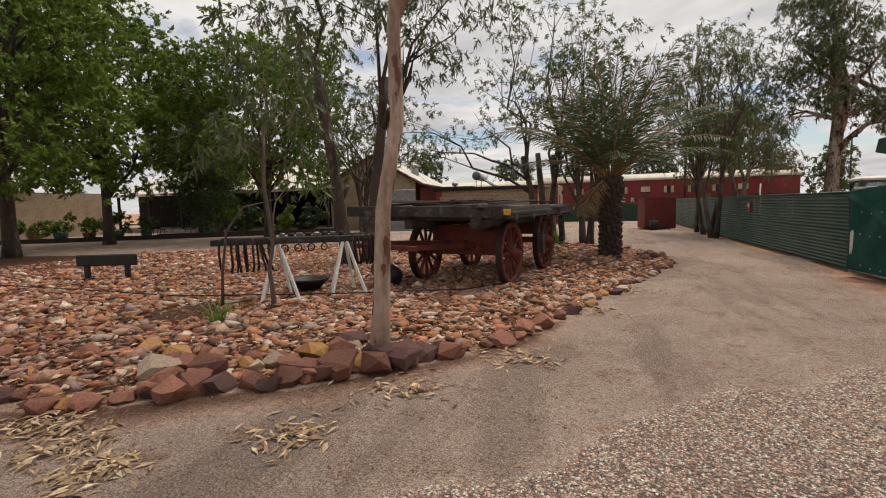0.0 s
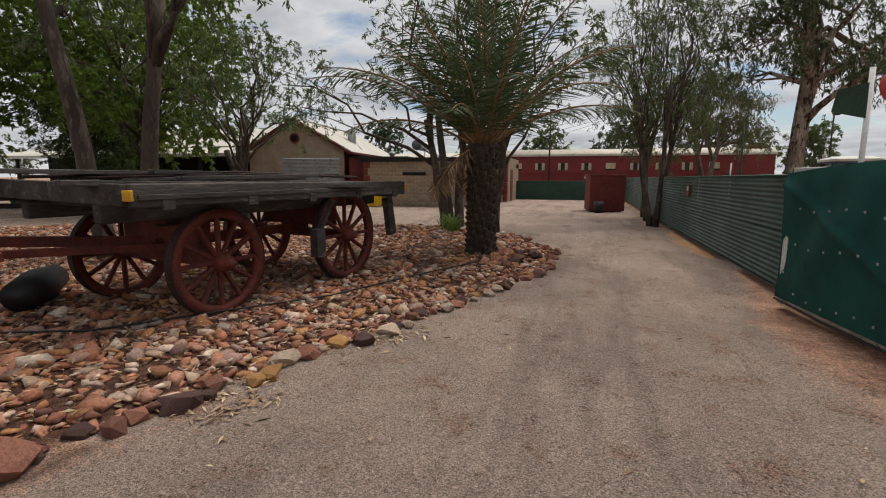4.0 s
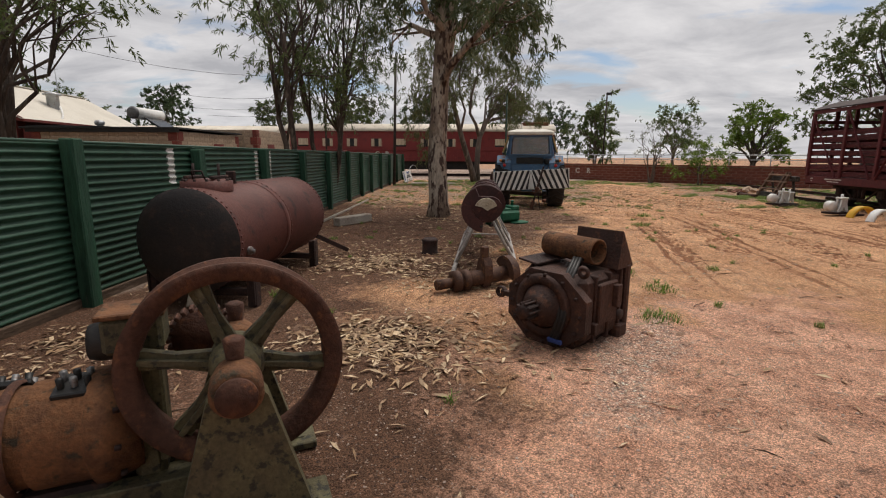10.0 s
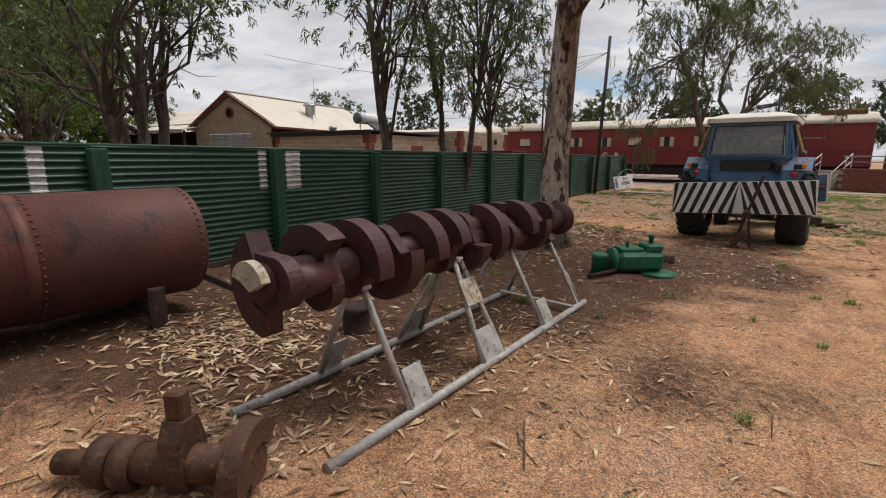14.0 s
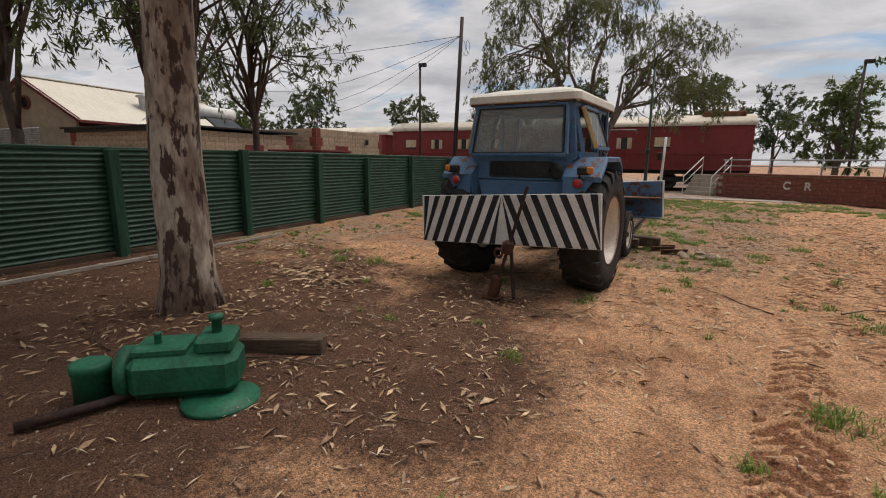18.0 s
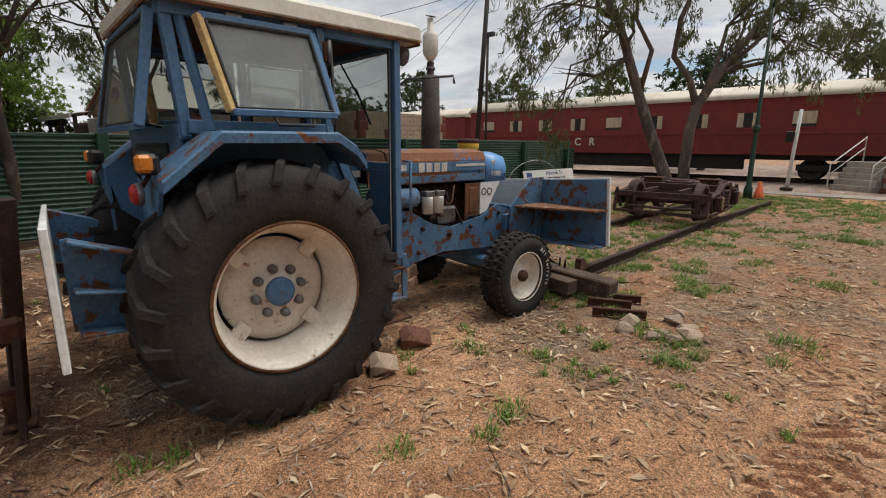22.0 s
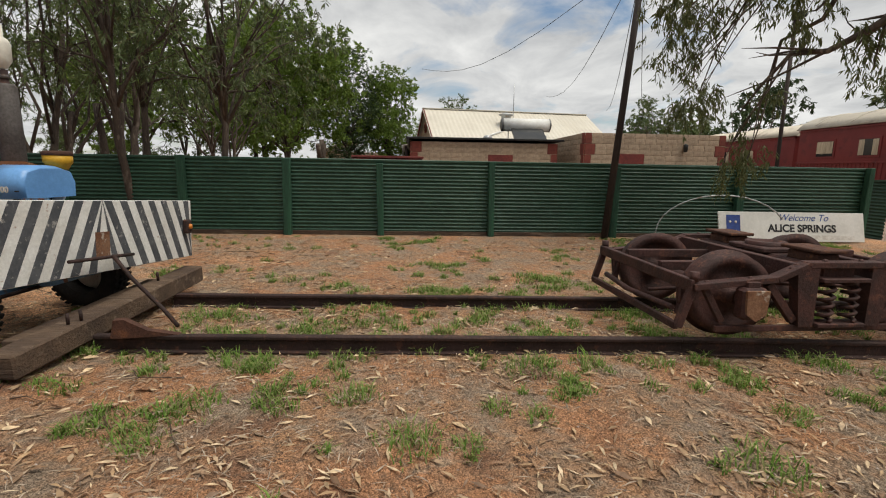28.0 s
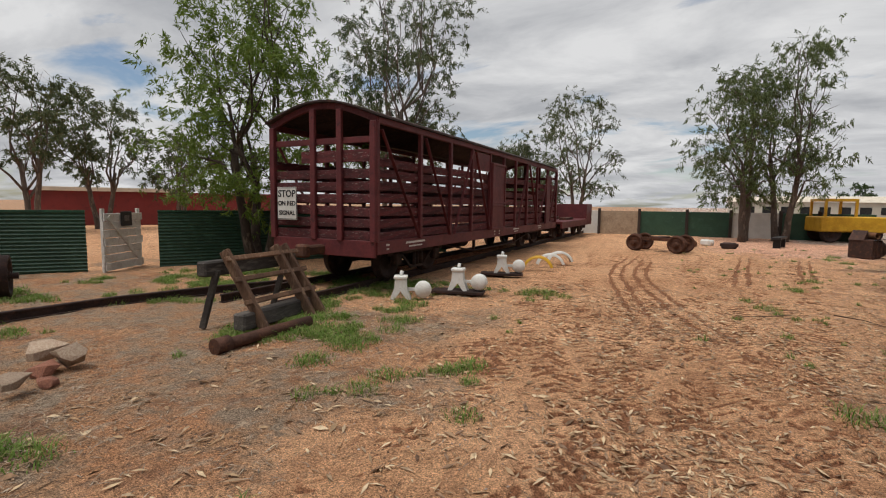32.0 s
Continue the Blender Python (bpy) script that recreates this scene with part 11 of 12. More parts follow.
tree(-7.2, -0.9, 8.5, 0.14, [(-0.2, 3.5, 6.0, 1.3, 0.8), (1.2, 3.2, 6.3, 1.2, 0.7), (-1.6, 3.0, 5.6, 1.2, 0.7), (0.4, 2.0, 6.6, 1.3, 0.8), (-3.0, 2.6, 5.9, 1.2, 0.7), (-0.5, 0.5, 7.2, 1.4, 0.9)], LEAF_OLIVE, "bark_grey", "gum tree reaching over the drive with long bare limbs", seed=41, fork=0.5, per=420, size=0.13, droop=0.9, slim=0.2)

# yard
tree(6.42, 18.65, 9.5, 0.235, [(-0.4, 0.0, 5.6, 1.2, 1.0), (1.2, 0.4, 5.3, 1.1, 1.0), (1.9, 0.0, 4.1, 0.8, 0.9), (0.2, -0.6, 7.0, 1.6, 1.1), (1.2, -0.5, 6.6, 1.3, 1.0), (-1.5, 0.2, 6.5, 1.4, 1.0), (0.6, 0.5, 8.4, 1.6, 1.1), (-0.6, 0.3, 9.2, 1.4, 1.0), (-1.7, -0.5, 5.1, 0.9, 0.8, 0.7), (2.2, 0.5, 4.6, 0.7, 1.0), (1.3, 1.0, 4.4, 0.6, 0.9), (1.9, -0.9, 4.8, 0.8, 0.9), (0.9, -1.2, 4.4, 0.5, 0.8), (-0.6, -1.3, 5.0, 0.7, 0.8), (1.5, -1.8, 4.6, 0.7, 0.9), (0.6, 1.2, 5.0, 0.8, 0.9), (-1.2, 1.0, 4.6, 0.6, 0.8)], LEAF_GUM, "bark_spotted", "big gum tree with white and dark patchy bark", seed=13, per=620, size=0.14, droop=1.3, slim=0.16,
     stems=[[(0, 0, -0.15, 0.34), (0, 0, 0.35, 0.245), (-0.04, 0, 1.4, 0.225), (0.03, 0, 3.0, 0.205), (0.10, 0, 4.2, 0.19), (0.05, 0.05, 5.4, 0.155), (-0.05, 0.1, 6.8, 0.12), (0.1, 0.1, 8.3, 0.08)]])
PEP = [(4.4, 0, 3.4, 0.6, 1.5), (3.7, 0.5, 2.5, 0.45, 1.4), (3.1, -0.5, 4.7, 0.9, 1.2), (4.3, 0, 5.3, 1.0, 1.3), (2.0, 0.3, 5.9, 1.1, 0.9), (1.0, -0.4, 6.6, 1.1, 0.8), (0.2, 0.6, 5.4, 0.7, 0.7, 0.6), (-1.2, 0, 6.4, 1.1, 0.8), (-2.4, 0.4, 5.6, 1.0, 0.9), (-3.4, -0.3, 4.9, 0.8, 1.2), (-4.4, 0.2, 4.3, 0.6, 1.2),
       (-2.6, -0.6, 4.2, 0.4, 0.9), (-5.2, 0.4, 5.2, 0.9, 1.1), (-6.1, 0, 4.3, 0.6, 1.4), (2.7, 0.2, 3.9, 0.4, 1.1), (-0.6, 0, 7.4, 1.1, 0.8), (1.8, -0.3, 7.2, 1.1, 0.8), (-3.6, 0.2, 6.6, 1.1, 0.8), (3.6, 0, 6.8, 1.1, 0.8), (-5.0, 0.0, 6.4, 0.9, 0.8), (4.9, 0.3, 4.3, 0.5, 1.5), (-1.6, 0.3, 4.6, 0.35, 0.8)]


def across(a, b, z, *more):
    """A place beside the pepper tree: a metres along the line that runs south-west, b metres away from the yard."""
    return (-0.66 * a - 0.75 * b, -0.75 * a + 0.66 * b, z, *more)


tree(7.9, 35.1, 8.0, 0.16, [across(*c) for c in PEP] + [across(c[0] + 0.5 * math.sin(3 * k), c[1] + 0.6 * math.cos(5 * k), c[2] - 0.5, 0.45, 1.1) for k, c in enumerate(PEP)], LEAF_PEPPER, "bark_grey", "drooping pepper tree with two pale leaning trunks by the carriage", seed=51, per=900, size=0.115, droop=1.9, slim=0.2, fill=0.3,
     stems=[[across(0.15, 0, -0.1, 0.21), across(0.45, 0, 0.7, 0.175), across(0.95, 0.05, 1.8, 0.155), across(1.35, 0.1, 2.8, 0.14), across(1.75, 0.1, 3.8, 0.125), across(2.1, 0.1, 4.7, 0.10), across(2.7, 0.1, 5.5, 0.07)],
            [across(-0.35, 0.2, -0.1, 0.19), across(-0.3, 0.2, 0.9, 0.155), across(-0.35, 0.2, 1.9, 0.15), across(-0.5, 0.2, 2.6, 0.14), across(-1.1, 0.2, 3.5, 0.11), across(-1.8, 0.2, 4.4, 0.09), across(-2.5, 0.3, 5.3, 0.06)],
            [across(-0.5, 0.2, 2.5, 0.11), across(-0.25, 0.3, 3.3, 0.09), across(0.3, 0.3, 3.9, 0.08), across(0.2, 0.3, 4.9, 0.07), across(-0.2, 0.2, 6.0, 0.05)]])
for k, (x, y, h, s, lf) in enumerate(((-11.5, 17.4, 7.0, 62, LEAF_OLIVE), (-1.9, 15.9, 7.4, 65, LEAF_OLIVE))):
    tree(x, y, h, 0.13, crown(s, 16, 3.0, 3.5, h - 0.4, 0.8, 1.35), lf, "bark_dark", "leafy gum tree on the far side of the fence", seed=s, trunks=2, fork=0.4, per=150, size=0.14, droop=0.8, slim=0.25)
tree(-25.0, 21.9, 10.3, 0.2, crown(71, 18, 2.3, 1.5, 9.6, 1.2, 1.7), LEAF_DARK, "bark_dark", "dense dark conifer-like tree behind the fence", seed=71, per=700, size=0.13, droop=-0.6, slim=0.12)
tree(-26.5, 24.9, 9.4, 0.18, crown(72, 16, 2.3, 1.8, 8.6, 1.2, 1.6), LEAF_GREEN, "bark_dark", "bright green leafy tree behind the fence", seed=72, per=500, size=0.16, droop=0.3, slim=0.4)

# wagon side and far yard
tree(22.9, 20.6, 6.9, 0.13, crown(81, 16, 1.9, 1.6, 6.5, 0.85, 1.3), LEAF_GREEN, "bark_dark", "feathery bright green tree beside the cattle wagon", seed=81, trunks=3, fork=0.4, per=560, size=0.12, droop=0.5, slim=0.22)
for k, (x, y, h, s, rad) in enumerate(((23.8, 11.5, 11.8, 82, 2.9), (26.5, 8.5, 11.5, 83, 2.7), (19.0, -5.0, 9.6, 84, 3.3), (22.8, -3.5, 6.5, 85, 1.6), (10.2, 3.6, 8.2, 86, 2.2), (8.6, 2.8, 9.8, 87, 2.3))):
    tree(x, y, h, 0.15, crown(s, 13, rad, 2.2 if k > 1 else 3.2, h - 0.7, 0.9, 1.45), LEAF_DARK if k == 1 else LEAF_OLIVE if k > 3 else LEAF_GUM, "bark_grey", "gum tree with thin grey stems and airy crown", seed=s, trunks=2 if k in (4, 5, 2) else 1, fork=0.42, per=330, size=0.16, droop=1.0, slim=0.2)


def far_trees():
    rng = np.random.default_rng(5)
    spots = []
    for k in range(26):
        a = rng.uniform(0, 2 * math.pi)
        spots.append((10 + math.cos(a) * rng.uniform(62, 110), 18 + math.sin(a) * rng.uniform(62, 110), rng.uniform(4, 7)))
    for k in range(9):
        spots.append((-42 + 7.5 * k + rng.uniform(-2, 2), 52 + rng.uniform(-2, 5), rng.uniform(6.5, 8.5)))
    for k, (x, y, h) in enumerate(spots):
        tree(x, y, h, 0.2, crown(200 + k, 9, h * 0.30, h * 0.28, h * 0.92, h * 0.14, h * 0.21), (LEAF_GUM, LEAF_OLIVE, LEAF_DARK)[k % 3], "bark_grey", "distant gum tree beyond the yard", seed=200 + k, fork=0.4, per=170, size=0.26, droop=0.8, slim=0.35)



far_trees()
tree(-31.5, 30.8, 8.4, 0.16, crown(311, 9, 1.5, 3.5, 7.8, 0.7, 1.1), LEAF_OLIVE, "bark_grey", "round olive tree beyond the station roof", seed=311, fork=0.45, per=330, size=0.16, droop=0.5, slim=0.3)
tree(-30.0, 48.8, 8.6, 0.2, crown(312, 13, 3.0, 3.2, 7.8, 1.0, 1.5), LEAF_OLIVE, "bark_grey", "broad olive gum tree beyond the carriages", seed=312, fork=0.4, per=260, size=0.18, droop=0.6, slim=0.3)
tree(19.8, 33.0, 2.6, 0.05, crown(301, 9, 1.2, 0.7, 2.2, 0.5, 0.8), LEAF_GREEN, "bark_grey", "bright green feathery shrub near the platform", name="shrub", seed=301, trunks=3, fork=0.4, per=420, size=0.12, droop=0.3, slim=0.25, category="shrub")
tree(18.0, 35.0, 3.6, 0.06, crown(302, 8, 1.3, 1.6, 3.4, 0.5, 0.8), LEAF_PEPPER, "bark_grey", "nearly bare thin grey-stemmed small tree", seed=302, trunks=3, fork=0.45, per=60, size=0.12, droop=0.3, slim=0.25)
tree(23.0, 44.0, 5.5, 0.14, crown(303, 9, 1.8, 2.0, 5.2, 0.8, 1.2), LEAF_OLIVE, "bark_grey", "round green tree beyond the platform", seed=303, fork=0.4, per=300, size=0.16, droop=0.5, slim=0.3)
tree(17.5, 62.0, 7.5, 0.16, crown(304, 9, 2.4, 2.6, 7.0, 0.9, 1.3), LEAF_DARK, "bark_dark", "dark flat-crowned tree far beyond the platform", seed=304, fork=0.5, per=260, size=0.2, droop=0.3, slim=0.35)

for k, (x, y, h, s) in enumerate(((29.5, 33.5, 9.5, 401), (34.0, 31.0, 10.5, 402), (24.5, 36.5, 5.0, 403))):
    tree(x, y, h, 0.2, crown(s, 15, h * 0.34, h * 0.3, h * 0.92, h * 0.12, h * 0.17), LEAF_OLIVE if k < 2 else LEAF_GREEN, "bark_dark", "broad leafy green tree beyond the cattle wagon", seed=s, fork=0.4, per=330, size=0.17, droop=0.5, slim=0.35)
for k, (x, y, h, s, z0) in enumerate(((-27.0, 9.0, 9.5, 411, 1.6), (-20.0, 4.5, 9.0, 413, 1.5))):
    tree(x, y, h, 0.12, crown(s, 20, 3.1, z0, h - 0.3, 0.8, 1.35), LEAF_OLIVE, "bark_grey", "leafy olive gum tree behind the green fence", seed=s, trunks=2, fork=0.4, per=330 if k == 0 else 420, size=0.14, droop=0.9, slim=0.25)
for k, (x, y, h, s) in enumerate(((40.0, 17.0, 8.0, 421), (41.0, 13.4, 7.2, 422), (38.0, 11.0, 5.2, 423))):
    tree(x, y, h, 0.14, crown(s, 12, h * 0.3, h * 0.42, h * 0.92, h * 0.11, h * 0.17), LEAF_GUM, "bark_grey", "slender far gum tree beyond the green fence", seed=s, trunks=2, fork=0.42, per=260, size=0.18, droop=0.8, slim=0.25)

# ---- loose cover: gravel, fallen leaves, grass ----
def scatter(rng, n, x0, x1, y0, y1, keep):
    x, y = rng.uniform(x0, x1, n), rng.uniform(y0, y1, n)
    ok = rng.random(n) < keep(x, y)
    return x[ok], y[ok]


def flat_leaves(rng, x, y, z, size):
    n = len(x)
    a = rng.uniform(0, 2 * math.pi, n)
    ln = size * rng.uniform(0.55, 1.3, n)
    w = ln * rng.uniform(0.12, 0.26, n)
    d = np.stack([np.cos(a), np.sin(a), rng.normal(size=n) * 0.12], 1)
    s = np.stack([-np.sin(a), np.cos(a), rng.normal(size=n) * 0.35], 1)
    c = np.stack([x, y, z + 0.006 + 0.012 * rng.random(n)], 1)
    bow = np.stack([np.zeros(n), np.zeros(n), 0.10 * ln * rng.random(n)], 1)
    h, e = d * ln[:, None] / 2, s * w[:, None] / 2
    return np.stack([c - h, c + e + bow, c + h, c - e + bow], 1)


def leaf_pile(x, y, cx, cy, r):
    return np.exp(-((x - cx) ** 2 + (y - cy) ** 2) / (r * r))


def build_litter():
    rng = np.random.default_rng(123)

    def yard(x, y):
        lit = zones(x, y)[1]
        k = 0.035 + 0.42 * lit * smooth_noise(x, y, 0.9, 40) * np.clip((y - 7.5) / 5, 0.3, 1) + 0.12 * (y > 18)
        for cx, cy, r in ((6.3, 10.2, 0.4), (5.7, 9.7, 0.35), (4.3, 8.1, 0.3), (5.4, 13.3, 0.7), (7.0, 12.2, 0.5), (4.0, 9.8, 0.5), (6.5, 18.2, 0.6), (7.0, 19.5, 0.5), (7.6, 14.2, 0.7), (6.7, 13.0, 0.8)):
            k = k + 1.6 * leaf_pile(x, y, cx, cy, r)
        return k * np.clip((x - 3.3) * 4, 0, 1)

    parts = []
    x, y = scatter(rng, 34000, 3.2, 13.5, 6.3, 26, yard)
    parts.append((x, y, 0.10))
    x, y = scatter(rng, 42000, 4, 18, 20, 33, lambda a, b: 0.10 + 0.7 * smooth_noise(a, b, 1.2, 48) * np.clip(1.25 - np.abs(a - 14.2) / 2.5, 0.25, 1))
    parts.append((x, y, 0.10))
    x, y = scatter(rng, 3500, -6, 3.2, -4, 20, lambda a, b: np.where(inside(ISLAND, a, b), 0.5, 0.10 + 0.5 * np.clip((a - 2.2) / 0.8, 0, 1) * (b > 9)))
    parts.append((x, y, 0.085))
    x, y = scatter(rng, 24000, -10, -0.2, 0.6, 12, lambda a, b: 0.8 * inside(ISLAND, a, b) * smooth_noise(a, b, 1.1, 9))
    parts.append((x, y, 0.09))
    for cx, cy, r, n in ((4.3, 8.15, 0.55, 800), (6.75, 10.2, 0.9, 480), (6.2, 10.35, 0.45, 420), (5.85, 12.95, 0.7, 600), (6.9, 12.0, 0.5, 260), (4.95, 21.6, 0.5, 160), (4.2, 10.2, 0.5, 260)):
        parts.append((rng.normal(cx, r * 0.6, n), rng.normal(cy, r * 0.45, n), 0.115))
    for cx, cy, r, n in ((-5.4, 0.35, 0.28, 220), (-4.9, 0.15, 0.24, 200), (-4.4, 0.0, 0.2, 160), (-3.5, 0.65, 0.22, 160), (-3.1, 1.6, 0.3, 120), (-2.3, 2.6, 0.3, 110), (-1.6, 4.8, 0.3, 90), (-1.1, 6.4, 0.3, 70)):
        parts.append((rng.normal(cx, r * 0.6, n), rng.normal(cy, r * 0.6, n), 0.11))
    x, y = scatter(rng, 16000, 7.5, 14.5, 22, 31, lambda a, b: 0.15 + 0.85 * (smooth_noise(a, b, 0.6, 49) > 0.5))
    parts.append((x, y, 0.075))
    x, y = scatter(rng, 5000, 8.0, 14, 10, 23, lambda a, b: 0.2 + 0.5 * smooth_noise(a, b, 0.8, 50))
    parts.append((x, y, 0.05))
    co = np.concatenate([flat_leaves(rng, x, y, ground_height(x, y) + np.where(inside(ISLAND, x, y), 0.05 * rng.random(len(x)), 0.0), s) for x, y, s in parts])
    ob = new("fallen_leaves", quads("fallen_leaves", co, DRY))
    tagged(ob, "dry tan gum leaves scattered over the ground", "leaf litter", kind="stuff")

    # straw
    x, y = scatter(rng, 100000, 3.6, 23, 20, 35, lambda a, b: np.clip(zones(a, b)[2] + 0.8 * np.clip((a - 15.5) / 2, 0, 1), 0, 1) * (0.25 + 0.75 * (smooth_noise(a, b, 0.7, 71) > 0.45)))
    x4, y4 = scatter(rng, 22000, 7.8, 14.0, 9, 24, lambda a, b: 0.08 + 0.75 * np.clip(smooth_noise(a, b, 0.8, 72) * 2.2 - 0.8, 0, 1))
    x, y = np.concatenate([x, x4]), np.concatenate([y, y4])
    co = flat_leaves(rng, x, y, ground_height(x, y), 0.085)
    mid = (co[:, 1] + co[:, 3]) / 2
    co[:, 1], co[:, 3] = mid + (co[:, 1] - mid) * 0.32, mid + (co[:, 3] - mid) * 0.32
    tagged(new("dry_straw", quads("dry_straw", co, STRAW)), "dry grey straw over the soil", "straw", kind="stuff")

    # gravel
    x1, y1 = scatter(rng, 90000, -6.5, 5.5, -3.0, 10, lambda a, b: np.where(inside(ISLAND, a, b), 0.05, 0.06 + 0.9 * cover(a, b)[0]))
    x2, y2 = scatter(rng, 36000, 3.3, 12.5, 6.5, 22, lambda a, b: np.clip(0.75 - np.abs(a - np.interp(b, [6, 9, 12, 16, 22], [4.5, 7.4, 8.8, 9.4, 11.2])) / 3.2, 0.03, 1))
    x3, y3 = scatter(rng, 9000, 9, 16, 21, 30, lambda a, b: 0.35 + 0 * a)
    x, y = np.concatenate([x1, x2, x3]), np.concatenate([y1, y2, y3])
    n = len(x)
    cv = cover(x, y)[0]
    s = (0.0035 + 0.0075 * rng.random(n) ** 3) * (1 + 0.5 * cv)
    z = ground_height(x, y) + s * 0.35
    octa = np.array([[1, 0, 0], [0, 1, 0], [-1, 0, 0], [0, -1, 0], [0, 0, 0.8], [0, 0, -0.6]])
    tri = np.array([[0, 1, 4], [1, 2, 4], [2, 3, 4], [3, 0, 4]])
    a = rng.uniform(0, 6.28, n)
    ca, sa = np.cos(a), np.sin(a)
    base = octa[None] * rng.uniform(0.6, 1.3, (n, 6, 1))
    vx = (base[..., 0] * ca[:, None] - base[..., 1] * sa[:, None]) * s[:, None] + x[:, None]
    vy = (base[..., 0] * sa[:, None] + base[..., 1] * ca[:, None]) * s[:, None] + y[:, None]
    vz = base[..., 2] * s[:, None] + z[:, None]
    v = np.stack([vx, vy, vz], -1).reshape(-1, 3)
    f = (tri[None] + (np.arange(n) * 6)[:, None, None]).reshape(-1, 3)
    me = bpy.data.meshes.new("loose_gravel")
    me.vertices.add(len(v))
    me.vertices.foreach_set("co", v.astype(np.float32).ravel())
    me.loops.add(f.size)
    me.loops.foreach_set("vertex_index", f.astype(np.int32).ravel())
    me.polygons.add(len(f))
    me.polygons.foreach_set("loop_start", np.arange(0, f.size, 3, dtype=np.int32))
    me.materials.append(GRAVEL)
    me.update(calc_edges=True)
    tagged(new("loose_gravel", me), "fine pale and brown gravel on the drive and yard", "gravel", kind="stuff")

    # grass
    def lush(x, y):
        g = zones(x, y)[2]
        p = np.clip((smooth_noise(x, y, 1.5, 60) - 0.24) * 3.0, 0, 1) * g
        p = p * np.clip(smooth_noise(x, y, 0.30, 61) * 5.0 - 2.55, 0, 1) * np.clip(1.35 - np.abs(x - 9.5) / 7, 0.3, 1)
        p = p + 0.9 * g * np.clip((y - 31) / 4, 0, 1) * (x > 6) * smooth_noise(x, y, 0.8, 62)
        p = p + 0.5 * np.exp(-(np.abs(x - 9.35) / 0.8) ** 2) * (y > 25) * (y < 33) * smooth_noise(x, y, 0.6, 63)
        return np.clip(p, 0, 1)

    gx, gy = scatter(rng, 15500, 3.6, 16, 21, 39, lush)
    sx, sy = scatter(rng, 560, 4.0, 13.5, 8, 24, lambda a, b: 0.14 + 0.25 * (a > 9.5) * (b > 15))
    wx, wy = scatter(rng, 6400, 15.2, 24, 21, 34, lambda a, b: np.clip((a - 14.8) / 2.0, 0, 1) * np.clip(smooth_noise(a, b, 1.5, 64) * 2 - 0.6, 0, 1) * np.clip(smooth_noise(a, b, 0.5, 65) * 3 - 1.1, 0, 1))
    tx, ty = np.concatenate([gx, sx, wx]), np.concatenate([gy, sy, wy])
    size = np.concatenate([0.03 + 0.13 * rng.random(len(gx)) ** 2.0, 0.03 + 0.09 * rng.random(len(sx)) ** 1.5, rng.uniform(0.07, 0.22, len(wx))])
    big = [(6.9, 21.2), (11.6, 18.8), (10.9, 17.2), (12.4, 20.9), (11.2, 26.9), (12.0, 26.3), (11.5, 28.6), (10.3, 27.7), (10.8, 25.6), (12.6, 25.2), (11.9, 24.2), (9.2, 11.9), (8.8, 10.9), (9.0, 12.7)]
    tx, ty, size = np.r_[tx, [p[0] for p in big]], np.r_[ty, [p[1] for p in big]], np.r_[size, np.full(len(big), 0.22)]
    count = (18 + 105 * (size / 0.2) ** 1.6).astype(int)
    k = np.repeat(np.arange(len(tx)), count)
    n = len(k)
    a = rng.uniform(0, 6.28, n)
    r = size[k] * np.sqrt(rng.random(n)) * rng.uniform(0.6, 1.15, n)
    e = rng.uniform(0, 6.28, n)
    bx, by = tx[k] + r * np.cos(e), ty[k] + r * np.sin(e)
    b = np.stack([bx, by, ground_height(bx, by) - 0.006], 1)
    d = np.stack([np.cos(a), np.sin(a), 0 * a], 1)
    l = (0.04 + 0.075 * rng.random(n) ** 1.5) * np.clip(1.25 - 0.7 * r / size[k], 0.35, 1.2) * (0.75 + 1.9 * size[k])
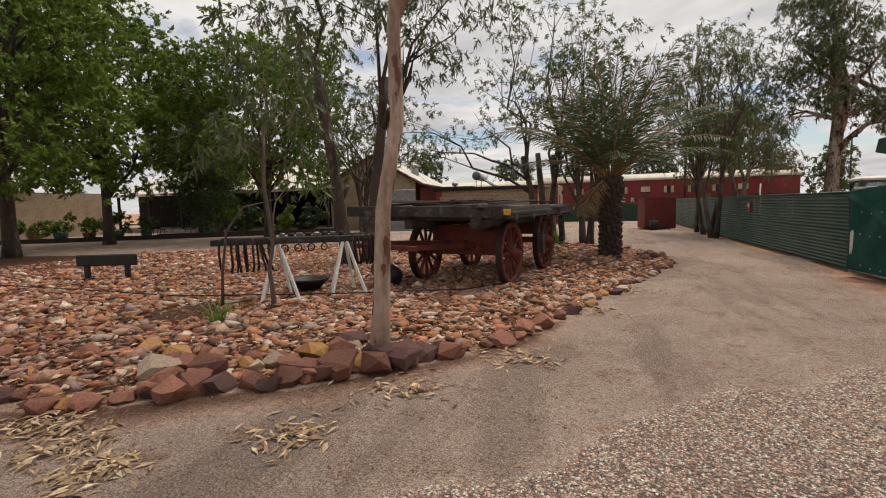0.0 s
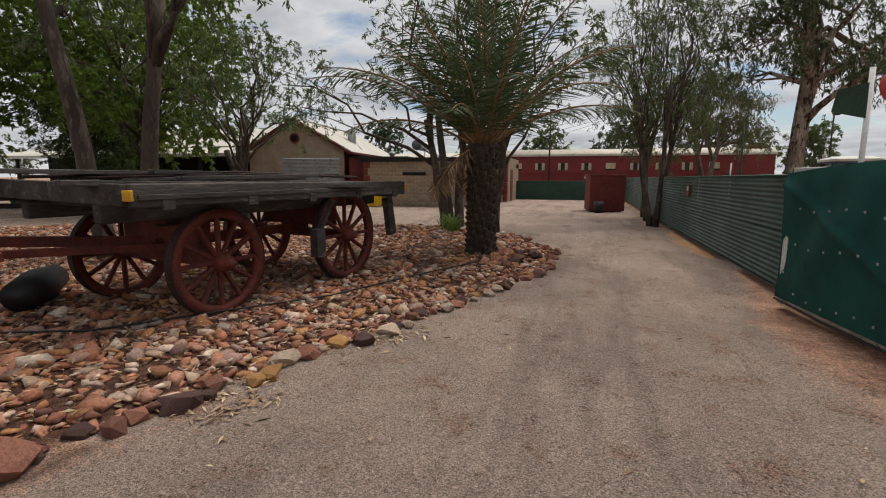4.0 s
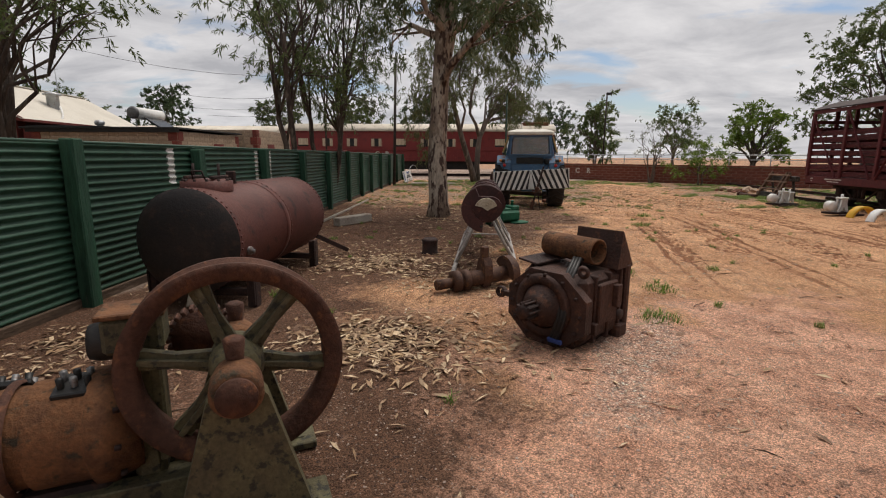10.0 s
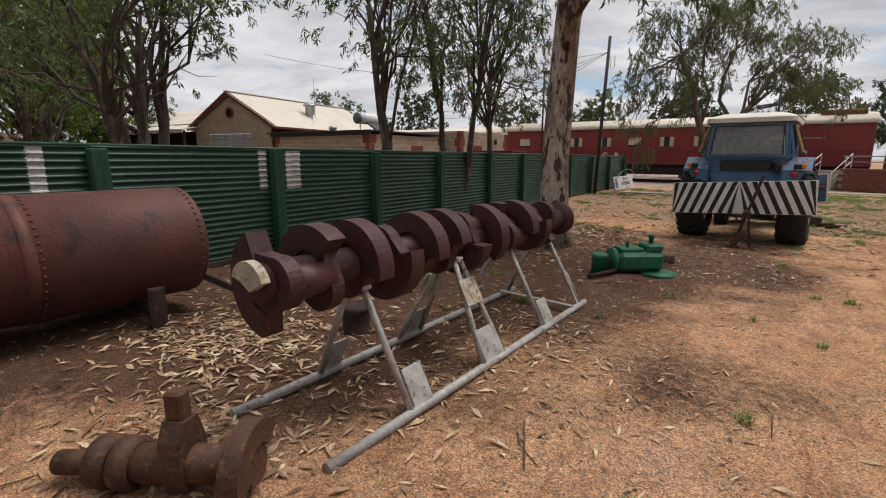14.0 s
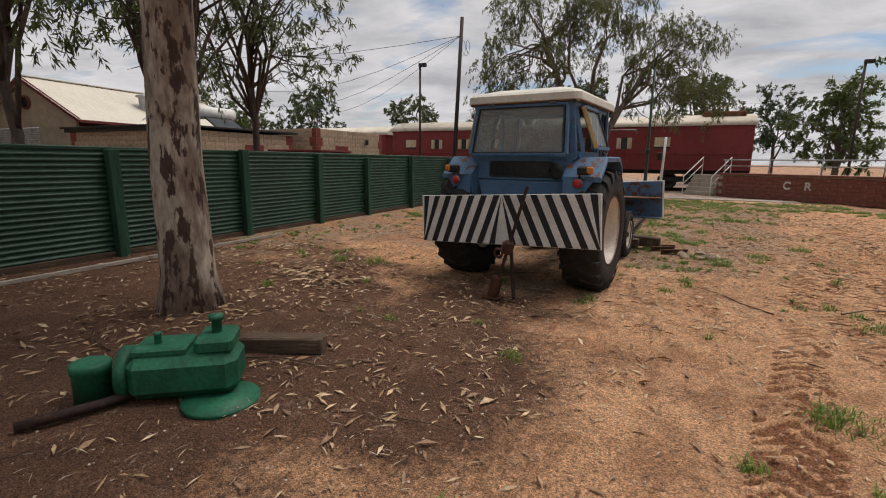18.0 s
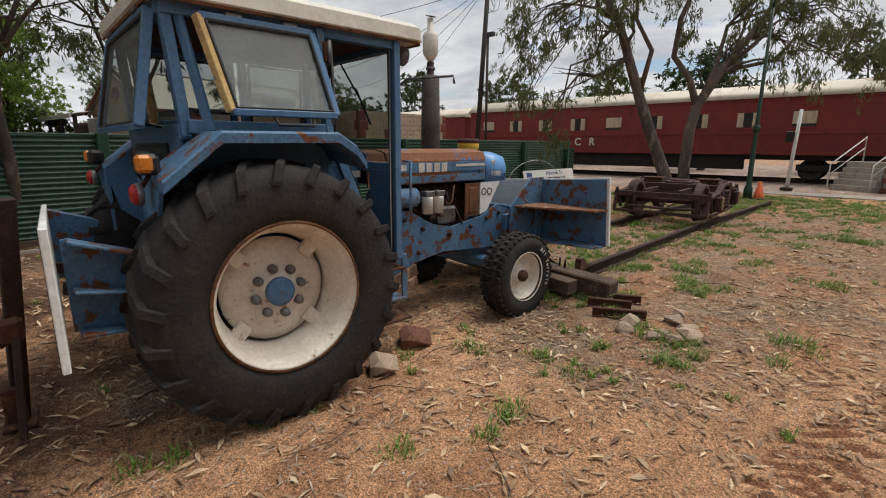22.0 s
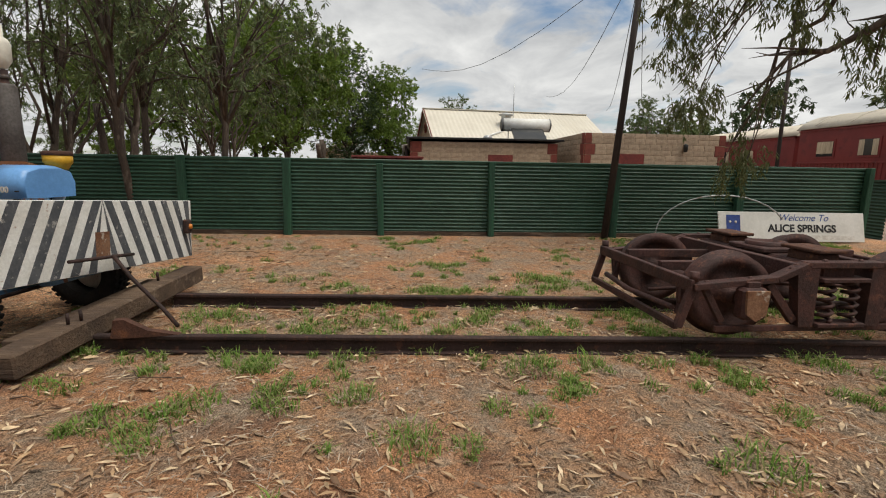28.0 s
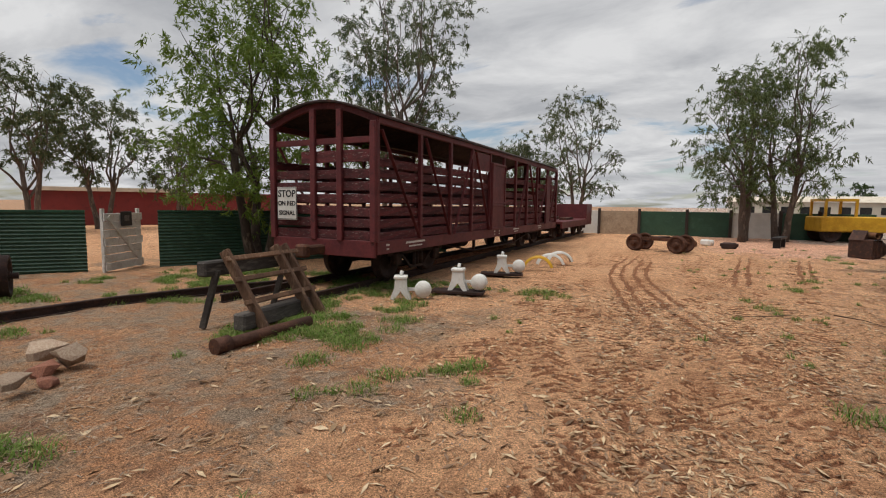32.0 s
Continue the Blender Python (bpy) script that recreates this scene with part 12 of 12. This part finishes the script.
    s = np.stack([-np.sin(a), np.cos(a), 0 * a], 1) * 0.0042
    up = np.stack([0 * l, 0 * l, l], 1)
    mid = b + d * (l * 0.3)[:, None] + up * 0.6
    tip = b + d * (l * rng.uniform(0.5, 1.1, n))[:, None] + up * 0.8
    co = np.concatenate([np.stack([b - s, b + s, mid + s * 0.8, mid - s * 0.8], 1), np.stack([mid - s * 0.8, mid + s * 0.8, tip + s * 0.1, tip - s * 0.1], 1)])
    tagged(new("grass", quads("grass", co, GRASS)), "patchy tufts of green grass in dry soil", "grass", kind="stuff")


build_litter()


def build_twigs():
    rng = np.random.default_rng(55)
    g = Geo()
    for k in range(150):
        x, y = rng.uniform(3.8, 13), rng.uniform(7, 26)
        a, L = rng.uniform(0, 6.28), rng.uniform(0.12, 0.5)
        g.tube([(x, y, 0.012), (x + L * 0.5 * math.cos(a) + 0.03 * rng.normal(), y + L * 0.5 * math.sin(a) + 0.03 * rng.normal(), 0.02), (x + L * math.cos(a), y + L * math.sin(a), 0.012)], [0.005, 0.004, 0.002], n=4)
    tagged(part("twigs", g, "old_timber"), "thin fallen brown twigs on the ground", "twigs", kind="stuff")
    for k, (x, y, a) in enumerate(((7.8, 17.9, 0.3), (12.2, 21.3, 0.6), (11.6, 21.0, 2.2), (6.9, 17.6, 2.8))):
        b = thing("fallen_branch", pose(x, y, 0.0, 0, 0, math.degrees(a)), "thin dry fallen branch on the dirt", "branch")
        part("stick", Geo().tube([(0, 0, 0.012), (0.35, 0.06, 0.02), (0.7, -0.02, 0.015), (1.0, 0.08, 0.03)], [0.008, 0.006, 0.005, 0.003], n=6), "old_timber", b)
    for k, (x, y) in enumerate(((6.9, 20.0), (6.4, 20.3))):
        b = thing("bark_heap", pose(x, y, 0.0, 0, 0, 40 * k), "heap of pale curled bark strips on the dirt", "bark")
        r = np.random.default_rng(k)
        px, py = r.normal(0, 0.22, 90), r.normal(0, 0.12, 90)
        part("strips", quads("strips", flat_leaves(r, px, py, 0.05 * r.random(90), 0.16), DRY), None, b)


build_twigs()
